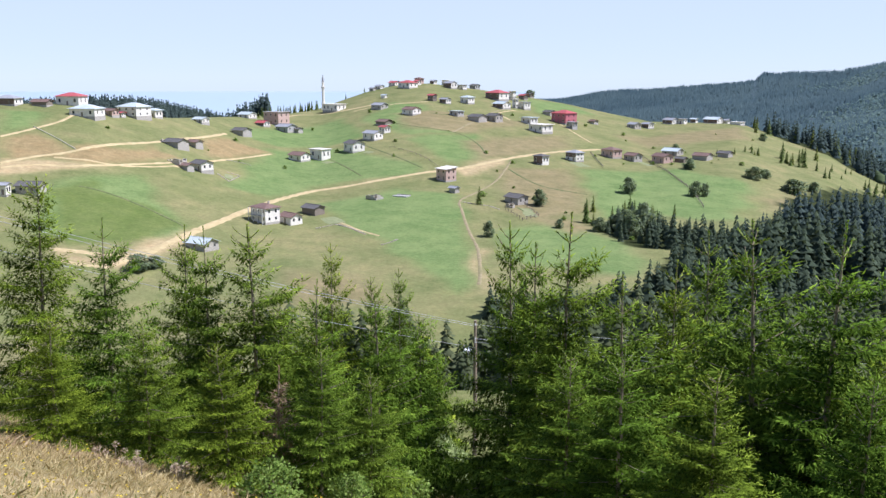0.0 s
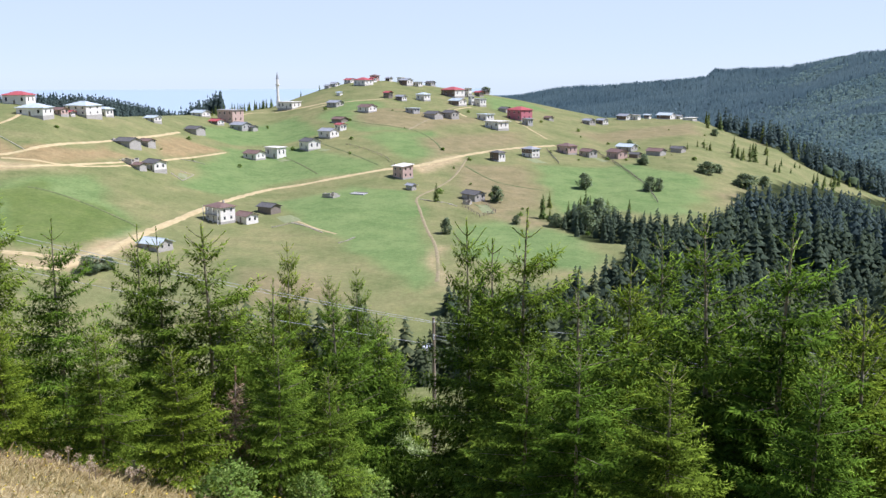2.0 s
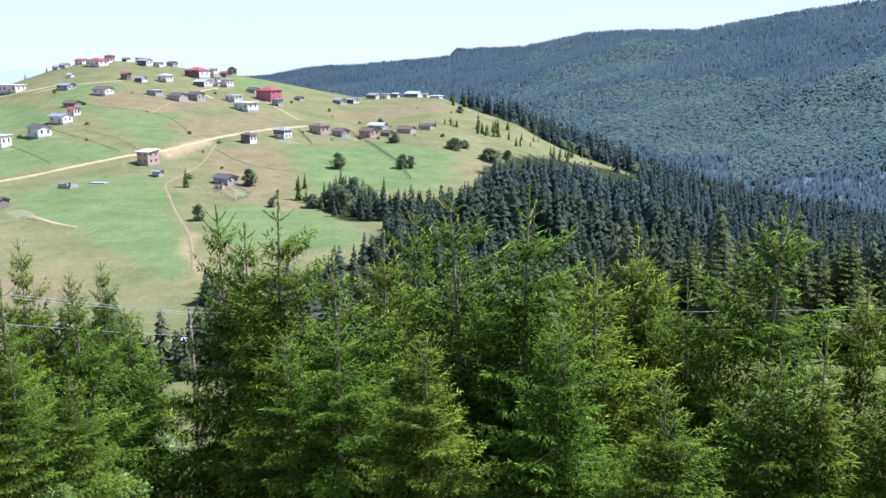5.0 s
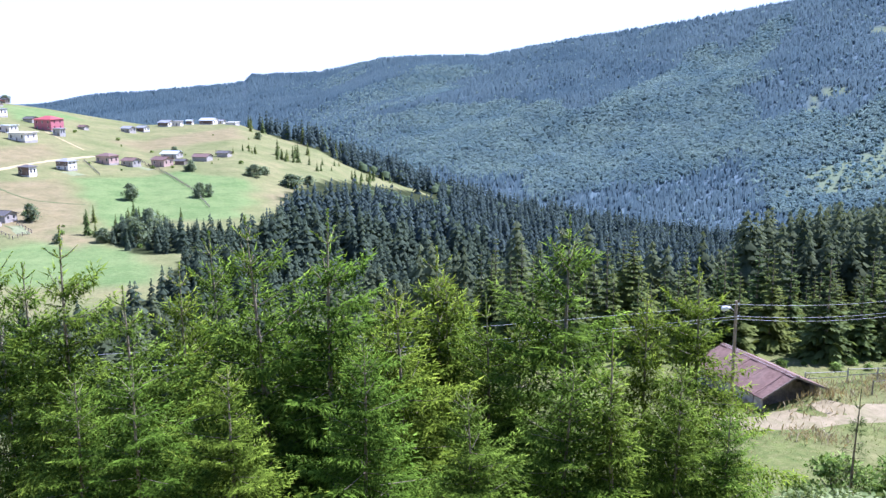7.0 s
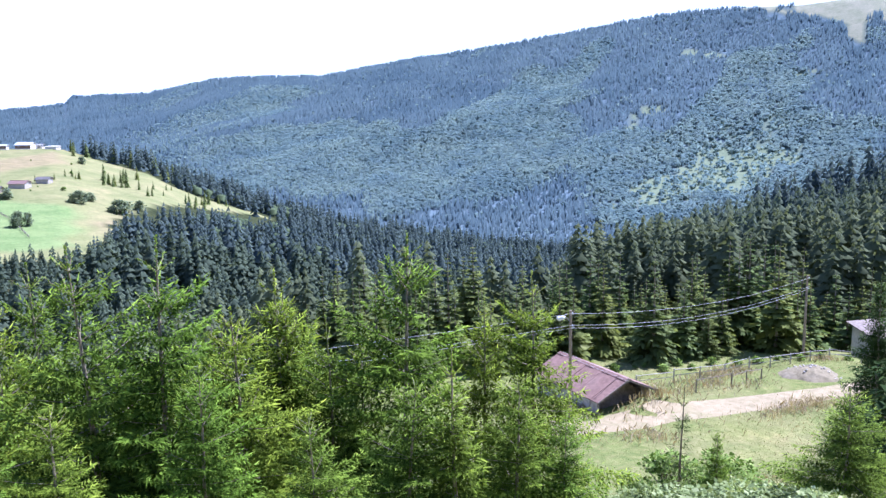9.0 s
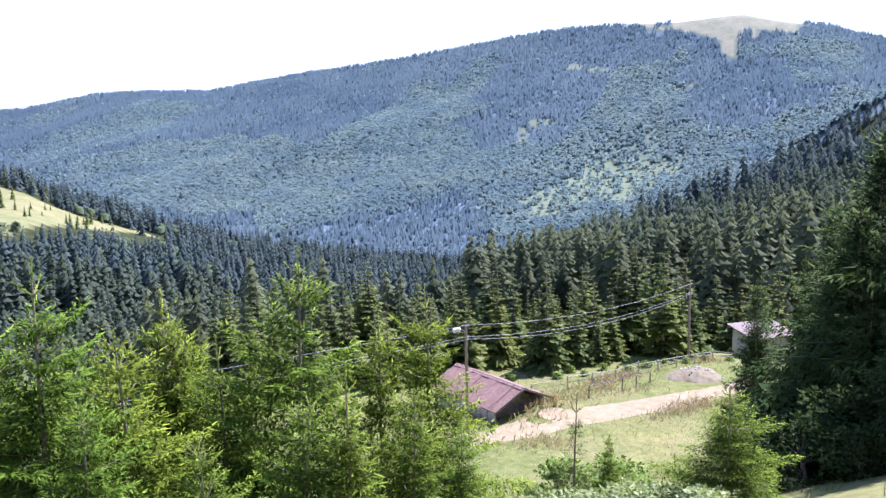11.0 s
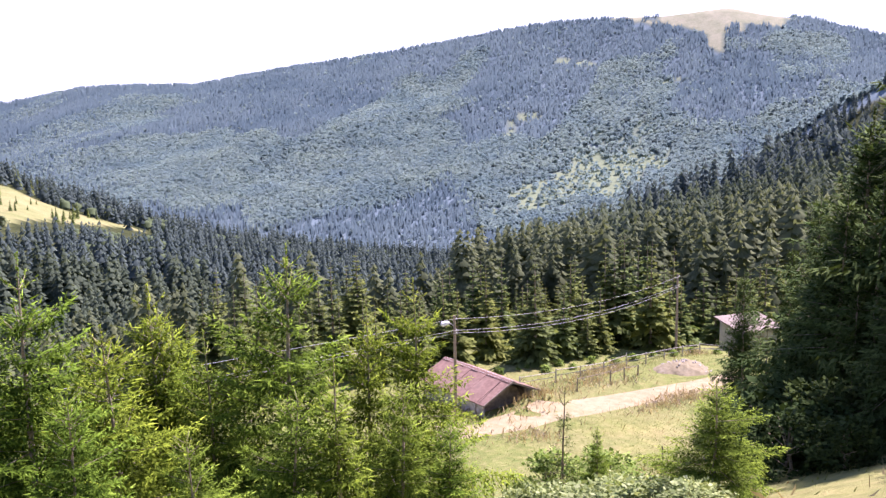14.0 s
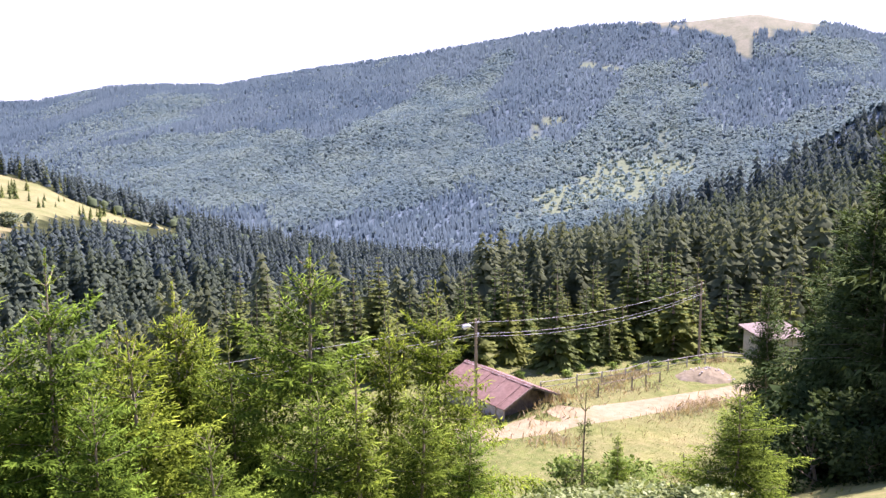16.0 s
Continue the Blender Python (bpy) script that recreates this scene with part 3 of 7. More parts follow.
def fir_shape(seed, tall=8.0, spread=0.3, whorls=20, per=7, step=0.1, shoot=0.2, thick=0.024, spike=0.07, sparse=0.0, droop=0.2, full=1.0, heart=190, candles=0, taper=1.0):
    """Trunk with its limbs, and crown, of a fir: whorls of boughs, each a flat feather of twigs and shoots."""
    rng = np.random.default_rng(seed)
    lean = rng.normal(size=2) * 0.012 * tall
    axis = lambda u: np.array([lean[0] * u * u + 0.05 * math.sin(5 * u + seed), lean[1] * u * u + 0.05 * math.cos(4 * u + seed), u * tall])
    us = np.linspace(-0.03, 1, 14)
    wood = [tube([axis(u) for u in us], [tall * 0.011 * max(1 - u * 1.02, 0) ** 0.9 + 0.009 for u in us], 6)]
    B, W, T = [], [], []
    up = np.array([0, 0, 1.0])
    lop = rng.uniform(0, 6.28)
    for k in range(whorls * 2):
        main = k % 2 == 0
        u = 0.03 + (0.97 - spike) * (k / 2 + rng.uniform(-0.12, 0.12)) / whorls
        if u > 1 - spike * 0.6:
            continue
        count = per if main else max(2, per // 2)
        turn = rng.uniform(0, 6.28)
        for b in range(count):
            if rng.random() < 0.06 + sparse * u:
                continue
            t = turn + 6.283 * b / count + rng.normal() * 0.22
            reach = tall * spread * (full * (1 - u) ** taper + 0.05) * rng.uniform(0.6, 1.2) * (1 if main else 0.42) * (0.7 + 0.3 * min(1, u / 0.12)) * (1 + 0.14 * math.cos(t - lop + 3 * u))
            pitch = -0.12 + 0.95 * u ** 1.7 + rng.normal() * 0.08
            out = np.array([math.cos(t), math.sin(t), 0])
            flat = np.array([-out[1], out[0], 0])
            start = axis(u)
            bend = lambda q: start + out * (reach * math.cos(pitch) * q) + up * (reach * (math.sin(pitch) * q - droop * (1 - u) * q * q * 1.3 + 0.15 * q ** 3))
            if b % 3 == 0 or u > 0.75:
                wood.append(tube([bend(q) for q in (0, 0.3, 0.55, 0.75)], [0.006 + 0.011 * reach * (0.8 - q) * (1 - 0.5 * u) for q in (0, 0.3, 0.55, 0.75)], 3))
            lo = 0.1 if u > 0.6 else 0.22
            n = max(3, int(reach * (1 - lo) / (step * 1.25)))
            for i in range(n + 1):
                q = lo + (1 - lo) * i / n
                p, ahead = bend(q), bend(min(q + 0.05, 1.05)) - bend(q)
                ahead /= np.linalg.norm(ahead) + 1e-9
                for sign in ((-1, 1) if i < n else (0,)):
                    length = (0.5 * reach * (1.02 - q) ** 0.8 * (0.5 + 0.5 * min(1, q / 0.4)) + 0.1) * rng.uniform(0.6, 1.15) if sign else 0.05
                    way = ahead * 0.62 + flat * sign * 0.75 - up * (0.12 + 0.2 * (1 - u)) * rng.uniform(0.3, 1.4)
                    way /= np.linalg.norm(way)
                    m = max(1, int(length / step))
                    f = (np.arange(m) + rng.uniform(0.2, 0.9, m)) / m
                    alt = np.where(np.arange(m) % 2 == 0, 1.0, -1.0)[:, None]
                    cross = np.cross(way, up)
                    fade = (0.72 + 0.5 * (1 - f))[:, None]
                    B.append(p + way * length * f[:, None] + rng.normal(size=(m, 3)) * (0.012, 0.012, shoot * 0.3))
                    W.append((way * 0.8 + cross * alt * rng.uniform(0.35, 0.8, (m, 1)) + rng.normal(size=(m, 3)) * 0.22 + up * rng.normal(-0.02, 0.28, (m, 1))) * shoot * (1.1 - 0.35 * u) * fade * rng.uniform(0.75, 1.25, (m, 1)))
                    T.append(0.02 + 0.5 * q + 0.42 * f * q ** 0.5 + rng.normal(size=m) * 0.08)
                    # hanging older shoots give the bough its depth; lower tones paint shade on them
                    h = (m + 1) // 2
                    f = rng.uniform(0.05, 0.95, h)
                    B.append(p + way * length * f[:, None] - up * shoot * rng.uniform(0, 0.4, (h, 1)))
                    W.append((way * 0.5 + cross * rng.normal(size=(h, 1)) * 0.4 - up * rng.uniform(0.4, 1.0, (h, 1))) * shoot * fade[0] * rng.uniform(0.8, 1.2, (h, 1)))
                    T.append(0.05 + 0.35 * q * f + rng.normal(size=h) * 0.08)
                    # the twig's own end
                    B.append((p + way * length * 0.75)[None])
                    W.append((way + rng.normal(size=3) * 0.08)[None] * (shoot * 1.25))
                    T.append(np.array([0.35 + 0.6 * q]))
    # the heart of the crown: older, coarser sprays round the trunk, shade painted in by low tones
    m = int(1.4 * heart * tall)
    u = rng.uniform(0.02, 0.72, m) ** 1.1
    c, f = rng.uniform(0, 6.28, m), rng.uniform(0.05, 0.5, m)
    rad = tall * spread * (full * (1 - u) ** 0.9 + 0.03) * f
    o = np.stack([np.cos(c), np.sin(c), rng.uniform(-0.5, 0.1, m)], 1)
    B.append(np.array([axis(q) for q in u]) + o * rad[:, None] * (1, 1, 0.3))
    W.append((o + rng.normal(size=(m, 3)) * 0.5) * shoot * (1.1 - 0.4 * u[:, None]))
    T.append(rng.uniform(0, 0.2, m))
    core = m
    # leader shoot with short needles
    m = 60
    u = rng.uniform(1 - spike * 1.15, 1, m)
    B.append(np.array([axis(q) for q in u]))
    c = rng.uniform(0, 6.28, m)
    W.append(np.stack([np.cos(c), np.sin(c), np.full(m, 1.1)], 1) * 0.05 * (shoot / 0.2))
    T.append(np.full(m, 0.8))
    # long pale upturned shoots of this year, in whorls under the leader
    tips = 0
    for k in range(candles):
        u = 1 - spike * (0.7 + 0.8 * k) - rng.uniform(0, 0.01)
        turn = rng.uniform(0, 6.28)
        for b in range(4 + k % 2):
            t = turn + 6.283 * b / (4 + k % 2) + rng.normal() * 0.25
            long = tall * rng.uniform(0.035, 0.055) * (1 + 0.45 * k)
            out, rise = np.array([math.cos(t), math.sin(t), 0]), rng.uniform(0.25, 0.6)
            line = [axis(u) + out * long * q + up * long * (rise * q + 0.35 * q * q) for q in (0, 0.4, 0.75, 1)]
            wood.append(tube(line, [0.012, 0.011, 0.008, 0.004], 4))
            m = 34
            q = rng.uniform(0.1, 1, m)
            B.append(axis(u) + out * long * q[:, None] + up * (long * (rise * q + 0.35 * q * q))[:, None])
            W.append((out * 0.7 + up * 0.5 + rng.normal(size=(m, 3)) * 0.4) * shoot * 0.42)
            T.append(np.full(m, 0.95))
            tips += m
    base, way = np.vstack(B), np.vstack(W)
    width = thick * rng.uniform(0.7, 1.3, len(base))
    last = len(base) - tips - 60
    width[last - core:last] *= 1.05
    width[last + 60:] *= 0.7
    verts, faces = shoots(base, way, width, rng)
    # low values paint shade inside the crown, high ones are pale new growth
    tip_tone = np.clip(np.concatenate(T), 0, 1)
    return join(wood), (verts, faces, np.stack([tip_tone * 0.55, tip_tone * 0.55, tip_tone], 1).ravel())


def spray_shape(seed, tall=11.0, spread=0.3, whorls=16, per=7, bare=0.0):
    """A grown spruce some way off: drooping boughs, each a fan of small sprays."""
    rng = np.random.default_rng(seed)
    wood = [tube([(0, 0, -0.4), (0.05, 0, tall * 0.5), (0, 0, tall)], [tall * 0.014, tall * 0.009, 0.012], 5)]
    B, W, D, T, width = [], [], [], [], []
    for k in range(whorls):
        u = (k + rng.uniform(0.2, 0.8)) / whorls
        n = max(4, round(per * (0.6 + 0.5 * u)))
        turn = rng.uniform(0, 6.28)
        for b in range(n):
            if rng.random() < 0.07 + bare * u:
                continue
            t = turn + 6.283 * b / n + rng.normal() * 0.2
            reach = tall * spread * (0.06 + 0.5 * u + 0.44 * u * u) * rng.uniform(0.65, 1.2)
            out, flat = np.array([math.cos(t), math.sin(t), 0]), np.array([-math.sin(t), math.cos(t), 0])
            z = tall * (0.985 - 0.93 * u)
            drop = reach * (0.5 * u - 0.3) * rng.uniform(0.6, 1.3)
            for q in (0.12, 0.34, 0.57, 0.8, 1.0):
                p = out * reach * q + np.array([0, 0, z - drop * q * q])
                for sign in ((-1, 1) if q < 1 else (0,)):
                    length = reach * (0.62 - 0.3 * q) + 0.12
                    way = (out * 0.75 + flat * sign * 0.6 + np.array([0, 0, -0.28 * u + rng.normal() * 0.15])) * length * rng.uniform(0.8, 1.2)
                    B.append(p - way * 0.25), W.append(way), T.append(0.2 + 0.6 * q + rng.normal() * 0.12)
                    D.append(length * 0.2 * u), width.append(length * rng.uniform(0.2, 0.32))
    verts, faces = kites(np.array(B), np.array(W), np.array(width), np.array(D), rng)
    # tone rises from the inner sprays of a bough to its tips
    tip_tone = np.clip(np.array(T), 0, 1)
    return join(wood), (verts, faces, np.stack([tip_tone * 0.4, tip_tone * 0.8, tip_tone, tip_tone * 0.8], 1).ravel())


def spruce_template(seed, whorls, per, wide=0.2):
    """A distant spruce one metre high: shingled drooping boughs with pointed ends."""
    rng = np.random.default_rng(seed)
    verts, faces = [], []
    for k in range(whorls):
        u = (k + 0.45) / whorls
        n = max(3, round(per * (0.55 + 0.5 * u)))
        turn = rng.uniform(0, 6.28)
        for b in range(n):
            t = turn + 6.283 * b / n + rng.normal() * 0.18
            rad = wide * (0.1 + 0.9 * u ** 0.9) * rng.uniform(0.55, 1.3)
            z, drop, half = 1 - 0.94 * u + rng.normal() * 0.022, rad * (0.25 + 0.5 * u), 3.4 / n
            i = len(verts)
            verts += [(0.12 * rad * math.cos(t), 0.12 * rad * math.sin(t), z + 0.6 / whorls),
                      (0.7 * rad * math.cos(t - half), 0.7 * rad * math.sin(t - half), z - drop * 0.75),
                      (rad * math.cos(t), rad * math.sin(t), z - drop * 0.8),
                      (0.7 * rad * math.cos(t + half), 0.7 * rad * math.sin(t + half), z - drop * 0.75)]
            faces += [(i, i + 1, i + 2), (i, i + 2, i + 3)]
    verts[0] = (0, 0, 1.0)
    verts, faces = np.array(verts), np.array(faces)
    return verts, outward(verts * 10, faces, 0.5, 0.0, seed)[0]


def spruce_shape(seed, tall, whorls, per, wide):
    v, f = spruce_template(seed, whorls, per, wide)
    # tone rises from the trunk to the bough ends
    tip_tone = np.clip(np.hypot(v[:, 0], v[:, 1]) / wide, 0, 1) * 0.8
    return tube([(0, 0, -0.5), (0, 0, tall * 0.9)], [tall * 0.018, 0.02], 5), (v * tall, f, tip_tone)


class Kind:
    """A few shapes of one kind of tree, whose copies share their meshes."""
    def __init__(self, name, label, category, group, needles, shapes, bark=None, lift=1.0):
        self.first, self.tags, self.n = [], (label, category, group), 0
        for wood, crown in shapes:
            faces, turned = outward(crown[0], crown[1], lift, 0.45, len(self.first))
            leaves = mesh("crown", crown[0], faces, needles, True)
            leaves.normals_split_custom_set_from_vertices(turned.tolist())
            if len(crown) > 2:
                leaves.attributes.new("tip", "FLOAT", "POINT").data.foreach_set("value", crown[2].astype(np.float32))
            self.first.append((mesh("trunk", *wood, bark or BARK, True), leaves))
        self.name, self.sizes = name, [float(w[0][:, 2].max()) for w, c in shapes]

    def plant(self, x, y, tall, shape=None, turn=None, label="", sink=0.1, slim=1.0):
        shape = self.n % len(self.first) if shape is None else shape
        turn = (self.n * 137.5) % 360 if turn is None else turn
        self.n += 1
        ob = new(self.name)
        ob.empty_display_size = 0.2
        k = tall / self.sizes[shape]
        ob.matrix_basis = pose(x, y, float(height(x, y)) - sink, 0, 0, turn) @ Matrix.Diagonal((k * slim, k * slim, k, 1))
        for data, key in zip(self.first[shape], ("trunk", "crown")):
            new(key, data).parent = ob
        return tagged(ob, label or self.tags[0], self.tags[1], self.tags[2])


def broadleaf_shape(seed, tall=8.0, wide=6.0, clumps=46, leaves=46, low=0.25, size=0.3):
    rng = np.random.default_rng(seed)
    wood = [tube([(0, 0, -0.3), (0.1, 0, tall * 0.2), (0.0, 0.15, tall * 0.45), (0.1, 0.1, tall * 0.75)], [tall * 0.03, tall * 0.024, tall * 0.016, 0.02], 6)]
    B, W = [], []
    for k in range(clumps):
        t, h = rng.uniform(0, 6.28), rng.uniform(0, 1)
        rad = wide / 2 * math.sqrt(rng.random()) * math.sin(math.pi * (0.18 + 0.8 * h)) ** 0.6
        c = np.array([rad * math.cos(t), rad * math.sin(t), tall * (low + (0.95 - low) * h)])
        if k % 4 == 0:
            wood.append(tube([(0, 0, c[2] * 0.6), c * (0.5, 0.5, 0.82), c], [tall * 0.012, tall * 0.008, 0.012], 3))
        d = rng.normal(size=(leaves, 3))
        d /= np.linalg.norm(d, axis=1)[:, None]
        B.append(c + d * (0.12 * wide * rng.uniform(0.3, 1.1, (leaves, 1))) * (1, 1, 0.8))
        W.append((d + rng.normal(size=(leaves, 3)) * 0.7) * size * rng.uniform(0.6, 1.2, (leaves, 1)))
    base, way = np.vstack(B), np.vstack(W)
    return join(wood), kites(base, way, np.linalg.norm(way, axis=1) * 0.38, np.zeros(len(base)), rng)


def lump_template(seed):
    """A simple leafy crown, one metre high."""
    rng = np.random.default_rng(seed)
    bm = bmesh.new()
    bmesh.ops.create_icosphere(bm, subdivisions=1, radius=0.5)
    v = np.array([q.co[:] for q in bm.verts])
    f = np.array([[q.index for q in face.verts] for face in bm.faces])
    bm.free()
    return v * rng.uniform(0.7, 1.2, (len(v), 1)) * (0.95, 0.95, 0.9) + (0, 0, 0.45), f


def far_crown(seed, wide, ring=4):
    """A conifer many hundreds of metres off, seen only from outside, one metre high."""
    rng = np.random.default_rng(seed)
    t = 6.283 * np.arange(ring) / ring + rng.uniform(0, 1)
    low = np.stack([np.cos(t), np.sin(t), 0 * t], 1) * wide * rng.uniform(0.8, 1.2, (ring, 1)) - (0, 0, 0.1)
    v = np.vstack([low, [(rng.normal() * 0.05, rng.normal() * 0.05, 1.0)]])
    return v, np.array([(k, (k + 1) % ring, ring) for k in range(ring)])


def puff(seed, clumps=7):
    """A distant broadleaved crown one metre high: a few leaf masses with gaps between them."""
    rng = np.random.default_rng(seed)
    verts, faces = [], []
    for k in range(clumps):
        t, up = 2.4 * k + rng.uniform(-0.4, 0.4), (k + 0.5) / clumps
        out = np.array([math.cos(t) * math.sqrt(1 - up * up), math.sin(t) * math.sqrt(1 - up * up), up])
        c = out * (0.38, 0.38, 0.5) * rng.uniform(0.8, 1.15) + (0, 0, 0.35)
        a = np.cross(out, rng.normal(size=3))
        a /= np.linalg.norm(a)
        b, size = np.cross(out, a), rng.uniform(0.3, 0.46)
        verts += [c + a * size, c - a * 0.5 * size + b * 0.87 * size, c - a * 0.5 * size - b * 0.87 * size]
        faces.append((3 * k, 3 * k + 1, 3 * k + 2))
    verts, faces = np.array(verts), np.array(faces)
    return verts, outward(verts * 10, faces, 0.5, 0.0, seed)[0]


def crowd(name, label, category, places, talls, templates, material, rng, widen=(0.9, 1.3), own=0.7):
    """One mesh of very many plants, each turned and sized by itself."""
    V, F, tone, n, turns = [], [], [], 0, {}
    pick = rng.integers(0, len(templates), len(places))
    for k, (tv, tf) in enumerate(templates):
        P, H = places[pick == k], talls[pick == k]
        if not len(P):
            continue
        t, w = rng.uniform(0, 6.28, len(P)), rng.uniform(*widen, len(P)) * H
        turns[k] = t
        c, s = np.cos(t)[:, None], np.sin(t)[:, None]
        x = (tv[None, :, 0] * c - tv[None, :, 1] * s) * w[:, None] + P[:, :1]
        y = (tv[None, :, 0] * s + tv[None, :, 1] * c) * w[:, None] + P[:, 1:2]
        z = tv[None, :, 2] * H[:, None] + P[:, 2:3]
        V.append(np.stack([x, y, z], -1).reshape(-1, 3))
        F.append((tf[None] + (np.arange(len(P)) * len(tv))[:, None, None]).reshape(-1, tf.shape[1]) + n)
        n += len(V[-1])
        tone.append(np.repeat(0.62 * rng.random(len(P)) + 0.19 + 0.19 * wobble(P[:, 0], P[:, 1], 21), len(tv)))
    me = mesh(name, np.vstack(V), np.vstack(F), material, True)
    me.attributes.new("tone", "FLOAT", "POINT").data.foreach_set("value", np.concatenate(tone).astype(np.float32))
    # leaves face partly up, whatever the rough outline of a crown
    N = []
    for k, (tv, tf) in enumerate(templates):
        P = int((pick == k).sum())
        if own:
            N.append(np.tile((tv - (0, 0, 0.25)) * own + (0, 0, 1.5 - own), (P, 1)))
        elif P:
            t = turns[k]
            c, s = np.cos(t)[:, None], np.sin(t)[:, None]
            side = tv[None, :, :2] / (np.hypot(tv[:, 0], tv[:, 1])[None, :, None] + 0.03)
            x, y = side[..., 0] * c - side[..., 1] * s, side[..., 0] * s + side[..., 1] * c
            N.append(np.stack([x, y, np.full(x.shape, 0.5)], -1).reshape(-1, 3))
    N = np.vstack(N)
    me.normals_split_custom_set_from_vertices((N / np.linalg.norm(N, axis=1)[:, None]).tolist())
    return tagged(new(name, me), label, category, kind="stuff")


def open_to_view(x, y, tall):
    """True where the top of a plant rises over the land between it and the terrace."""
    ang, rad = np.radians(np.arange(-50, 95, 0.5)), np.geomspace(60, 3000, 260)
    A, Rr = np.meshgrid(ang, rad)
    el = height(Rr * np.sin(A), Rr * np.cos(A)) / Rr
    crest = np.maximum.accumulate(el, 0)
    r, a = np.hypot(x, y), np.degrees(np.arctan2(x, y))
    i = np.clip(np.searchsorted(rad, r) - 2, 0, len(rad) - 1)
    j = np.clip(((a + 50) / 0.5).round().astype(int), 0, len(ang) - 1)
    return (height(x, y) + tall) / r > crest[i, j] - 0.001


def scatter(rng, count, a0, a1, r0, r1):
    r = np.sqrt(rng.uniform(r0 * r0, r1 * r1, count))
    a = np.radians(rng.uniform(a0, a1, count))
    return r * np.sin(a), r * np.cos(a)

# ---- building blocks ----
def part(name, bm, material, parent, label=""):
    me = bpy.data.meshes.new(name)
    bmesh.ops.recalc_face_normals(bm, faces=bm.faces)
    bm.to_mesh(me)
    bm.free()
    me.materials.append(material)
    ob = new(name, me)
    ob.parent = parent
    return tagged(ob, label)


def solid(*boxes):
    """Boxes as (x0, y0, z0, x1, y1, z1) in one bmesh."""
    bm = bmesh.new()
    for x0, y0, z0, x1, y1, z1 in boxes:
        v = [bm.verts.new(c) for c in ((x0, y0, z0), (x1, y0, z0), (x1, y1, z0), (x0, y1, z0), (x0, y0, z1), (x1, y0, z1), (x1, y1, z1), (x0, y1, z1))]
        for f in ((3, 2, 1, 0), (4, 5, 6, 7), (0, 1, 5, 4), (1, 2, 6, 5), (2, 3, 7, 6), (3, 0, 4, 7)):
            bm.faces.new([v[i] for i in f])
    return bm


def hull(*points):
    bm = bmesh.new()
    for p in points:
        bm.verts.new(p)
    bmesh.ops.convex_hull(bm, input=bm.verts)
    return bm


def stem(path, radii, sides=8):
    v, f = tube(path, radii, sides)
    bm = bmesh.new()
    vs = [bm.verts.new(c) for c in v]
    for q in f:
        bm.faces.new([vs[i] for i in q])
    bm.faces.new(vs[:sides]), bm.faces.new(vs[-sides:])
    return bm


def slab(corners, thick):
    """A sheet over four corners, thick metres deep."""
    bm = bmesh.new()
    top = [bm.verts.new(c) for c in corners]
    low = [bm.verts.new((c[0], c[1], c[2] - thick)) for c in corners]
    bm.faces.new(top), bm.faces.new(low[::-1])
    n = len(top)
    for i in range(n):
        bm.faces.new((top[i], low[i], low[(i + 1) % n], top[(i + 1) % n]))
    return bm


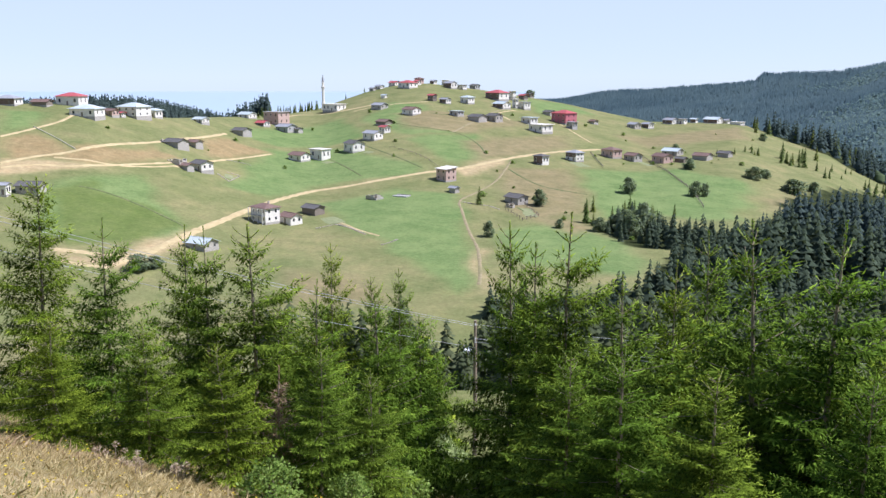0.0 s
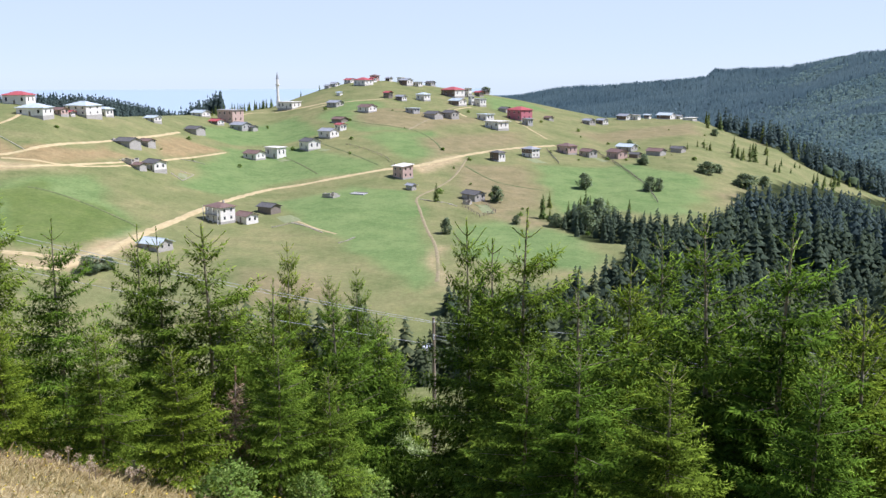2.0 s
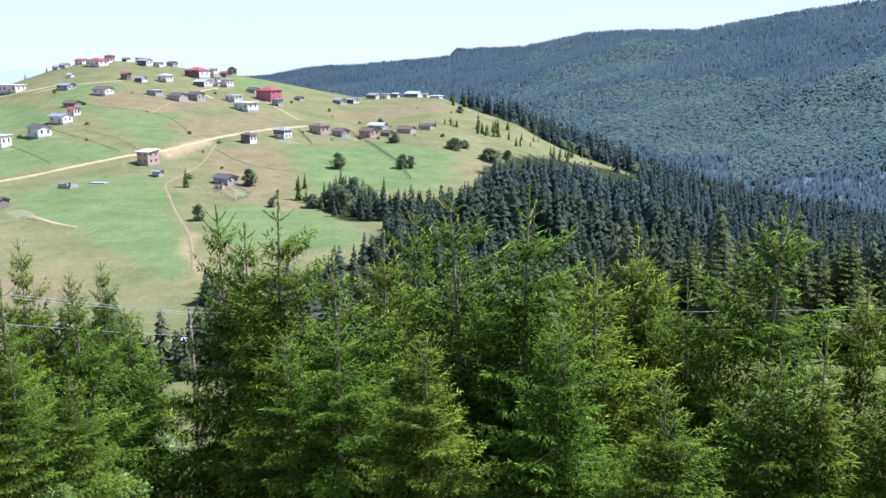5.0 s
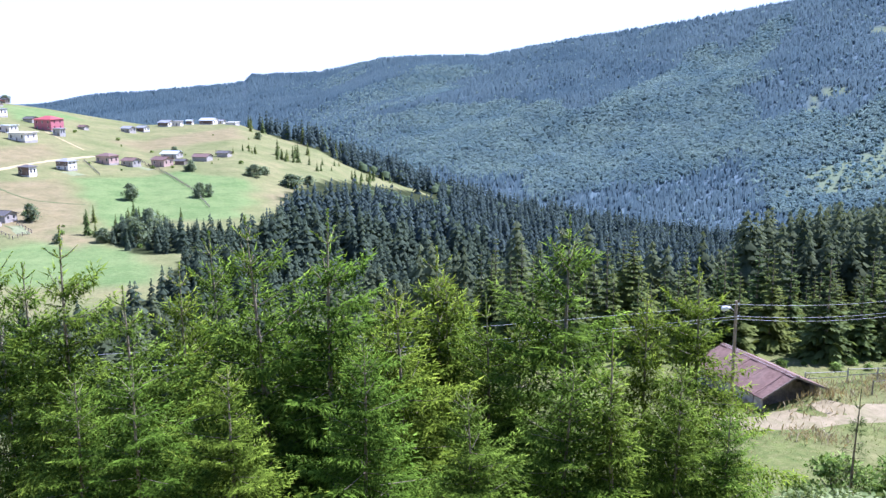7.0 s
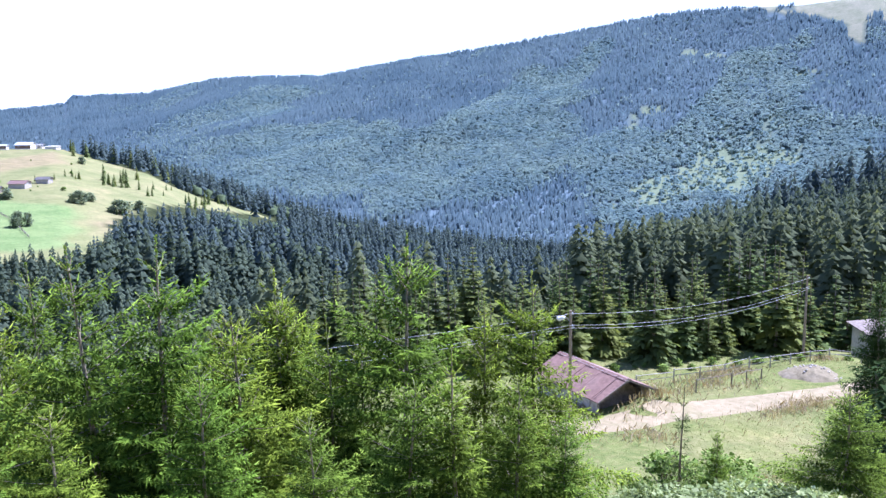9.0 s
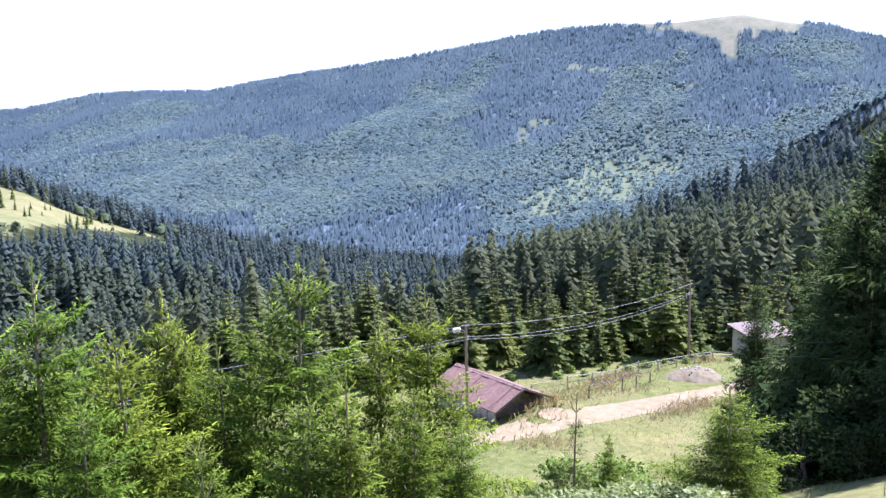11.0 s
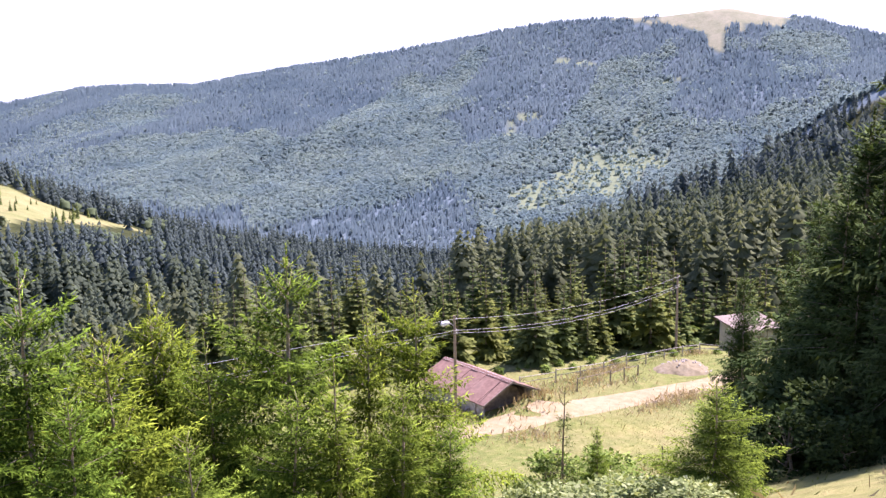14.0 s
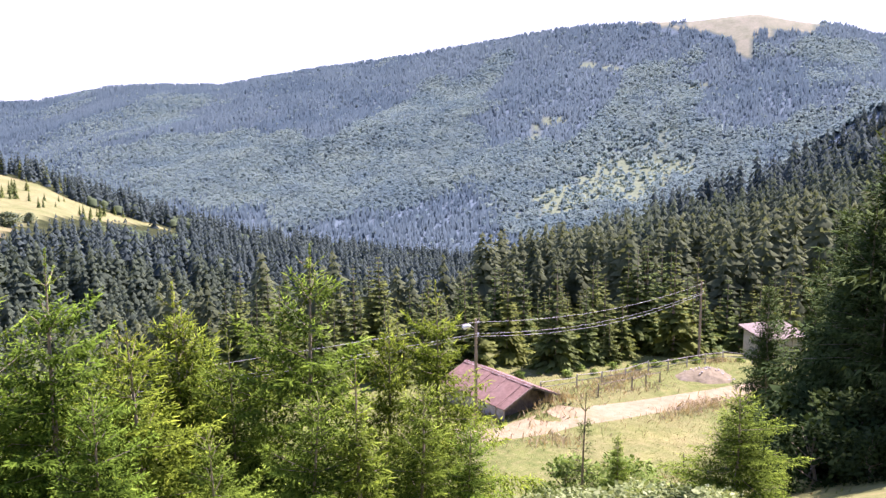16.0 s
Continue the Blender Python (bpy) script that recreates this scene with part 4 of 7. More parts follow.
def house(x, y, turn, wide, deep, tall, roof, walls, cover, label, windows=2, storeys=1, pitch=0.38, eave=0.65, porch=False, chimney=False, category="house"):
    """A village house: plinth and walls, roof, openings in its long front, set into the slope."""
    turn -= 16 if -45 < turn < -8 else 0
    c, s = math.cos(radians(turn)), math.sin(radians(turn))
    zs = [float(height(x + u * c - v * s, y + u * s + v * c)) for u in (-wide / 2, wide / 2) for v in (-deep / 2, deep / 2)]
    base, drop = max(min(zs) + 0.4, sum(zs) / 4), max(zs) - min(zs) + 1.2
    ob = new("house" if category == "house" else category.replace(" ", "_"))
    ob.matrix_basis = pose(x, y, base, 0, 0, turn)
    w, d = wide / 2, deep / 2
    part("wall", solid((-w, -d, -drop, w, d, tall)), walls, ob)
    if drop > 2.2 or storeys > 1:
        part("plinth", solid((-w - 0.08, -d - 0.08, -drop, w + 0.08, d + 0.08, 0.25)), STONE, ob, "rough stone plinth")
    # timber on some fronts; its dark brown also stands in for their shade
    if walls is WHITE and category == "house" and roof != "flat" and (int(abs(x) * 7 + abs(y) * 3) % 10) < 4:
        low = tall * 0.48 if storeys > 1 else 0.3
        part("cladding", solid((-w - 0.01, -d - 0.02, low, w + 0.01, -d, tall - 0.03)), TIMBER, ob, "brown timber cladding")
    W, D, rise = w + eave, d + eave, pitch * deep / 2
    if roof == "flat":
        part("roof", solid((-W, -D, tall, W, D, tall + 0.22)), cover, ob)
    elif roof == "shed":
        part("roof", slab([(-W, -D, tall + 0.1), (W, -D, tall + 0.1), (W, D, tall + 0.1 + 2 * rise), (-W, D, tall + 0.1 + 2 * rise)], 0.16), cover, ob)
        part("gable", hull((-w, -d, tall), (w, -d, tall), (w, d, tall), (-w, d, tall), (w, d, tall + 2 * rise - 0.1), (-w, d, tall + 2 * rise - 0.1)), walls, ob)
    elif roof == "hip":
        k = max(w - d, 0.3)
        part("roof", hull((-W, -D, tall - 0.02), (W, -D, tall - 0.02), (W, D, tall - 0.02), (-W, D, tall - 0.02), (-W, -D, tall + 0.1), (W, -D, tall + 0.1), (W, D, tall + 0.1), (-W, D, tall + 0.1), (-k, 0, tall + rise + 0.2), (k, 0, tall + rise + 0.2)), cover, ob)
    else:
        zr, ze = tall + rise, tall - pitch * eave
        part("roof", slab([(-W, -D, ze + 0.12), (W, -D, ze + 0.12), (W, 0, zr + 0.12), (-W, 0, zr + 0.12)], 0.12), cover, ob)
        part("roof", slab([(-W, 0, zr + 0.12), (W, 0, zr + 0.12), (W, D, ze + 0.12), (-W, D, ze + 0.12)], 0.12), cover, ob)
        part("gable", hull(*[(u, v, z) for u in (-w, w) for v, z in ((-d, tall), (d, tall), (0, zr - 0.02))]), walls, ob)
        part("ridge_cap", solid((-W, -0.15, zr + 0.08, W, 0.15, zr + 0.2)), cover, ob)
    if chimney:
        part("chimney", solid((w * 0.3, 0.2, tall, w * 0.3 + 0.5, 0.7, tall + rise + 0.9)), STONE, ob)
    per = tall / storeys
    for level in range(storeys):
        z0 = level * per + per * 0.36
        for i in range(windows):
            u = (i + 0.5) / windows * wide - w
            if level == 0 and i == windows // 2:
                door = part("door", solid((u - 0.45, -d - 0.05, 0.05, u + 0.45, -d + 0.05, min(2.05, per * 0.85))), PLANK, ob)
                continue
            pane = part("window", solid((u - 0.5, -d - 0.03, z0, u + 0.5, -d + 0.03, z0 + per * 0.4)), WINDOW, ob)
            part("frame", solid((u - 0.6, -d - 0.05, z0 - 0.1, u - 0.5, -d, z0 + per * 0.4 + 0.1), (u + 0.5, -d - 0.05, z0 - 0.1, u + 0.6, -d, z0 + per * 0.4 + 0.1), (u - 0.6, -d - 0.05, z0 + per * 0.4, u + 0.6, -d, z0 + per * 0.4 + 0.1), (u - 0.65, -d - 0.09, z0 - 0.1, u + 0.65, -d, z0)), WHITE, pane)
        if windows:
            for v in (-d * 0.45, d * 0.45):
                part("window", solid((w - 0.03, v - 0.4, z0, w + 0.03, v + 0.4, z0 + per * 0.4)), WINDOW, ob)
    if porch:
        part("balcony", solid((-w, -d - 1.3, per * (storeys - 1) + 0.0, w, -d, per * (storeys - 1) + 0.15)), CONCRETE, ob)
        for i in range(4):
            u = -w + 0.15 + (wide - 0.3) * i / 3
            part("post", solid((u - 0.09, -d - 1.25, -drop + 0.3, u + 0.09, -d - 1.07, tall - 0.1)), walls, ob)
    return tagged(ob, label, category, "village houses" if category == "house" else "village sheds")

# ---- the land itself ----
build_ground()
ribbon("road", "pale dirt road winding up through the fields", [(-96.3, 242.7), (-89.9, 257.1), (-86.3, 273.1), (-82.4, 291.3), (-77.5, 310.7), (-73.5, 329.3), (-66.1, 360.0), (-55.3, 382.4), (-41.3, 390.5), (-26.7, 399.1), (-9.0, 409.9), (1.6, 416.2), (12.6, 425.9), (33.8, 454.1), (53.9, 478.3), (75.6, 500.1), (91.2, 516.3)], 4.5, 0.12, TRACK)
ribbon("road", "bare trodden dirt beside the road", [(-114.4, 253.9), (-107.0, 253.8), (-98.6, 253.4), (-91.8, 257.6), (-86.0, 272.0)], 4.0, 0.1, TRACK)
ribbon("road", "rutted dirt lane below the village", [(-108.1, 244.6), (-98.0, 243.1), (-92.6, 248.0), (-89.4, 255.4)], 3.0, 0.1, TRACK)
ribbon("road", "narrow dirt farm track along the slope", [(-161.6, 320.7), (-152.9, 328.9), (-136.8, 335.9), (-121.0, 359.8), (-110.3, 378.5), (-101.0, 409.9), (-87.8, 450.8)], 2.5, 0.12, TRACK)
ribbon("road", "dirt track leading to the hamlet", [(-163.9, 325.7), (-156.7, 337.7), (-146.6, 350.2), (-138.7, 371.5), (-125.6, 406.3), (-116.2, 474.6)], 3, 0.12, TRACK)
ribbon("road", "worn track up to the white houses", [(-177.7, 355.1), (-171.3, 371.3), (-166.5, 388.3), (-166.7, 404.6)], 2.5, 0.12, TRACK)
ribbon("road", "footpath worn into the pasture", [(34.8, 448.4), (25.0, 403.6), (16.1, 378.8), (7.2, 358.1), (7.5, 338.4), (9.3, 309.0), (11.4, 285.4), (11.2, 258.8), (10.3, 245.0)], 1.6, 0.12, DIRT)
ribbon("road", "narrow dirt path to the barn", [(-43.1, 324.8), (-35.7, 314.9), (-26.8, 302.7)], 1.6, 0.12, DIRT)
ribbon("road", "faint path between hill houses", [(5.2, 513.1), (19.7, 554.1), (32.6, 597.6), (46.2, 628.0)], 2, 0.12, DIRT)
ribbon("road", "dirt road across the hilltop", [(-106.8, 533.9), (-102.2, 609.4), (-71.9, 615.3), (-55.9, 612.5)], 2.5, 0.12, TRACK)
ribbon("road", "rutted pale dirt road on the terrace", [(44.0, 41.1), (46.4, 38.3), (49.1, 36.7), (54.7, 35.5), (61.4, 33.3), (67.4, 31.3), (76.0, 28.8)], 5.5, 0.05, DIRT)
ribbon("field_margin", "dark unmown grass margin between two fields", [(-31.2, 539.3), (-11.3, 521.4), (9.5, 512.0), (19.1, 488.9), (22.5, 461.4)], 1.5, 0.12, MARGIN, "field margin", 0.6)
ribbon("field_margin", "dark unmown grass margin between two fields", [(-43.3, 480.3), (-23.9, 444.7), (-10.0, 419.6)], 1.5, 0.12, MARGIN, "field margin", 0.6)
ribbon("field_margin", "dark unmown grass margin between two fields", [(-8.7, 568.0), (5.8, 568.7), (23.4, 585.2)], 1.5, 0.12, MARGIN, "field margin", 0.6)
ribbon("field_margin", "dark unmown grass margin between two fields", [(84.1, 495.4), (83.5, 474.6), (83.7, 460.4)], 1.5, 0.12, MARGIN, "field margin", 0.6)
ribbon("field_margin", "dark unmown grass margin between two fields", [(116.9, 476.7), (117.1, 446.8), (116.7, 420.0)], 1.5, 0.12, MARGIN, "field margin", 0.6)
ribbon("field_margin", "dark unmown grass margin between two fields", [(30.0, 350.6), (32.9, 342.6), (36.1, 336.3)], 1.5, 0.12, MARGIN, "field margin", 0.6)
ribbon("field_margin", "dark unmown grass margin between two fields", [(-129.7, 312.1), (-117.2, 310.5), (-102.7, 303.5), (-86.3, 291.8)], 1.5, 0.12, MARGIN, "field margin", 0.6)
ribbon("field_margin", "dark unmown grass margin between two fields", [(-172.0, 373.0), (-158.4, 362.7), (-146.8, 352.2)], 1.5, 0.12, MARGIN, "field margin", 0.6)
ribbon("field_margin", "dark unmown grass margin between two fields", [(-73.9, 483.3), (-51.7, 438.0), (-37.8, 407.4)], 1.5, 0.12, MARGIN, "field margin", 0.6)
ribbon("field_margin", "dark unmown grass margin between two fields", [(31.9, 427.4), (44.8, 394.8), (63.5, 383.9)], 1.5, 0.12, MARGIN, "field margin", 0.6)

for points, width in ((((-43.5, 327.0), (-38.6, 318.0)), 9.0), (((33.0, 349.5), (34.5, 337.0)), 6.5), (((69.0, 461.0), (73.5, 452.0)), 10.0), (((-41.0, 461.5), (-36.5, 457.0)), 6.0), (((-60.0, 446.0), (-56.0, 441.0)), 6.0), (((-93.5, 384.0), (-92.0, 376.5)), 5.0), (((109.5, 489.0), (113.5, 477.0)), 6.0)):
    ribbon("garden_plot", "pale green kitchen garden plot on the slope", points, width, 0.14, PLOT, "garden plot", 0.15)
for points, width in ((((-22.0, 301.0), (-30.0, 309.0), (-37.0, 318.5), (-44.0, 326.0)), 1.4), (((-77.0, 617.0), (-60.0, 612.0), (-48.0, 613.0)), 4.0), (((60.0, 553.0), (52.0, 549.0)), 3.0), (((-150.0, 340.0), (-128.0, 347.0), (-108.0, 372.0)), 2.2), (((50.0, 622.0), (38.0, 600.0), (44.0, 576.0)), 2.5), (((78.0, 590.0), (84.0, 560.0), (90.0, 535.0)), 1.6), (((-60.0, 600.0), (-30.0, 606.0), (-10.0, 611.0)), 1.8)):
    ribbon("path", "trodden earth path between the houses", points, width, 0.13, TRACK, "path", 0.5)

# ---- woods ----
rng = np.random.default_rng(7)
SPRUCES = [spruce_template(70 + k, 17, 9, 0.25) for k in range(6)]
MID_SPRUCES = [spruce_template(80 + k, 9, 7, 0.245) for k in range(6)]
FAR_SPRUCES = [spruce_template(90 + k, 6, 6, 0.235) for k in range(6)]
TUFTS = [puff(k) for k in range(8)]
SPIRES = [far_crown(k + 20, 0.26) for k in range(5)]
LUMPS = [lump_template(k) for k in range(5)]


def forest(name, label, count, a0, a1, r0, r1, lo, hi, templates, material, share=None, spread=(0.85, 1.25)):
    x, y = scatter(rng, count, a0, a1, r0, r1)
    tall = rng.uniform(lo, hi, count) * (1 + 0.2 * wobble(x, y, 25))
    keep = open_to_view(x, y, tall)
    tall = np.where(r1 < 1000, np.minimum(tall, ceiling_of_wood(x, y) * rng.uniform(0.5, 1.25, count)), tall)
    keep &= tall > 4.5
    keep &= (wooded(x, y) > 0.5) if r1 < 1000 else (clearing(x, y) < rng.random(count))
    if share is not None:
        keep &= share(x, y) > rng.random(count)
    x, y, tall = x[keep], y[keep], tall[keep]
    return crowd(name, label, "forest", np.stack([x, y, height(x, y) - 0.3], 1), tall, templates, material, rng, spread, 0.9 if r1 > 1000 else 0)


def leafiness(x, y):
    """How much of the mountain wood is broadleaved: most low down and in hollows."""
    r = np.hypot(x, y)
    el = np.degrees(np.arctan2(height(x, y), r))
    a = np.degrees(np.arctan2(x, y))
    band = np.exp(-((el + 4 - 0.03 * (a - 40)) / 3.2) ** 2)
    return np.clip(0.5 + 4.5 * (1.1 * band + 0.75 * wobble(x, y, 110) + 0.3 * wobble(x, y, 34) - 0.5), 0.015, 0.985) * smooth(a, 20, 33)


forest("valley_forest", "dense dark green conifer forest on the valley sides", 1550, -12, 84, 118, 215, 6, 17, SPRUCES, FOREST, None, (1.0, 1.45))
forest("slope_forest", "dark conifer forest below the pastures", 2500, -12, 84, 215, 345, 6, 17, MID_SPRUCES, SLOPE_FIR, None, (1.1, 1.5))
forest("spur_forest", "dark conifer forest running along the spur", 9500, 3, 84, 345, 986, 7, 18, FAR_SPRUCES, HAZED_SPUR_FIR, None, (1.05, 1.45))
forest("back_forest", "dark conifer wood behind the village", 10000, -34, -8, 640, 860, 11, 17, FAR_SPRUCES, HAZED_SPUR_FIR)
forest("valley_broadleaves", "lighter broadleaved trees among the conifers", 1500, 26, 52, 420, 900, 5, 9, LUMPS, SPUR_LEAF, lambda x, y: 0.3 + 0.9 * wobble(x, y, 30))
forest("mountain_conifer_forest", "hazy blue-green conifer forest on the mountain", 260000, -4, 84, 985, 2750, 6, 11, SPIRES, HAZED_MOUNTAIN_FIR, lambda x, y: 1 - leafiness(x, y), (0.8, 1.15))
forest("mountain_broadleaf_forest", "hazy pale green broadleaved forest on the mountain", 300000, 10, 84, 985, 2600, 5, 8.5, TUFTS, HAZED_MOUNTAIN_LEAF, leafiness, (0.85, 1.2))

water = tagged(new("water", mesh("water", [(-4200, 1500, -71), (-900, 950, -71), (20, 950, -71), (460, 4700, -71), (-4200, 4700, -71)], [(0, 1, 2, 3, 4)], SEA)), "pale blue hazy sea on the horizon", "sea", kind="structure")

# ---- village on the hill ----
house(-198.7, 407.6, -4, 9.8, 7.3, 2.9, "hip", WHITE, GREY_ROOF, "white rendered house with a low tan roof", 2, 1)
house(-185.2, 411.9, -6, 7.3, 5.5, 1.9, "gable", PLANK, BROWN_ROOF, "low weathered shed with brown roof", 0, 1, category="shed")
house(-175.6, 422.2, -7, 11.3, 8.5, 4.2, "hip", WHITE, RED_ROOF, "white rendered house under a bright red roof", 3, 1)
house(-161.3, 403.5, -8, 12.1, 9.1, 3.6, "hip", WHITE, PALE_ROOF, "white rendered house with pale sheet roof", 3, 1)
house(-156.3, 419.1, -10, 5.8, 4.4, 2.5, "gable", PINK, BROWN_ROOF, "small brick house with brown roof", 2, 1)
house(-153.5, 423.8, -10, 3.4, 2.6, 1.9, "gable", WHITE, RED_ROOF, "small white annex with red roof", 1, 1)
house(-151.2, 435.6, -11, 12.9, 9.7, 4.6, "hip", WHITE, PALE_ROOF, "large white house with pale greenish hipped roof", 3, 2)
house(-146.3, 450.4, -12, 6.7, 5.0, 3.5, "hip", WHITE, PALE_ROOF, "white annex with pale sheet roof", 2, 1)
house(-131.0, 480.8, -15, 7.0, 5.3, 2.1, "gable", WHITE, PALE_ROOF, "low white house with pale roof", 2, 1)
house(-122.9, 558.5, -18, 9.3, 6.9, 2.4, "gable", WHITE, PALE_ROOF, "low white house with bluish roof", 2, 1)
house(-110.3, 485.5, -17, 8.6, 6.5, 2.7, "gable", STONE, DARK_ROOF, "dark roofed stone barn with pale end wall", 0, 1, category="barn")
house(-120.6, 399.3, -13, 9.0, 6.7, 2.3, "gable", STONE, DARK_ROOF, "half-ruined stone barn with dark roof", 0, 1, category="barn")
house(-116.2, 413.7, -14, 6.0, 4.5, 2.4, "gable", STONE, BROWN_ROOF, "tumbledown stone shed beside the barn", 0, 1, category="shed")
house(-103.3, 377.0, -25, 8.0, 6.0, 3.2, "gable", WHITE, DARK_ROOF, "white walled house with dark board roof", 2, 1)
house(-107.8, 369.3, -14, 5.0, 3.7, 1.9, "gable", STONE, BROWN_ROOF, "low stone shed with rotten roof", 0, 1, category="shed")
house(-104.0, 555.5, -19, 12.8, 9.6, 7.5, "flat", PINK, CONCRETE, "unfinished pinkish brick house with flat roof", 3, 2)
house(-108.9, 536.2, -19, 7.1, 5.3, 2.0, "gable", WHITE, RED_ROOF, "low house with red roof", 2, 1)
house(-94.3, 533.6, -20, 9.9, 7.5, 3.0, "gable", CONCRETE, GREY_ROOF, "grey walled house with sheet roof", 2, 1)
house(-87.5, 533.7, -21, 5.3, 4.0, 2.2, "gable", STONE, DARK_ROOF, "small dark stone shed by the houses", 0, 1, category="shed")
house(-72.7, 446.3, -21, 8.8, 6.6, 2.9, "gable", WHITE, BROWN_ROOF, "white house with brown roof", 2, 1)
house(-63.1, 453.6, -22, 8.4, 6.3, 5.0, "flat", WHITE, WHITE, "white flat roofed village house", 2, 1)
house(-46.9, 466.5, -39, 9.6, 7.2, 4.3, "gable", WHITE, DARK_ROOF, "white house with dark grey gabled roof", 2, 1)
house(-39.1, 493.7, -25, 9.1, 6.8, 3.6, "gable", WHITE, GREY_ROOF, "white house with grey roof", 2, 1)
house(-33.6, 511.1, -36, 5.5, 4.1, 3.3, "gable", WHITE, RED_ROOF, "small white house with red roof", 2, 1)
house(-35.5, 536.8, -26, 8.1, 6.1, 1.9, "gable", PLANK, BROWN_ROOF, "low brown wooden shed", 0, 1, category="shed")
house(-42.2, 594.1, -26, 9.0, 6.8, 2.5, "gable", STONE, GREY_ROOF, "low stone house with grey roof", 2, 1)
house(-20.1, 565.8, -28, 9.8, 7.3, 3.1, "gable", WHITE, BROWN_ROOF, "pale house with brown roof", 2, 1)
house(-76.3, 625.7, -23, 14.5, 8.7, 4.6, "flat", WHITE, WHITE, "white village mosque with flat roof", 4, 1)
house(-64.3, 315.0, -26, 8.6, 6.4, 5.3, "hip", WHITE, BROWN_ROOF, "two-storey white house with brown hipped roof and balcony", 3, 2, porch=True, chimney=True)
house(-55.4, 316.5, -28, 6.9, 5.2, 2.7, "gable", WHITE, BROWN_ROOF, "long low outbuilding with brown roof and white end wall", 1, 1, category="barn")
house(-49.6, 333.4, -22, 6.9, 5.2, 2.5, "gable", PLANK, DARK_ROOF, "dark weathered board barn", 0, 1, category="barn")
house(1.5, 397.3, -50, 6.8, 6.1, 5.3, "shed", PINK, WHITE, "tall pinkish house with single-pitch pale roof", 2, 2, pitch=0.12)
house(4.8, 373.6, -31, 3.6, 2.7, 1.9, "gable", STONE, GREY_ROOF, "small grey shed below the house", 0, 1, category="shed")
house(30.2, 358.9, -35, 7.8, 5.8, 2.6, "gable", STONE, DARK_ROOF, "stone barn with dark plank roof", 1, 1, category="barn")
house(-76.0, 272.5, -14, 8.2, 6.2, 2.1, "gable", STONE, PALE_ROOF, "stone farmhouse with patched pale roof", 1, 1)
house(-147.8, 293.4, -3, 4.3, 3.2, 3.6, "gable", WHITE, GREY_ROOF, "white house with grey roof", 2, 1)
house(-140.9, 299.5, -5, 7.8, 5.9, 2.7, "gable", STONE, DARK_ROOF, "grey stone house with dark roof", 2, 1)
house(-36.3, 710.1, -27, 5.3, 4.0, 2.3, "gable", WHITE, GREY_ROOF, "small pale hilltop house", 1, 1)
house(-20.0, 703.6, -28, 4.6, 3.4, 2.9, "gable", WHITE, RED_ROOF, "small white house with red roof", 1, 1)
house(-7.6, 712.6, -29, 4.6, 3.5, 2.3, "gable", WHITE, GREY_ROOF, "tiny pale house on the crest", 1, 1)
house(1.8, 712.2, -30, 4.6, 3.5, 3.9, "flat", WHITE, WHITE, "small white flat roofed house", 1, 1)
house(-54.5, 695.3, -26, 4.5, 3.4, 1.9, "gable", STONE, GREY_ROOF, "low grey hilltop shed", 0, 1, category="shed")
house(-42.2, 641.7, -26, 3.6, 2.7, 1.9, "gable", WHITE, PALE_ROOF, "tiny white hut on the slope", 0, 1, category="shed")
house(-26.9, 687.2, -28, 12.1, 9.1, 3.8, "hip", WHITE, RED_ROOF, "hilltop house with red roof", 3, 1)
house(-18.9, 711.9, -28, 6.0, 4.5, 3.9, "hip", PINK, BROWN_ROOF, "hilltop brick house with brown roof", 2, 1)
house(-38.5, 708.9, -27, 7.2, 5.4, 2.6, "gable", WHITE, RED_ROOF, "small hilltop house with red roof", 2, 1)
house(-49.6, 700.3, -26, 5.9, 4.4, 2.3, "gable", WHITE, GREY_ROOF, "small pale hilltop house", 2, 1)
house(-7.4, 617.4, -29, 5.2, 3.9, 3.7, "gable", PLANK, RED_ROOF, "wooden house with dark red roof", 2, 1)
house(1.6, 613.0, -30, 6.3, 4.7, 2.8, "gable", WHITE, GREY_ROOF, "white house with grey sheet roof", 2, 1)
house(17.1, 626.0, -32, 8.1, 6.1, 4.0, "hip", WHITE, PALE_ROOF, "white house with pale green hipped roof", 2, 1)
house(5.7, 698.0, -30, 8.4, 6.3, 3.9, "gable", WHITE, GREY_ROOF, "white hilltop house with grey roof", 2, 1)
house(15.0, 700.0, -31, 5.9, 4.4, 3.4, "flat", WHITE, CONCRETE, "low white flat roofed house", 2, 1)
house(25.6, 724.2, -32, 6.7, 5.0, 3.0, "gable", CONCRETE, DARK_ROOF, "grey hilltop house with dark roof", 2, 1)
house(40.5, 666.2, -33, 14.2, 10.6, 4.9, "hip", WHITE, RED_ROOF, "long white house with red hipped roof", 4, 1)
house(52.6, 675.7, -34, 4.4, 3.3, 6.6, "flat", WHITE, WHITE, "narrow white two-storey house", 2, 2)
house(62.1, 690.6, -35, 5.8, 4.3, 3.2, "gable", PLANK, RED_ROOF, "wooden house with rusty red roof", 2, 1)
house(41.2, 624.8, -34, 10.1, 7.6, 3.2, "gable", WHITE, PALE_ROOF, "white house with pale roof", 2, 1)
house(51.5, 633.8, -35, 3.4, 2.6, 6.2, "flat", WHITE, WHITE, "narrow white tower house", 1, 2)
house(57.3, 636.0, -35, 8.3, 6.2, 4.7, "flat", WHITE, GREY_ROOF, "white flat roofed village house", 2, 1)
house(69.4, 716.5, -36, 5.3, 4.0, 3.0, "gable", PLANK, DARK_ROOF, "dark wooden house on the crest", 1, 1)
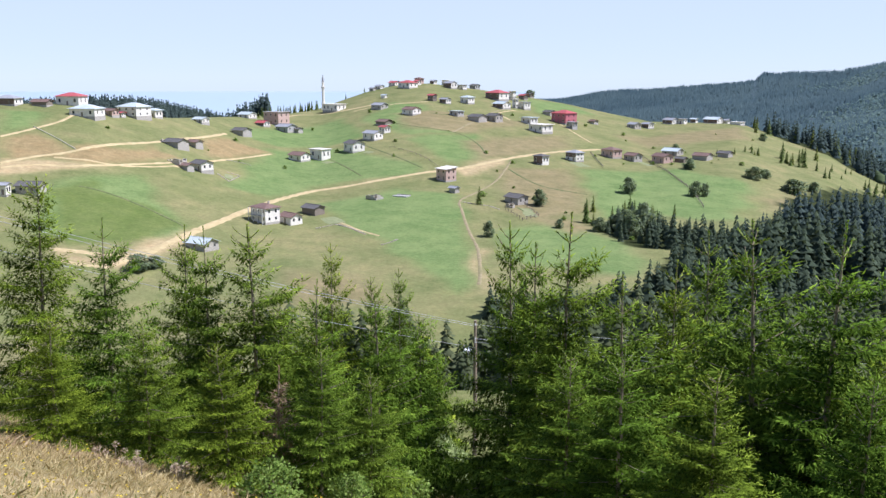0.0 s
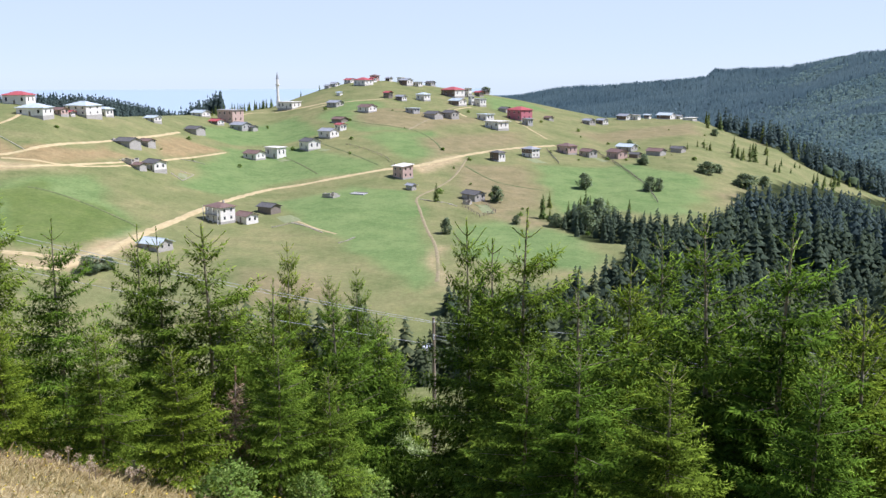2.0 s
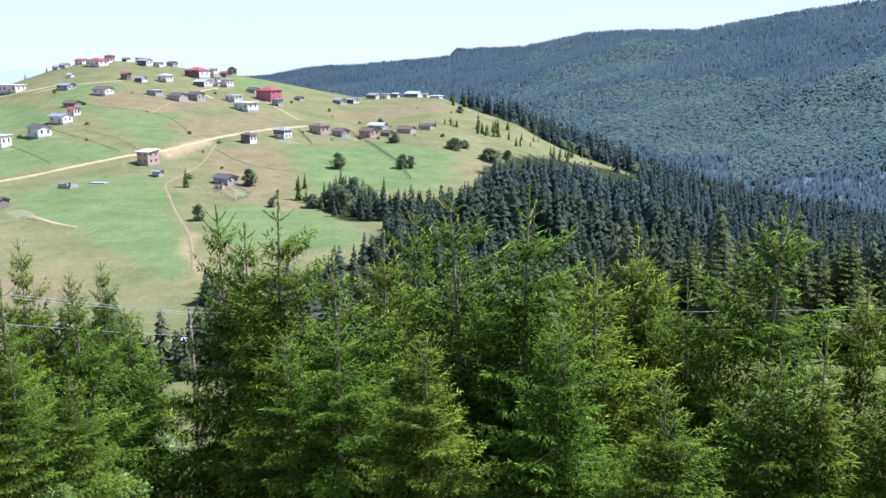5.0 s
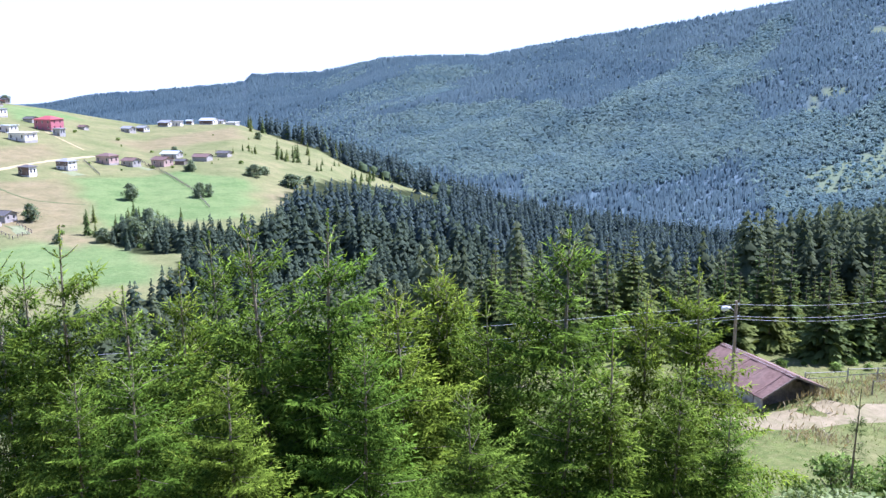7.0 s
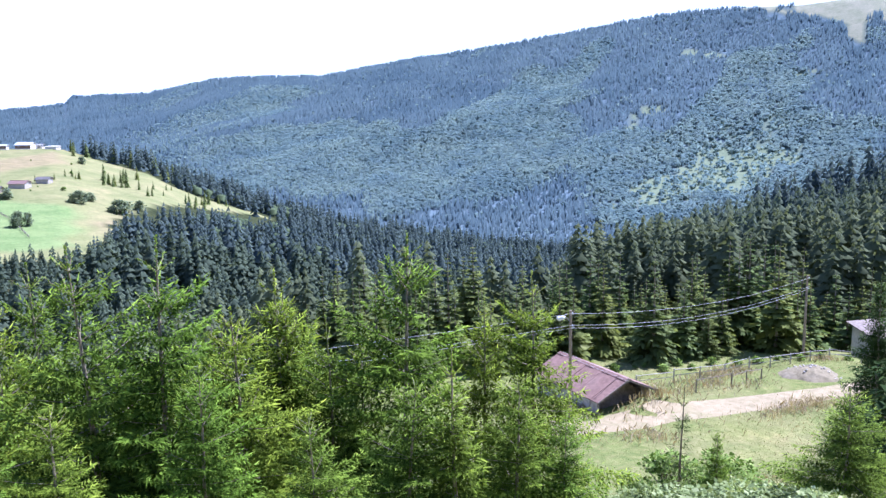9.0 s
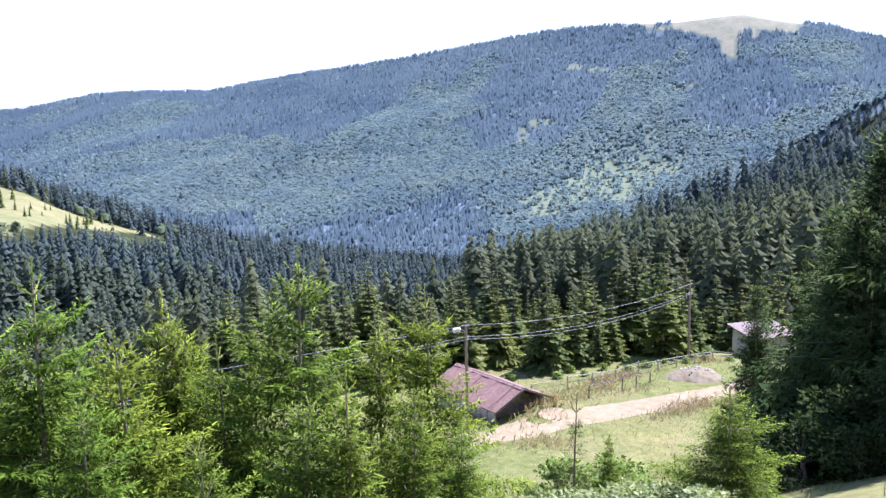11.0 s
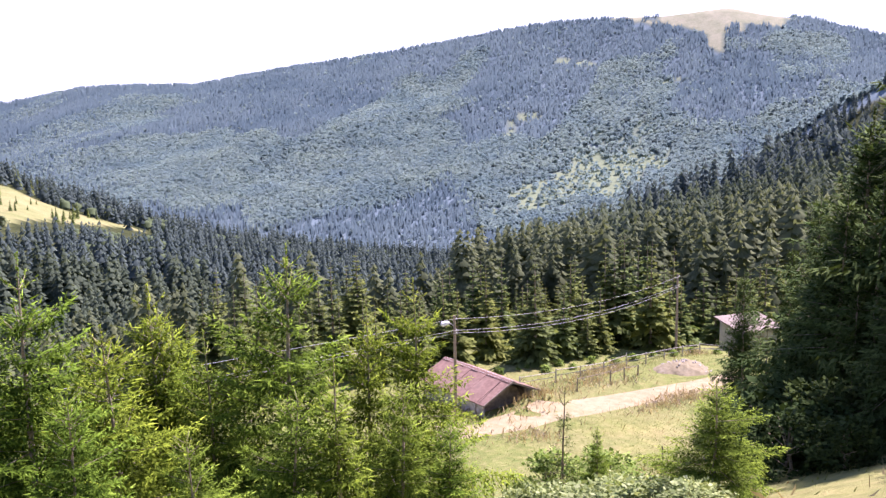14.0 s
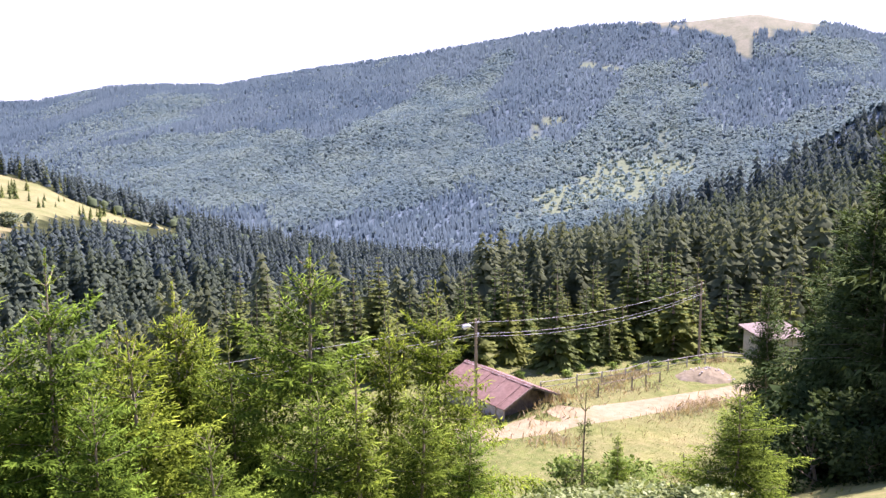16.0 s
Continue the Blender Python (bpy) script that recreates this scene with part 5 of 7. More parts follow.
house(8.7, 568.9, -31, 7.4, 5.5, 2.8, "flat", CONCRETE, PALE_ROOF, "low grey walled house with pale roof", 2, 1)
house(21.6, 557.0, -32, 9.6, 7.2, 2.8, "gable", STONE, DARK_ROOF, "dark stone barn on the hillside", 0, 1, category="barn")
house(32.7, 564.0, -33, 8.5, 6.4, 3.6, "gable", STONE, DARK_ROOF, "stone house with dark grey roof", 2, 1)
house(55.9, 573.8, -36, 8.7, 6.5, 3.8, "flat", WHITE, PALE_ROOF, "low white flat roofed house", 2, 1)
house(60.2, 545.6, -36, 11.8, 8.9, 4.6, "flat", WHITE, WHITE, "white house with overhanging flat roof", 3, 1, eave=0.9)
house(81.7, 599.6, -38, 13.7, 10.3, 6.7, "hip", REDWALL, RED_ROOF, "crimson two-storey house with red roof", 3, 2)
house(84.1, 579.1, -38, 5.7, 4.3, 4.3, "flat", CONCRETE, GREY_ROOF, "grey block annex below the red house", 2, 1)
house(74.9, 626.8, -37, 7.5, 5.6, 2.3, "gable", STONE, DARK_ROOF, "dark low stone barn uphill", 0, 1, category="barn")
house(50.0, 447.9, -36, 6.3, 4.7, 4.1, "hip", WHITE, DARK_ROOF, "white house with dark hipped roof", 2, 1)
house(69.9, 467.5, -39, 7.7, 5.7, 4.3, "hip", WHITE, GREY_ROOF, "white house with bluish grey roof", 2, 2)
house(94.6, 495.0, -41, 9.2, 6.9, 4.2, "hip", PINK, BROWN_ROOF, "pink brick house with brown roof", 3, 1)
house(106.0, 491.6, -42, 8.1, 6.1, 3.2, "gable", STONE, BROWN_ROOF, "stone house with brown roof", 2, 1)
house(122.2, 490.7, -44, 9.3, 7.0, 3.5, "gable", PINK, BROWN_ROOF, "pinkish house with brown roof", 2, 1)
house(135.4, 520.3, -45, 9.9, 7.4, 2.5, "gable", STONE, PALE_ROOF, "stone house with pale patched roof", 2, 1)
house(147.4, 500.6, -46, 9.0, 6.8, 2.4, "gable", STONE, BROWN_ROOF, "low stone barn with brown roof", 0, 1, category="barn")
house(132.5, 490.3, -45, 5.5, 4.1, 1.9, "gable", PLANK, DARK_ROOF, "dark plank shed among the houses", 0, 1, category="shed")
house(163.4, 510.7, -48, 7.0, 5.2, 2.2, "gable", STONE, DARK_ROOF, "low stone hut with dark roof", 0, 1, category="shed")
house(105.7, 624.1, -40, 5.5, 4.1, 2.0, "gable", STONE, BROWN_ROOF, "small brown stone shed on the slope", 0, 1, category="shed")
house(138.0, 640.9, -42, 7.8, 5.9, 3.0, "gable", STONE, GREY_ROOF, "stone house with grey roof", 2, 1)
house(151.0, 654.6, -43, 7.3, 5.5, 3.1, "gable", WHITE, GREY_ROOF, "pale house with grey roof", 2, 1)
house(176.1, 686.4, -44, 10.0, 7.5, 2.9, "gable", WHITE, GREY_ROOF, "low white house on the shoulder", 2, 1)
house(184.0, 683.3, -45, 6.1, 4.6, 3.4, "flat", WHITE, CONCRETE, "small white flat roofed house", 1, 1)
house(196.5, 695.2, -46, 4.7, 3.5, 2.7, "gable", WHITE, PALE_ROOF, "tiny white house on the shoulder", 1, 1)
house(209.5, 688.7, -47, 11.7, 8.7, 3.0, "gable", WHITE, PALE_ROOF, "white house with pale roof on the shoulder", 2, 1)
house(219.3, 687.8, -48, 4.7, 3.5, 2.3, "gable", WHITE, GREY_ROOF, "small white house with grey roof", 1, 1)
house(222.5, 670.7, -48, 8.4, 6.3, 2.1, "flat", WHITE, WHITE, "long low white wall building", 0, 1, category="shed")

def ruin(x, y, turn, wide, deep, label):
    """A roofless stone hut: broken walls of uneven height and fallen blocks."""
    rnd = random.Random(int(abs(x) * 10))
    ob = new("ruin")
    z = float(height(x, y))
    ob.matrix_basis = pose(x, y, z, 0, 0, turn)
    w, d = wide / 2, deep / 2
    for x0, y0, x1, y1 in ((-w, -d, w, -d + 0.45), (-w, d - 0.45, w, d), (-w, -d + 0.45, -w + 0.45, d - 0.45), (w - 0.45, -d + 0.45, w, d - 0.45)):
        n = 4
        for k in range(n):
            a0, a1 = k / n, (k + 1) / n
            box = (x0 + (x1 - x0) * a0, y0, x0 + (x1 - x0) * a1, y1) if x1 - x0 > y1 - y0 else (x0, y0 + (y1 - y0) * a0, x1, y0 + (y1 - y0) * a1)
            part("wall", solid((box[0], box[1], -1.5, box[2], box[3], rnd.uniform(0.5, 1.9))), rnd.choice((STONE, PALE_STONE)), ob)
    for k in range(5):
        u = rnd.uniform(-w, w)
        part("beam", stem([(u, -d, rnd.uniform(0.6, 1.6)), (u + rnd.uniform(-0.6, 0.6), d, rnd.uniform(0.4, 1.6))], [0.09, 0.08], 6), PLANK, ob)
    return tagged(ob, label, "ruin", "ruins on the hill")


def floor_slab(x, y, turn, wide, deep):
    z = float(height(x, y))
    ob = new("foundation")
    ob.matrix_basis = pose(x, y, z, 0, 0, turn)
    part("slab", solid((-wide / 2, -deep / 2, -1.0, wide / 2, deep / 2, 0.25)), CONCRETE, ob)
    part("kerb", solid((-wide / 2, deep / 2 - 0.3, 0.25, wide / 2, deep / 2, 0.5)), PALE_STONE, ob)
    return tagged(ob, "bare grey foundation slab in the pasture", "foundation")


ruin(-28.2, 360.7, -40, 6.0, 4.4, "roofless stone hut with pale broken walls")
ruin(-112.5, 372.0, -25, 7.0, 4.5, "collapsed timber and stone shed beside the white house")
ruin(-124.5, 400.5, -20, 6.0, 4.5, "half-fallen stone pen beside the barn")
ruin(27.0, 350.2, -30, 3.0, 2.4, "heap of pale walls beside the footpath")
floor_slab(-17.2, 364.8, -27, 6.5, 4.2)


def minaret(x, y, tall):
    z = float(height(x, y))
    ob = new("minaret")
    ob.matrix_basis = pose(x, y, z)
    part("base", solid((-1.2, -1.2, -2, 1.2, 1.2, 4.5)), WHITE, ob)
    part("shaft", stem([(0, 0, 4.3), (0, 0, 6), (0, 0, tall * 0.82)], [1.3, 0.98, 0.85], 12), WHITE, ob)
    part("gallery", stem([(0, 0, tall * 0.6), (0, 0, tall * 0.625), (0, 0, tall * 0.63), (0, 0, tall * 0.66)], [0.9, 1.4, 1.45, 1.45], 12), WHITE, ob)
    part("spire", stem([(0, 0, tall * 0.8), (0, 0, tall * 0.82), (0, 0, tall)], [1.0, 0.9, 0.05], 12), GREY_ROOF, ob, "grey pointed spire")
    return tagged(ob, "tall slender white minaret with grey spire beside the mosque", "minaret")


minaret(-86.5, 645.0, 25.0)


def field_fence(points, label, gap=3.2, tall=1.2, rails=2, post=0.07, material=PLANK):
    """Posts and thin rails along plan points; every post and rail is a part."""
    ob = new("fence")
    x0, y0 = points[0]
    ob.matrix_basis = pose(x0, y0, 0)
    last = None
    for (ax, ay), (bx, by) in zip(points, points[1:]):
        n = max(1, int(math.hypot(bx - ax, by - ay) / gap))
        for i in range(n + 1):
            x, y = ax + (bx - ax) * i / n, ay + (by - ay) * i / n
            z, h = float(height(x, y)), tall * random.uniform(0.85, 1.15)
            tip = (x - x0 + random.uniform(-0.06, 0.06), y - y0, z + h)
            part("post", stem([(x - x0, y - y0, z - 0.3), tip], [post, post * 0.8], 6), material, ob)
            if last and i:
                for k in range(rails):
                    f = 0.92 - 0.4 * k
                    a = (last[0], last[1], last[3] + (last[2] - last[3]) * f)
                    b = (x - x0, y - y0, z + h * f)
                    part("rail", stem([a, b], [post * 0.45, post * 0.45], 5), material, ob)
            last = (x - x0, y - y0, z + h, z)
    return tagged(ob, label, "fence")


def stone_wall(points, label, tall=0.8, thick=0.5):
    """A low dry-stone field wall of separate rough stones."""
    ob = new("field_wall")
    x0, y0 = points[0]
    ob.matrix_basis = pose(x0, y0, 0)
    rnd = random.Random(len(points) + int(x0))
    shapes = []
    for k in range(4):
        bm = bmesh.new()
        bmesh.ops.create_icosphere(bm, subdivisions=1, radius=0.5)
        for v in bm.verts:
            v.co *= rnd.uniform(0.75, 1.1)
        me = bpy.data.meshes.new("stone")
        bm.to_mesh(me)
        bm.free()
        me.materials.append(PALE_STONE)
        shapes.append(me)
    for (ax, ay), (bx, by) in zip(points, points[1:]):
        n = max(2, int(math.hypot(bx - ax, by - ay) / 0.75))
        for i in range(n):
            u = (i + rnd.random() * 0.4) / n
            x, y = ax + (bx - ax) * u, ay + (by - ay) * u
            s = new("stone", rnd.choice(shapes))
            s.parent = ob
            s.matrix_basis = pose(x - x0, y - y0, float(height(x, y)) + tall * 0.15, 0, 0, rnd.uniform(0, 360)) @ Matrix.Diagonal((rnd.uniform(0.6, 1.2), thick * rnd.uniform(0.8, 1.5), tall * rnd.uniform(0.4, 0.8), 1))
    return tagged(ob, label, "stone wall")


field_fence([(24.9, 345.4), (30.2, 329.9), (37.2, 338.6), (32.6, 356.7)], "dark wooden fence round a kitchen garden", 2.5, 1.3, 2, 0.12)
field_fence([(83.2, 497.6), (83.0, 456.3)], "weathered fence down the pasture", 3, 1.3, 2, 0.12)
field_fence([(115.2, 509.0), (116.3, 456.5), (115.6, 410.7), (110.8, 370.7)], "dark fence line running down the pasture", 3, 1.4, 2, 0.14)
stone_wall([(-97.5, 379.9), (-91.0, 372.4), (-89.5, 387.1), (-95.6, 387.0)], "low dry-stone field wall")
stone_wall([(-45.3, 310.5), (-38.9, 316.6), (-33.3, 311.6), (-26.8, 302.7)], "low dry-stone wall along the barn yard")
stone_wall([(-100.7, 408.9), (-95.2, 413.0), (-89.6, 411.5)], "tumbled row of pale field stones")
stone_wall([(-172.4, 373.8), (-158.4, 362.7), (-146.4, 352.4)], "row of stones dividing two pastures")
stone_wall([(-20.6, 289.4), (-17.9, 292.3), (-15.3, 296.5)], "broken pale stone wall near the sheds")
stone_wall([(7.8, 355.1), (12.8, 352.0), (18.4, 350.3), (22.6, 344.9)], "scattered pale stones by the footpath")
field_fence([(-28.1, 467.5), (-15.6, 451.0), (-6.7, 433.3), (-2.4, 419.4)], "long pasture fence on the hillside", 4, 1.2, 2, 0.1)

# ---- terrace: power line, barn, hut, fence, heap ----
def utility_pole(x, y, top, lamp=None, low=0.0, label="weathered round timber utility pole with insulators"):
    z = float(height(x, y))
    ob = new("utility_pole")
    ob.matrix_basis = pose(x, y, z)
    h = top - z
    part("shaft", stem([(0, 0, -0.6), (0.02, 0, h * 0.5), (0, 0, h + 0.1)], [0.14, 0.12, 0.09], 10), DRY_WOOD, ob)
    for k, drop in enumerate((0.1, 0.95, 1.15)):
        part("insulator", stem([(0.0, -0.1, h - drop - 0.06), (0.0, -0.2, h - drop - 0.02), (0, -0.2, h - drop + 0.08)], [0.02, 0.05, 0.03], 8), LAMP_WHITE, ob, "white porcelain insulator")
    if lamp:
        lx, ly = lamp
        h -= low
        part("arm", stem([(0, 0, h - 0.75), (lx * 0.5, ly * 0.5, h - 0.5), (lx, ly, h - 0.4)], [0.03, 0.025, 0.025], 6), CONCRETE, ob, "thin grey steel arm")
        head = part("lamp_head", stem([(lx * 0.8, ly * 0.8, h - 0.42), (lx * 1.2, ly * 1.2, h - 0.42), (lx * 1.9, ly * 1.9, h - 0.5), (lx * 2.1, ly * 2.1, h - 0.56)], [0.08, 0.16, 0.2, 0.1], 8), LAMP_WHITE, ob, "white street lamp head")
        part("glass", stem([(lx * 1.3, ly * 1.3, h - 0.58), (lx * 1.8, ly * 1.8, h - 0.68)], [0.1, 0.12], 8), WINDOW, head)
    return tagged(ob, label, "utility pole", "power line poles")


POLES = [(-46.0, 38.6, 2.1), (1.9, 50.0, -14.1), (48.0, 39.25, -15.4), (81.87, 38.0, -17.75)]
utility_pole(*POLES[0])
utility_pole(*POLES[1], lamp=(-0.3, -0.12), low=1.25)
utility_pole(*POLES[2], lamp=(-0.35, 0.3), label="timber pole with a white street lamp beside the barn")
utility_pole(*POLES[3])


def cable(a, b, sag, thick=0.012):
    pts = [(a[0] + (b[0] - a[0]) * u, a[1] + (b[1] - a[1]) * u, a[2] + (b[2] - a[2]) * u - 4 * sag * u * (1 - u)) for u in np.linspace(0, 1, 24)]
    v, f = tube(pts, [thick] * len(pts), 5)
    return tagged(new("cable", mesh("cable", v, f, WIRE, True)), "thin sagging grey overhead cable between timber poles", "cable", "overhead cables")


for (ax, ay, az), (bx, by, bz) in zip(POLES, POLES[1:]):
    for drop, low, sag in ((0.1, 0.1, 0.9), (0.4, 0.2, 0.95), (1.9, 1.5, 1.1)) if ax < -40 else ((0.1, 0.1, 0.2), (0.95, 0.95, 0.25), (1.15, 1.15, 0.3)) if ax < 10 else ((0.1, 0.1, 0.9), (0.95, 0.95, 1.0), (1.15, 1.15, 1.1)):
        cable((ax, ay - 0.2, az - drop), (bx, by - 0.2, bz - low), sag)


def barn(x, y, ridge_z, turn, long, half, rise):
    """Low barn sunk in the bank: plank walls, felt-covered gabled roof, open dark gable."""
    ob = new("barn")
    ob.matrix_basis = pose(x, y, ridge_z, 0, 0, turn)
    w = long / 2
    g = 3.2  # walls reach below ground
    for v in (-1, 1):
        part("side_wall", solid((-w + 0.4, v * (half - 0.45) - 0.1, -g, w - 0.5, v * (half - 0.45) + 0.1, -rise * 0.86 - 0.1)), STONE, ob, "rough stone side wall")
    part("end_wall", hull(*[(u, v, z) for u in (-w + 0.4, -w + 0.6) for v, z in ((-half + 0.45, -g), (half - 0.45, -g), (-half + 0.45, -rise * 0.9), (half - 0.45, -rise * 0.9), (0, -0.22))]), PLANK, ob)
    for i in range(15):
        v = -half + 0.5 + (2 * half - 1.0) * i / 14
        top = -rise * abs(v) / half - 0.3
        part("plank", solid((w - 1.32, v - 0.19, -g, w - 1.27, v + 0.19, top - random.uniform(0, 0.25))), PLANK, ob)
    sheets = 9
    for v in (-1, 1):
        for k in range(sheets):
            a, b = -w + long * k / sheets, -w + long * (k + 1) / sheets + 0.06
            lift = 0.02 * (k % 2) + random.uniform(0, 0.03)
            part("roof_sheet", slab([(a, 0, lift), (b, 0, lift), (b, v * half, -rise + lift + random.uniform(-0.06, 0.03)), (a, v * half, -rise + lift)], 0.05), SHINGLE_FELT, ob)
        part("verge_board", slab([(w + 0.02, 0, 0.02), (w + 0.07, 0, 0.02), (w + 0.07, v * half, -rise + 0.02), (w + 0.02, v * half, -rise + 0.02)], 0.16), PLANK, ob)
    for v in (-0.95, -0.5, 0.5, 0.95):
        part("rafter", stem([(-w + 0.3, v * half, -rise * abs(v) - 0.14), (w - 0.1, v * half, -rise * abs(v) - 0.14)], [0.06, 0.06], 6), PLANK, ob)
    part("ridge_cap", slab([(-w, -0.22, -0.02), (w, -0.22, -0.02), (w, 0.22, -0.02), (-w, 0.22, -0.02)], 0.05), CONCRETE, ob, "pale ridge capping")
    for v in (-1, 1):
        part("ridge_flap", slab([(-w, 0, 0.075), (w, 0, 0.075), (w, v * 0.3, -0.07), (-w, v * 0.3, -0.07)], 0.03), SHINGLE_FELT, ob)
    return tagged(ob, "low stone barn under a maroon felt roof", "barn")


barn(54.42, 42.25, -21.45, -103, 8.6, 2.95, 1.3)


def plank_hut(x, y, turn):
    z = float(height(x, y))
    ob = new("hut")
    ob.matrix_basis = pose(x, y, z, 0, 0, turn)
    part("wall", solid((-2.4, -1.8, -1.2, 2.4, 1.8, 2.7)), LIMED, ob)
    for i in range(20):
        u = -2.3 + 4.6 * i / 19
        part("plank", solid((u - 0.118, -1.86, -0.8, u + 0.118, -1.802, 2.65 + random.uniform(-0.05, 0.02))), LIMED, ob)
    part("roof", slab([(-2.9, -2.3, 2.75), (2.9, -2.3, 2.75), (2.9, 2.2, 3.5), (-2.9, 2.2, 3.5)], 0.14), PLANK, ob, "weathered brown board roof")
    part("gable", hull((-2.4, -1.8, 2.6), (2.4, -1.8, 2.6), (2.4, 1.8, 2.6), (-2.4, 1.8, 2.6), (2.4, 1.8, 3.25), (-2.4, 1.8, 3.25)), LIMED, ob)
    part("door", solid((-0.4, -1.92, 0.0, 0.5, -1.862, 1.95)), PLANK, ob)
    return tagged(ob, "pale weathered plank hut at the forest edge", "hut")


plank_hut(92.65, 34.65, -30)
field_fence([(59.5, 41.6), (63.5, 40.6), (72.6, 38.6), (83.6, 36.2), (85.8, 31.0), (86.5, 25.7)], "silvered post and rail fence along the terrace edge", 2.4, 1.15, 2, 0.07, RAIL)
field_fence([(62.0, 37.5), (66.0, 36.6), (70.5, 36.3)], "short leaning post fence above the dirt road", 2.2, 1.1, 1)
field_fence([(30.5, 22.6), (36.0, 20.0), (40.0, 16.0)], "thin leaning stakes of a field fence", 2.6, 1.2, 0, 0.035)


def rubble_heap(x, y, wide, tall):
    """A heap of earth with stones lying on it."""
    rnd = np.random.default_rng(5)
    z = float(height(x, y))
    n, m = 28, 12
    ang = np.linspace(0, 2 * np.pi, n, endpoint=False)
    verts = []
    for k in range(m):
        f = k / (m - 1)
        rad = wide / 2 * (1 - f) * (1 + 0.12 * np.sin(3 * ang + 1) + 0.07 * np.sin(7 * ang + k))
        px, py = rad * np.cos(ang) * 1.35, rad * np.sin(ang)
        verts += [(a, b, float(height(x + a, y + b)) - z - 0.1 + tall * (1 - (1 - f) ** 2) * (1 + rnd.normal() * 0.05)) for a, b in zip(px, py)]
    faces = [(k * n + i, k * n + (i + 1) % n, (k + 1) * n + (i + 1) % n, (k + 1) * n + i) for k in range(m - 1) for i in range(n)]
    ob = new("earth_heap")
    ob.matrix_basis = pose(x, y, z)
    new("soil", mesh("soil", verts, faces, EARTHY, True)).parent = ob
    lump_v, lump_f = lump_template(3)
    for k in range(40):
        t, f = rnd.uniform(0, 6.28), rnd.random()
        s = rnd.uniform(0.12, 0.4)
        a, b = wide / 2 * f * 1.3 * math.cos(t), wide / 2 * f * math.sin(t)
        st = new("stone", mesh("stone", (lump_v - (0, 0, 0.45)) * (s, s * 0.8, s * 0.6), lump_f, STONE))
        st.parent = ob
        st.location = (a, b, tall * (1 - f * f) - 0.05 + float(height(x + a, y + b)) - z)
    return tagged(ob, "heap of brown earth and stones by the road", "earth heap")


rubble_heap(75.5, 34.2, 5.0, 0.85)

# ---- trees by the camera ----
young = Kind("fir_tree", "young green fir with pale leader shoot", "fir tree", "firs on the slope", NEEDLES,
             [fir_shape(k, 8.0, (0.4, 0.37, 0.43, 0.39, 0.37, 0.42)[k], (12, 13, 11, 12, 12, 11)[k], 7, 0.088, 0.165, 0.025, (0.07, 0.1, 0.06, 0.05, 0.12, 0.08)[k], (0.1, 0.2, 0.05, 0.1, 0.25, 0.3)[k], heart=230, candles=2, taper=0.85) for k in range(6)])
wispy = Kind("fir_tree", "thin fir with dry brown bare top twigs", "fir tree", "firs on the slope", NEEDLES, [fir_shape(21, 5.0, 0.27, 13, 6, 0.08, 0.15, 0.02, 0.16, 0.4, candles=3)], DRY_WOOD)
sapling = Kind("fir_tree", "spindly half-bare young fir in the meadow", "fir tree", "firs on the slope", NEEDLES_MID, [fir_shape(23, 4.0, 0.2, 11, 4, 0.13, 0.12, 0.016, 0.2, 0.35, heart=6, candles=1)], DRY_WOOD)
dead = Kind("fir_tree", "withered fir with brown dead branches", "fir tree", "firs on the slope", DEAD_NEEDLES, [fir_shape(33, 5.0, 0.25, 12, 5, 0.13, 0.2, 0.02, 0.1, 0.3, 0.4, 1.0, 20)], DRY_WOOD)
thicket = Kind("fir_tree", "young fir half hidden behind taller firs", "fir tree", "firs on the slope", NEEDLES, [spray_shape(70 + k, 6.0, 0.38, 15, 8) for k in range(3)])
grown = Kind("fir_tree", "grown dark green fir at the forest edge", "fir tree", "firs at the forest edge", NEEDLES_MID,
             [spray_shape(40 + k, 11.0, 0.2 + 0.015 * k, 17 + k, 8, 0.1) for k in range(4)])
tall_fir = Kind("fir_tree", "tall dense dark green fir beside the meadow", "fir tree", "firs on the slope", NEEDLES_SHADED,
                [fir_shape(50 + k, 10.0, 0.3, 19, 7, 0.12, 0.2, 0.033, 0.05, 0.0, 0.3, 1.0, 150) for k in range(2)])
hill_fir = Kind("fir_tree", "single dark fir on the village hill", "fir tree", "firs on the village hill", NEEDLES_MID, [spruce_shape(60 + k, 9.0, 12, 8, 0.22) for k in range(3)])
leafy_tree = Kind("broadleaf_tree", "round dark green broadleaved tree in the pasture", "tree", "trees in the pasture", HILL_LEAF, [broadleaf_shape(k, 7, 6.5, 60, 44, 0.08, 0.36) for k in range(3)])
bush = Kind("bush", "leafy pale green bush on the slope", "bush", "bushes on the slope", BUSH, [broadleaf_shape(9 + k, 2.0, 2.4, 60, 60, 0.06, 0.075) for k in range(3)])
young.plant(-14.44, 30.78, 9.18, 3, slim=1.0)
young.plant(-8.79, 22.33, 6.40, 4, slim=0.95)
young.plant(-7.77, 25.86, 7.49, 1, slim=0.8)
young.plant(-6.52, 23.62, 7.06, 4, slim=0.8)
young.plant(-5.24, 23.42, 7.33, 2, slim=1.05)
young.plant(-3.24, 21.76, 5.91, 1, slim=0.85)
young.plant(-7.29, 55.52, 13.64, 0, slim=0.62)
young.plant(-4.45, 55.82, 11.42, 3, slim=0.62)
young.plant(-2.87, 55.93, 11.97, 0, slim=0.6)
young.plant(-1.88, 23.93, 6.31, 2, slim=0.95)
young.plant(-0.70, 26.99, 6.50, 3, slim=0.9)
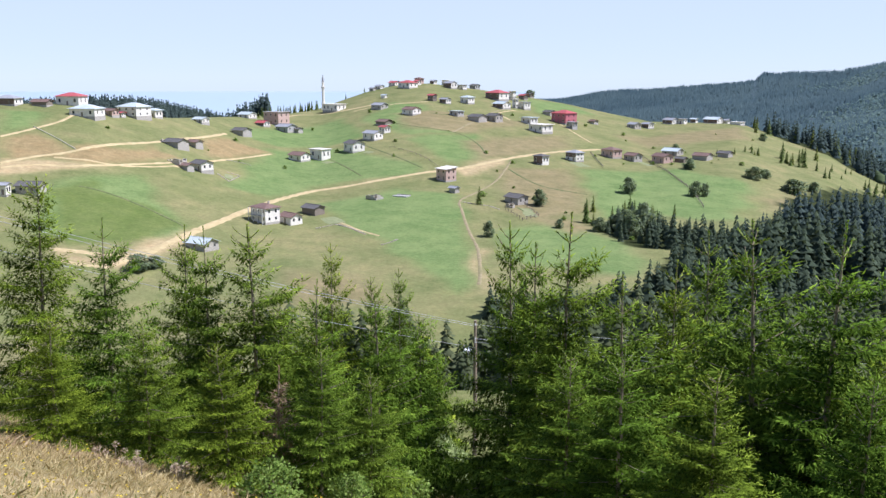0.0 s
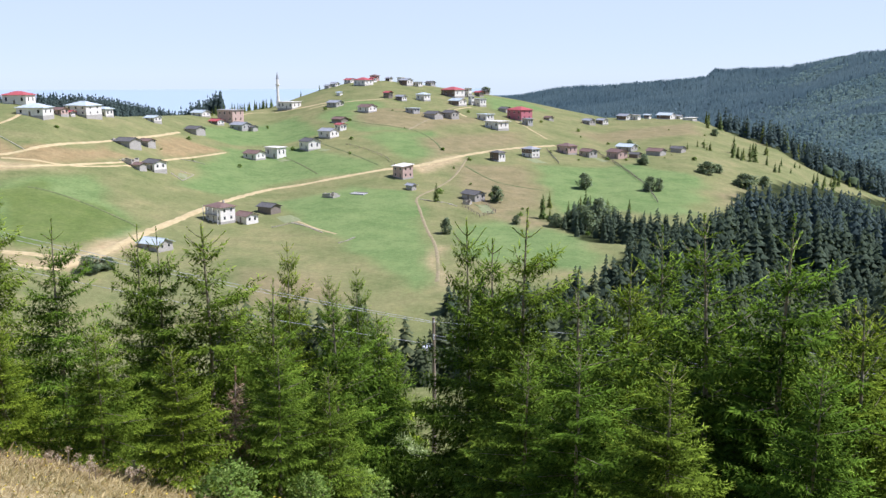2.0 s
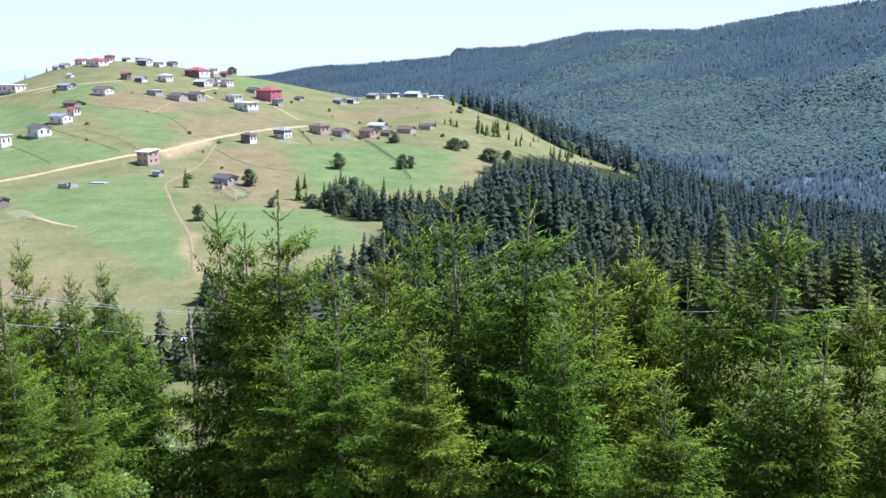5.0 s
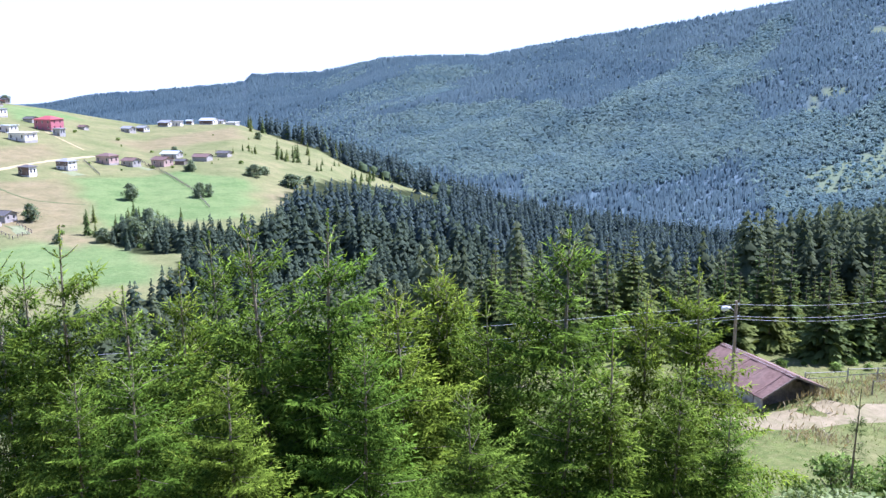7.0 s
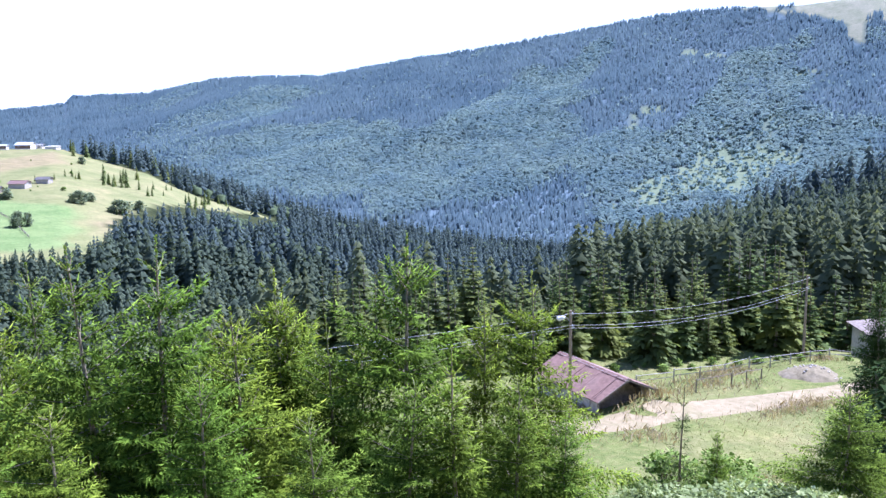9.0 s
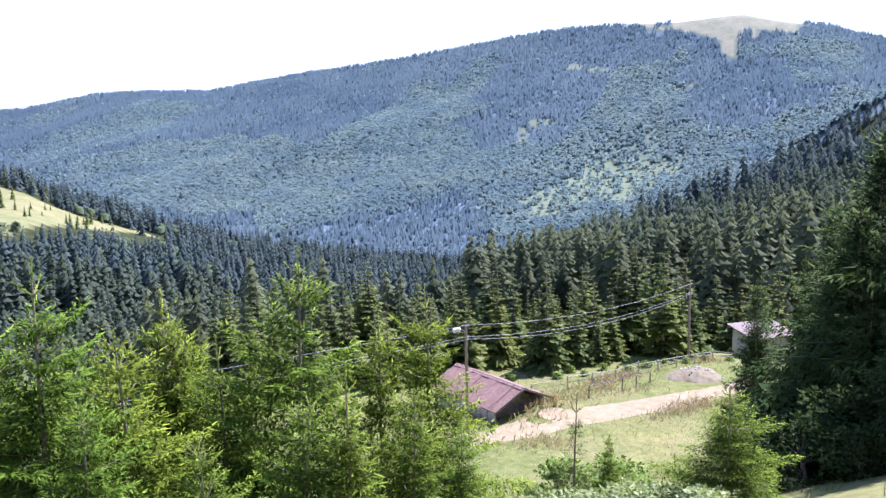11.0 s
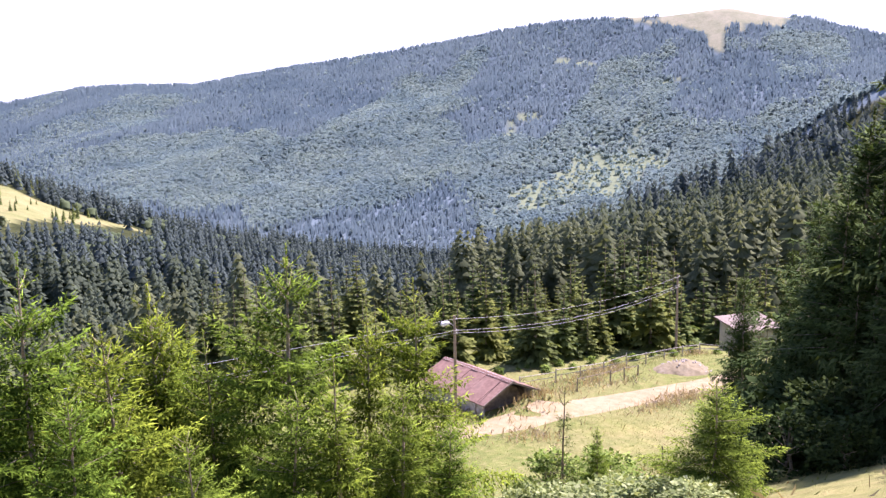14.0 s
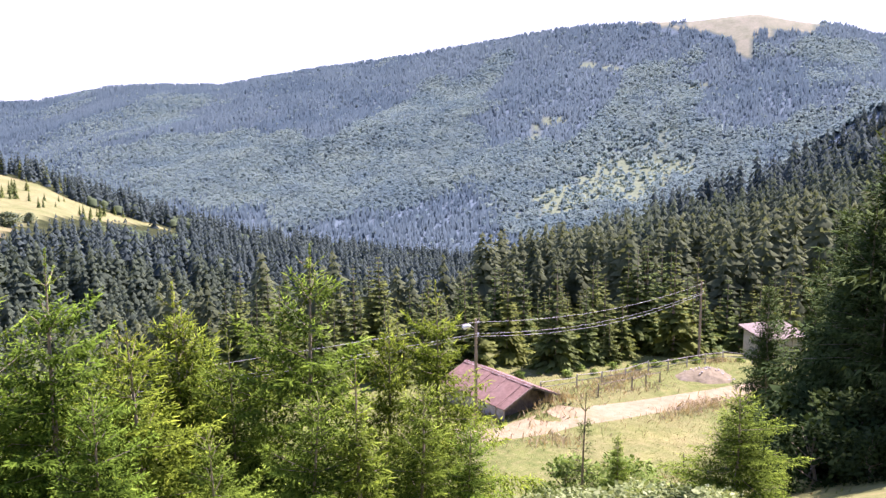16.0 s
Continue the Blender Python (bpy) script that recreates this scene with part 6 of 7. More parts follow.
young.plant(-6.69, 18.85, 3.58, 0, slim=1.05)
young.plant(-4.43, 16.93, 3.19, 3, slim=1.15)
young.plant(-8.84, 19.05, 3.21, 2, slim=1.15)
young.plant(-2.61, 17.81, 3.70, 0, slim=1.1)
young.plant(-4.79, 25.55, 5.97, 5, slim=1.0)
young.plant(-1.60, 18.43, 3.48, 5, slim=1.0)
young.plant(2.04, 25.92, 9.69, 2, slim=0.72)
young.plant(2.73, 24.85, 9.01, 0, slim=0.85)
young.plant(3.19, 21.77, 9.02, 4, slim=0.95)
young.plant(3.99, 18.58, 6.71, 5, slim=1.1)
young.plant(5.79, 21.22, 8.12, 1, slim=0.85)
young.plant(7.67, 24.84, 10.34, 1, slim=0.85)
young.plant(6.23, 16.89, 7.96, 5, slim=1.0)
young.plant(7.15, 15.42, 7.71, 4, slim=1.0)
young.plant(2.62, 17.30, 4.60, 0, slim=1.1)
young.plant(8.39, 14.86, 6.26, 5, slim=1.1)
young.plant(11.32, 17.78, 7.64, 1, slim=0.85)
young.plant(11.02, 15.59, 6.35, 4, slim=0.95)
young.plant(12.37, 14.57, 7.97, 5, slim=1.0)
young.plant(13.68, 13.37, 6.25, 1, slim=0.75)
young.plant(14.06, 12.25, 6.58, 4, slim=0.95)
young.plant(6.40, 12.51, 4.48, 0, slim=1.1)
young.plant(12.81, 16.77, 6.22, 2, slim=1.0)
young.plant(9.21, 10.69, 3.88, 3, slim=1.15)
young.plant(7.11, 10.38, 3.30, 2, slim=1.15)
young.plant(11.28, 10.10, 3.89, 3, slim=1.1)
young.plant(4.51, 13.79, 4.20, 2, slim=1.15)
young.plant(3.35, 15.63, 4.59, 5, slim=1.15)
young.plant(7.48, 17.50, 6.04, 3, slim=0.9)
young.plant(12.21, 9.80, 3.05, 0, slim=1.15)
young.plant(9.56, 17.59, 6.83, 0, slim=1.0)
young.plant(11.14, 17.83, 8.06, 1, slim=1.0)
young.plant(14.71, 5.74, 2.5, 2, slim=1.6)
# lower growth closes the gaps behind them
thicket.plant(-11.84, 31.49, 2.97, slim=1.0)
thicket.plant(-10.41, 33.22, 3.73, slim=1.0)
thicket.plant(-8.64, 34.15, 4.42, slim=1.0)
thicket.plant(-6.76, 34.76, 5.47, slim=1.0)
thicket.plant(-4.42, 32.28, 5.43, slim=1.0)
thicket.plant(-2.88, 35.79, 6.79, slim=1.0)
thicket.plant(-0.95, 41.0, 8.7, slim=0.8)
thicket.plant(4.4, 31.0, 8.2, slim=1.0)
thicket.plant(6.4, 30.4, 7.6, slim=1.0)
thicket.plant(8.2, 30.2, 8.3, slim=1.0)
thicket.plant(9.7, 29.6, 8.1, slim=1.0)
thicket.plant(11.6, 29.2, 8.9, slim=1.0)
thicket.plant(14.2, 30.0, 9.6, slim=1.0)
thicket.plant(14.55, 28.06, 9.70, slim=1.0)
young.plant(-0.25, 40.0, 7.0, 2, slim=0.95)
sapling.plant(22.36, 13.72, 4.0)
young.plant(21.15, 11.85, 2.44, None, slim=0.8)
# the first three stand out of view, added for the shade they cast
tall_fir.plant(26.19, 2.99, 9.49, None, slim=1.5)
tall_fir.plant(25.34, 1.31, 8.80, None, slim=1.1)
tall_fir.plant(22.38, -0.60, 6.65, None, slim=1.1)
tall_fir.plant(27.47, 6.92, 9.81, None, slim=1.25)
tall_fir.plant(28.71, 6.02, 11.02, None, slim=1.6)
tall_fir.plant(27.04, 4.12, 10.69, None, slim=1.6)
tall_fir.plant(26.30, 7.40, 6.03, None, slim=0.7)
tall_fir.plant(20.92, 4.22, 4.82, None, slim=1.3)
tall_fir.plant(25.43, 6.80, 7.59, None, slim=1.2)
tall_fir.plant(24.69, 5.66, 7.44, None, slim=1.0)
tall_fir.plant(30.03, 8.87, 7.33, None, slim=0.8)
tall_fir.plant(23.60, 5.91, 4.81, None, slim=1.0)
tall_fir.plant(41.60, 15.60, 9.3, slim=0.95)
tall_fir.plant(42.60, 16.05, 9.0, slim=0.75)
tall_fir.plant(34.50, 11.10, 8.52, slim=0.55)
grown.plant(31.48, 10.87, 5.43, slim=0.9)
tall_fir.plant(32.00, 9.29, 9.56, slim=0.9)
tall_fir.plant(29.43, 7.31, 10.85, slim=1.1)
dead.plant(-3.56, 18.16, 3.07, None, slim=1.1)
wispy.plant(9.82, 10.16, 4.30, slim=1.0)
# the dark stand goes on beside the meadow, mostly unseen: added to cast shade
for x, y, tall in ((26.0, 3.2, 14), (23.5, 1.0, 13), (30.0, 5.0, 13), (21.0, -1.5, 13), (24.6, -1.4, 15), (28.0, 1.2, 16), (21.4, 1.6, 11), (24.4, 3.4, 14)):
    tall_fir.plant(x, y, tall)
# edge of the forest behind the terrace
edge = np.random.default_rng(3)
for k in range(96):
    a = 30 + 44 * (k + edge.random()) / 96
    r = float(table(a, (30, 72), (44, 74), (51, 80), (58, 83.5), (62, 88), (66, 93), (74, 96))) + 24 * edge.random() ** 1.5
    r += 13 if 66.5 < a < 72.5 else 0  # the hut stands clear of the trees
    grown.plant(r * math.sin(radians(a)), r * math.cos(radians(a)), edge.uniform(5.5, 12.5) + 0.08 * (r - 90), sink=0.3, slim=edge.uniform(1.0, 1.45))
leafy_tree.plant(73.5, 318.0, 10.5, slim=0.85)
leafy_tree.plant(68.0, 322.0, 7.5, slim=0.9)
leafy_tree.plant(15.9, 301.7, 5.0, None, slim=0.74)
leafy_tree.plant(83.9, 394.8, 6.7, None, slim=1.08)
leafy_tree.plant(113.5, 393.4, 6.4, None, slim=1.01)
leafy_tree.plant(118.1, 394.6, 5.2, None, slim=0.80)
leafy_tree.plant(39.4, 355.6, 6.3, None, slim=0.89)
leafy_tree.plant(130.5, 465.6, 5.2, None, slim=1.36)
leafy_tree.plant(140.8, 535.2, 3.8, None, slim=1.31)
leafy_tree.plant(159.8, 450.1, 6.1, None, slim=1.59)
leafy_tree.plant(169.2, 460.1, 4.3, None, slim=1.28)
leafy_tree.plant(173.9, 433.5, 5.9, None, slim=1.86)
leafy_tree.plant(188.9, 445.8, 4.7, None, slim=1.38)
leafy_tree.plant(70.1, 718.7, 5.6, None, slim=1.44)
leafy_tree.plant(218.2, 603.5, 4.4, None, slim=1.15)
leafy_tree.plant(43.1, 321.5, 3.2, None, slim=1.03)
leafy_tree.plant(-86.4, 244.0, 4.3, None, slim=1.69)
leafy_tree.plant(-82.6, 247.1, 3.1, None, slim=1.44)
leafy_tree.plant(57.5, 319.5, 4.8, None, slim=1.15)
leafy_tree.plant(67.2, 311.2, 7.8, None, slim=1.06)
leafy_tree.plant(62.9, 320.6, 5.4, None, slim=0.88)
hill_fir.plant(14.6, 352.3, 6.8)
hill_fir.plant(54.8, 332.9, 8.7)
hill_fir.plant(65.3, 335.7, 6.1)
hill_fir.plant(56.9, 329.0, 5.1)
hill_fir.plant(-60.6, 689.0, 4.0)
hill_fir.plant(-74.3, 682.7, 4.0)
hill_fir.plant(-92.9, 653.8, 6.8)
hill_fir.plant(-98.0, 646.1, 5.9)
hill_fir.plant(-106.3, 638.8, 5.0)
hill_fir.plant(-109.4, 628.5, 4.9)
hill_fir.plant(-114.2, 587.4, 5.4)
hill_fir.plant(-116.3, 573.7, 4.0)
hill_fir.plant(-112.5, 619.1, 4.0)
hill_fir.plant(-88.8, 660.1, 5.1)
hill_fir.plant(-102.4, 647.6, 5.1)
hill_fir.plant(-117.5, 566.8, 4.0)
hill_fir.plant(-118.3, 583.9, 4.7)
hill_fir.plant(-119.3, 585.3, 5.5)
hill_fir.plant(-114.3, 588.2, 5.8)
hill_fir.plant(-115.3, 578.2, 5.2)
hill_fir.plant(-110.6, 589.3, 4.3)
hill_fir.plant(-115.2, 596.5, 4.0)
hill_fir.plant(-113.2, 620.3, 5.3)
hill_fir.plant(-112.8, 609.1, 5.9)
hill_fir.plant(-110.4, 617.0, 5.9)
hill_fir.plant(-109.1, 618.9, 5.2)
hill_fir.plant(-108.8, 619.4, 4.0)
hill_fir.plant(-107.5, 641.2, 4.8)
hill_fir.plant(-107.8, 628.3, 5.7)
hill_fir.plant(-103.4, 645.7, 6.3)
hill_fir.plant(-106.0, 638.8, 5.9)
hill_fir.plant(-99.7, 645.0, 5.0)
hill_fir.plant(-102.7, 647.6, 4.0)
hill_fir.plant(-98.2, 652.6, 5.3)
hill_fir.plant(-97.9, 653.1, 6.2)
hill_fir.plant(-96.6, 655.9, 6.3)
hill_fir.plant(-94.1, 667.7, 5.8)
hill_fir.plant(240.8, 680.8, 8.7, label="dark fir at the rim of the pasture")
hill_fir.plant(235.5, 671.3, 8.6, label="dark fir at the rim of the pasture")
hill_fir.plant(226.7, 642.1, 7.6, label="dark fir at the rim of the pasture")
hill_fir.plant(234.9, 668.5, 7.5, label="dark fir at the rim of the pasture")
hill_fir.plant(239.5, 651.3, 10.8, label="dark fir at the rim of the pasture")
hill_fir.plant(187.5, 530.7, 3.3, label="dark fir at the rim of the pasture")
hill_fir.plant(187.6, 536.2, 5.0, label="dark fir at the rim of the pasture")
hill_fir.plant(189.8, 531.9, 3.6, label="dark fir at the rim of the pasture")
hill_fir.plant(190.3, 532.1, 4.8, label="dark fir at the rim of the pasture")
hill_fir.plant(189.9, 532.6, 3.8, label="dark fir at the rim of the pasture")
hill_fir.plant(221.3, 544.0, 6.3, label="dark fir at the rim of the pasture")
hill_fir.plant(205.6, 521.2, 5.3, label="dark fir at the rim of the pasture")
hill_fir.plant(200.8, 522.7, 6.6, label="dark fir at the rim of the pasture")
hill_fir.plant(218.6, 540.9, 7.3, label="dark fir at the rim of the pasture")
hill_fir.plant(239.9, 566.4, 8.1, label="dark fir at the rim of the pasture")
hill_fir.plant(205.5, 526.4, 6.7, label="dark fir at the rim of the pasture")
hill_fir.plant(208.2, 525.0, 6.9, label="dark fir at the rim of the pasture")
hill_fir.plant(211.1, 521.4, 5.6, label="dark fir at the rim of the pasture")
hill_fir.plant(208.2, 541.0, 9.8, label="dark fir at the rim of the pasture")
hill_fir.plant(225.9, 554.2, 7.4, label="dark fir at the rim of the pasture")
hill_fir.plant(207.8, 533.5, 5.4, label="dark fir at the rim of the pasture")
hill_fir.plant(215.2, 524.1, 10.7, label="dark fir at the rim of the pasture")
hill_fir.plant(235.1, 517.5, 3.0, label="dark fir at the rim of the pasture")
hill_fir.plant(216.8, 498.3, 5.5, label="dark fir at the rim of the pasture")
hill_fir.plant(221.5, 502.9, 5.0, label="dark fir at the rim of the pasture")
hill_fir.plant(251.8, 549.4, 3.8, label="dark fir at the rim of the pasture")
hill_fir.plant(235.5, 532.6, 4.4, label="dark fir at the rim of the pasture")
hill_fir.plant(259.3, 558.2, 3.2, label="dark fir at the rim of the pasture")
hill_fir.plant(221.1, 520.1, 5.7, label="dark fir at the rim of the pasture")
hill_fir.plant(265.8, 528.5, 5.7, label="dark fir at the rim of the pasture")
hill_fir.plant(326.1, 596.3, 7.0, label="dark fir at the rim of the pasture")
hill_fir.plant(246.0, 510.4, 5.7, label="dark fir at the rim of the pasture")
hill_fir.plant(299.3, 570.1, 6.0, label="dark fir at the rim of the pasture")
hill_fir.plant(278.1, 543.3, 9.4, label="dark fir at the rim of the pasture")
hill_fir.plant(243.3, 500.3, 7.8, label="dark fir at the rim of the pasture")
hill_fir.plant(256.8, 507.6, 6.9, label="dark fir at the rim of the pasture")
hill_fir.plant(253.8, 513.2, 5.3, label="dark fir at the rim of the pasture")
hill_fir.plant(271.7, 535.9, 8.8, label="dark fir at the rim of the pasture")
hill_fir.plant(306.7, 572.3, 6.0, label="dark fir at the rim of the pasture")
hill_fir.plant(257.7, 520.1, 6.0, label="dark fir at the rim of the pasture")
hill_fir.plant(245.8, 497.9, 5.5, label="dark fir at the rim of the pasture")
hill_fir.plant(161.8, 521.0, 3.3, label="dark fir at the rim of the pasture")
hill_fir.plant(183.1, 535.0, 4.1, label="dark fir at the rim of the pasture")
hill_fir.plant(171.9, 520.0, 3.7, label="dark fir at the rim of the pasture")
hill_fir.plant(176.3, 440.5, 3.0, label="dark fir at the rim of the pasture")
hill_fir.plant(173.7, 425.5, 4.0, label="dark fir at the rim of the pasture")
hill_fir.plant(169.8, 428.3, 3.8, label="dark fir at the rim of the pasture")
hill_fir.plant(171.8, 426.2, 3.3, label="dark fir at the rim of the pasture")
hill_fir.plant(173.1, 429.0, 3.0, label="dark fir at the rim of the pasture")
hill_fir.plant(75.4, 348.0, 4.0, label="dark fir at the rim of the pasture")
hill_fir.plant(76.4, 347.8, 6.4, label="dark fir at the rim of the pasture")
hill_fir.plant(57.9, 350.4, 4.2, label="dark fir at the rim of the pasture")
hill_fir.plant(77.1, 350.8, 3.9, label="dark fir at the rim of the pasture")
hill_fir.plant(60.7, 352.5, 6.0, label="dark fir at the rim of the pasture")
hill_fir.plant(71.9, 348.8, 4.6, label="dark fir at the rim of the pasture")
hill_fir.plant(57.0, 350.3, 3.7, label="dark fir at the rim of the pasture")
hill_fir.plant(76.4, 356.5, 7.2, label="dark fir at the rim of the pasture")
hill_fir.plant(72.8, 349.3, 5.9, label="dark fir at the rim of the pasture")
hill_fir.plant(92.5, 348.0, 5.1, label="dark fir at the rim of the pasture")
hill_fir.plant(83.1, 346.5, 5.3, label="dark fir at the rim of the pasture")
hill_fir.plant(85.9, 348.5, 3.3, label="dark fir at the rim of the pasture")
hill_fir.plant(79.2, 350.3, 4.6, label="dark fir at the rim of the pasture")
hill_fir.plant(91.4, 344.7, 3.6, label="dark fir at the rim of the pasture")
hill_fir.plant(83.8, 347.3, 4.7, label="dark fir at the rim of the pasture")
hill_fir.plant(78.4, 348.6, 5.5, label="dark fir at the rim of the pasture")
hill_fir.plant(275.8, 621.2, 9.3, label="dark fir at the rim of the pasture")
hill_fir.plant(301.1, 618.8, 7.7, label="dark fir at the rim of the pasture")
hill_fir.plant(276.1, 617.7, 12.3, label="dark fir at the rim of the pasture")
hill_fir.plant(301.1, 627.8, 8.2, label="dark fir at the rim of the pasture")
hill_fir.plant(301.7, 644.8, 10.4, label="dark fir at the rim of the pasture")
hill_fir.plant(281.2, 610.5, 9.1, label="dark fir at the rim of the pasture")
hill_fir.plant(329.4, 636.3, 11.4, label="dark fir at the rim of the pasture")
hill_fir.plant(262.8, 629.2, 12.0, label="dark fir at the rim of the pasture")
hill_fir.plant(254.9, 640.1, 11.1, label="dark fir at the rim of the pasture")

# low shrubs along the field margins, by the houses and at the foot of the forest
shrub = Kind("bush", "small dark green shrub in the pasture", "bush", "shrubs on the village hill", BUSH, [broadleaf_shape(90 + k, 2.0, 2.6, 16, 22, 0.05, 0.3) for k in range(2)])
spot = np.random.default_rng(31)
for x, y in MARGIN_SPOTS:
    shrub.plant(x + spot.normal() * 1.5, y + spot.normal() * 2.5, spot.uniform(0.6, 1.7), slim=spot.uniform(0.9, 1.6), sink=0.05)
foot = Kind("bush", "pale leafy shrub at the foot of the firs", "bush", "shrubs at the forest edge", BUSH, [broadleaf_shape(95 + k, 1.5, 2.2, 24, 30, 0.05, 0.16) for k in range(2)])
for k in range(18):
    a = 50 + 18 * (k + spot.random()) / 18
    r = float(table(a, (44, 74), (51, 80), (58, 83.5), (62, 88), (66, 93), (74, 96))) - spot.uniform(1.0, 3.5)
    foot.plant(r * math.sin(radians(a)), r * math.cos(radians(a)), spot.uniform(0.25, 0.6), slim=spot.uniform(0.8, 1.5), sink=0.05)

# ---- bushes, grass, weeds ----
pale = Kind("bush", "pale silvery green leafy shrub on the slope", "bush", "bushes on the slope", SILVER_LEAF, [broadleaf_shape(19 + k, 1.4, 2.2, 60, 90, 0.05, 0.06) for k in range(2)])
# bush leaves reuse the dark needle colours to paint in the firs' shade
dusky = Kind("bush", "dark green leafy bush in the shade of the firs", "bush", "bushes on the slope", NEEDLES_SHADED, [broadleaf_shape(12 + k, 2.0, 2.4, 60, 60, 0.06, 0.075) for k in range(2)])
bush.plant(-1.69, 19.93, 1.3, None, slim=1.0, sink=0.05)
bush.plant(-1.91, 16.89, 0.8, None, slim=1.0, sink=0.05)
pale.plant(0.05, 37.4, 2.1, None, slim=0.9, sink=0.05)
bush.plant(-3.3, 15.6, 0.75, None, slim=1.1, sink=0.05)
bush.plant(-0.90, 18.98, 1.0, None, slim=1.0, sink=0.05)
bush.plant(8.73, 12.30, 1.0, None, slim=1.3, sink=0.05)
bush.plant(8.72, 11.09, 0.9, None, slim=1.3, sink=0.05)
bush.plant(22.95, 14.65, 1.7, None, slim=1.2, sink=0.05)
bush.plant(23.01, 12.63, 1.5, None, slim=1.3, sink=0.05)
pale.plant(15.75, 9.20, 0.8, None, slim=1.6, sink=0.05)
pale.plant(15.29, 8.00, 0.8, None, slim=1.6, sink=0.05)
pale.plant(13.85, 6.43, 0.7, None, slim=1.7, sink=0.05)
pale.plant(16.12, 10.47, 0.9, None, slim=1.4, sink=0.05)
pale.plant(13.18, 5.50, 0.6, None, slim=1.7, sink=0.05)
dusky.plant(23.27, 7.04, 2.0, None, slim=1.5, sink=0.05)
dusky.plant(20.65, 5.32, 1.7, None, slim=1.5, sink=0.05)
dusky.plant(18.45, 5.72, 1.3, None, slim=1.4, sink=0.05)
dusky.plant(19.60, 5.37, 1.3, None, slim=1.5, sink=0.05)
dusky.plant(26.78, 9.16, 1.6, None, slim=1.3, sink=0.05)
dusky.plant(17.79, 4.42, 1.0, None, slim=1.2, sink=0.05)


def blades(name, label, count, a0, a1, r0, r1, lo, hi, material, seed, where=None, width=0.035, category="grass", lean=0.5):
    """Very many thin bent blades standing on the ground."""
    rnd = np.random.default_rng(seed)
    x, y = scatter(rnd, count, a0, a1, r0, r1)
    if where is not None:
        keep = where(x, y) > rnd.random(count)
        x, y = x[keep], y[keep]
    n = len(x)
    base = np.stack([x, y, height(x, y) - 0.03], 1)
    way = np.stack([rnd.normal(size=n) * lean, rnd.normal(size=n) * lean, np.ones(n)], 1) * rnd.uniform(lo, hi, n)[:, None]
    side = np.cross(way, rnd.normal(size=(n, 3)))
    side /= np.linalg.norm(side, axis=1)[:, None]
    w = width * rnd.uniform(0.6, 1.3, n)[:, None]
    verts = np.stack([base - side * w, base + side * w, base + way * 0.6 + side * w * 0.7, base + way + rnd.normal(size=(n, 3)) * 0.15 * way[:, 2:]], 1).reshape(-1, 3)
    return tagged(new(name, mesh(name, verts, np.arange(4 * n).reshape(-1, 4), material)), label, category, kind="stuff")


def beside(lines, reach):
    """Likelihood that falls off from lines on the plan."""
    def share(x, y):
        near = np.full(x.shape, 1e9)
        for ax, ay, bx, by in lines:
            u = np.clip(((x - ax) * (bx - ax) + (y - ay) * (by - ay)) / ((bx - ax) ** 2 + (by - ay) ** 2), 0, 1)
            near = np.minimum(near, np.hypot(x - ax - u * (bx - ax), y - ay - u * (by - ay)))
        return np.exp(-(near / reach) ** 2) * np.clip(0.25 + 1.1 * wobble(x, y, 2.6), 0.04, 1)
    return share


def on_road(x, y):
    return np.exp(-((y - (44.5 - 0.37 * (x - 40))) / 2.6) ** 2) * (x > 35)


blades("dry_grass", "tall dry straw-coloured grass on the bank", 90000, -34, 2, 9, 32, 0.04, 0.16, BANK_STRAW, 1, lambda x, y: 0.55 + 0.6 * wobble(x, y, 2.5), 0.004, lean=0.8)
blades("green_grass", "rough green grass on the bank", 20000, -34, 6, 9, 34, 0.05, 0.17, GRASS, 2, lambda x, y: 0.35 - 0.6 * wobble(x, y, 2.5), 0.008)
blades("meadow_grass", "short sunlit meadow grass on the terrace", 60000, 44, 84, 12, 92, 0.05, 0.14, GRASS, 3, lambda x, y: (1 - on_road(x, y)) * (0.7 + 0.5 * wobble(x, y, 4)) * smooth(np.hypot(x, y), 14, 24), 0.02)
blades("meadow_straw", "dry stalks in the terrace meadow", 14000, 44, 84, 12, 92, 0.1, 0.25, STRAW, 4, lambda x, y: (1 - on_road(x, y)) * (0.4 - 0.9 * wobble(x, y, 5)), 0.025)
WEED_LINES = [(50.6, 37.4, 57.0, 36.6), (57.5, 38.5, 66.0, 38.0), (59.5, 41.6, 72.6, 38.6), (72.6, 38.6, 83.6, 36.2), (50.0, 38.0, 52.5, 46.0), (40.0, 37.5, 50.0, 33.0), (62.0, 30.5, 76.0, 26.5), (60.5, 36.0, 70.5, 35.5), (54.9, 31.5, 67.0, 29.8), (47.5, 36.0, 49.5, 32.6)]
blades("tall_weeds", "dry brown dock and thistle stalks along fence and road", 90000, 40, 75, 48, 92, 0.2, 0.62, DOCK, 5, beside(WEED_LINES, 0.9), 0.011, "weeds")
blades("pale_weeds", "pale bleached grass tufts along fence and road", 40000, 40, 75, 48, 92, 0.25, 0.6, STRAW, 6, beside(WEED_LINES, 1.3), 0.016, "weeds")
blades("gable_weeds", "dense withered weeds against the barn gable", 15000, 50, 60, 60, 70, 0.3, 0.75, STRAW, 15, beside([(52.0, 38.0, 56.6, 36.9)], 0.55), 0.014, "weeds", 0.25)
blades("bank_weeds", "withered brown fern and dock on the bank", 70000, -34, -4, 11, 28, 0.03, 0.11, BANK_STRAW, 7, lambda x, y: 0.35 + 0.9 * wobble(x + 7, y, 1.6), 0.009, "weeds", 1.6)
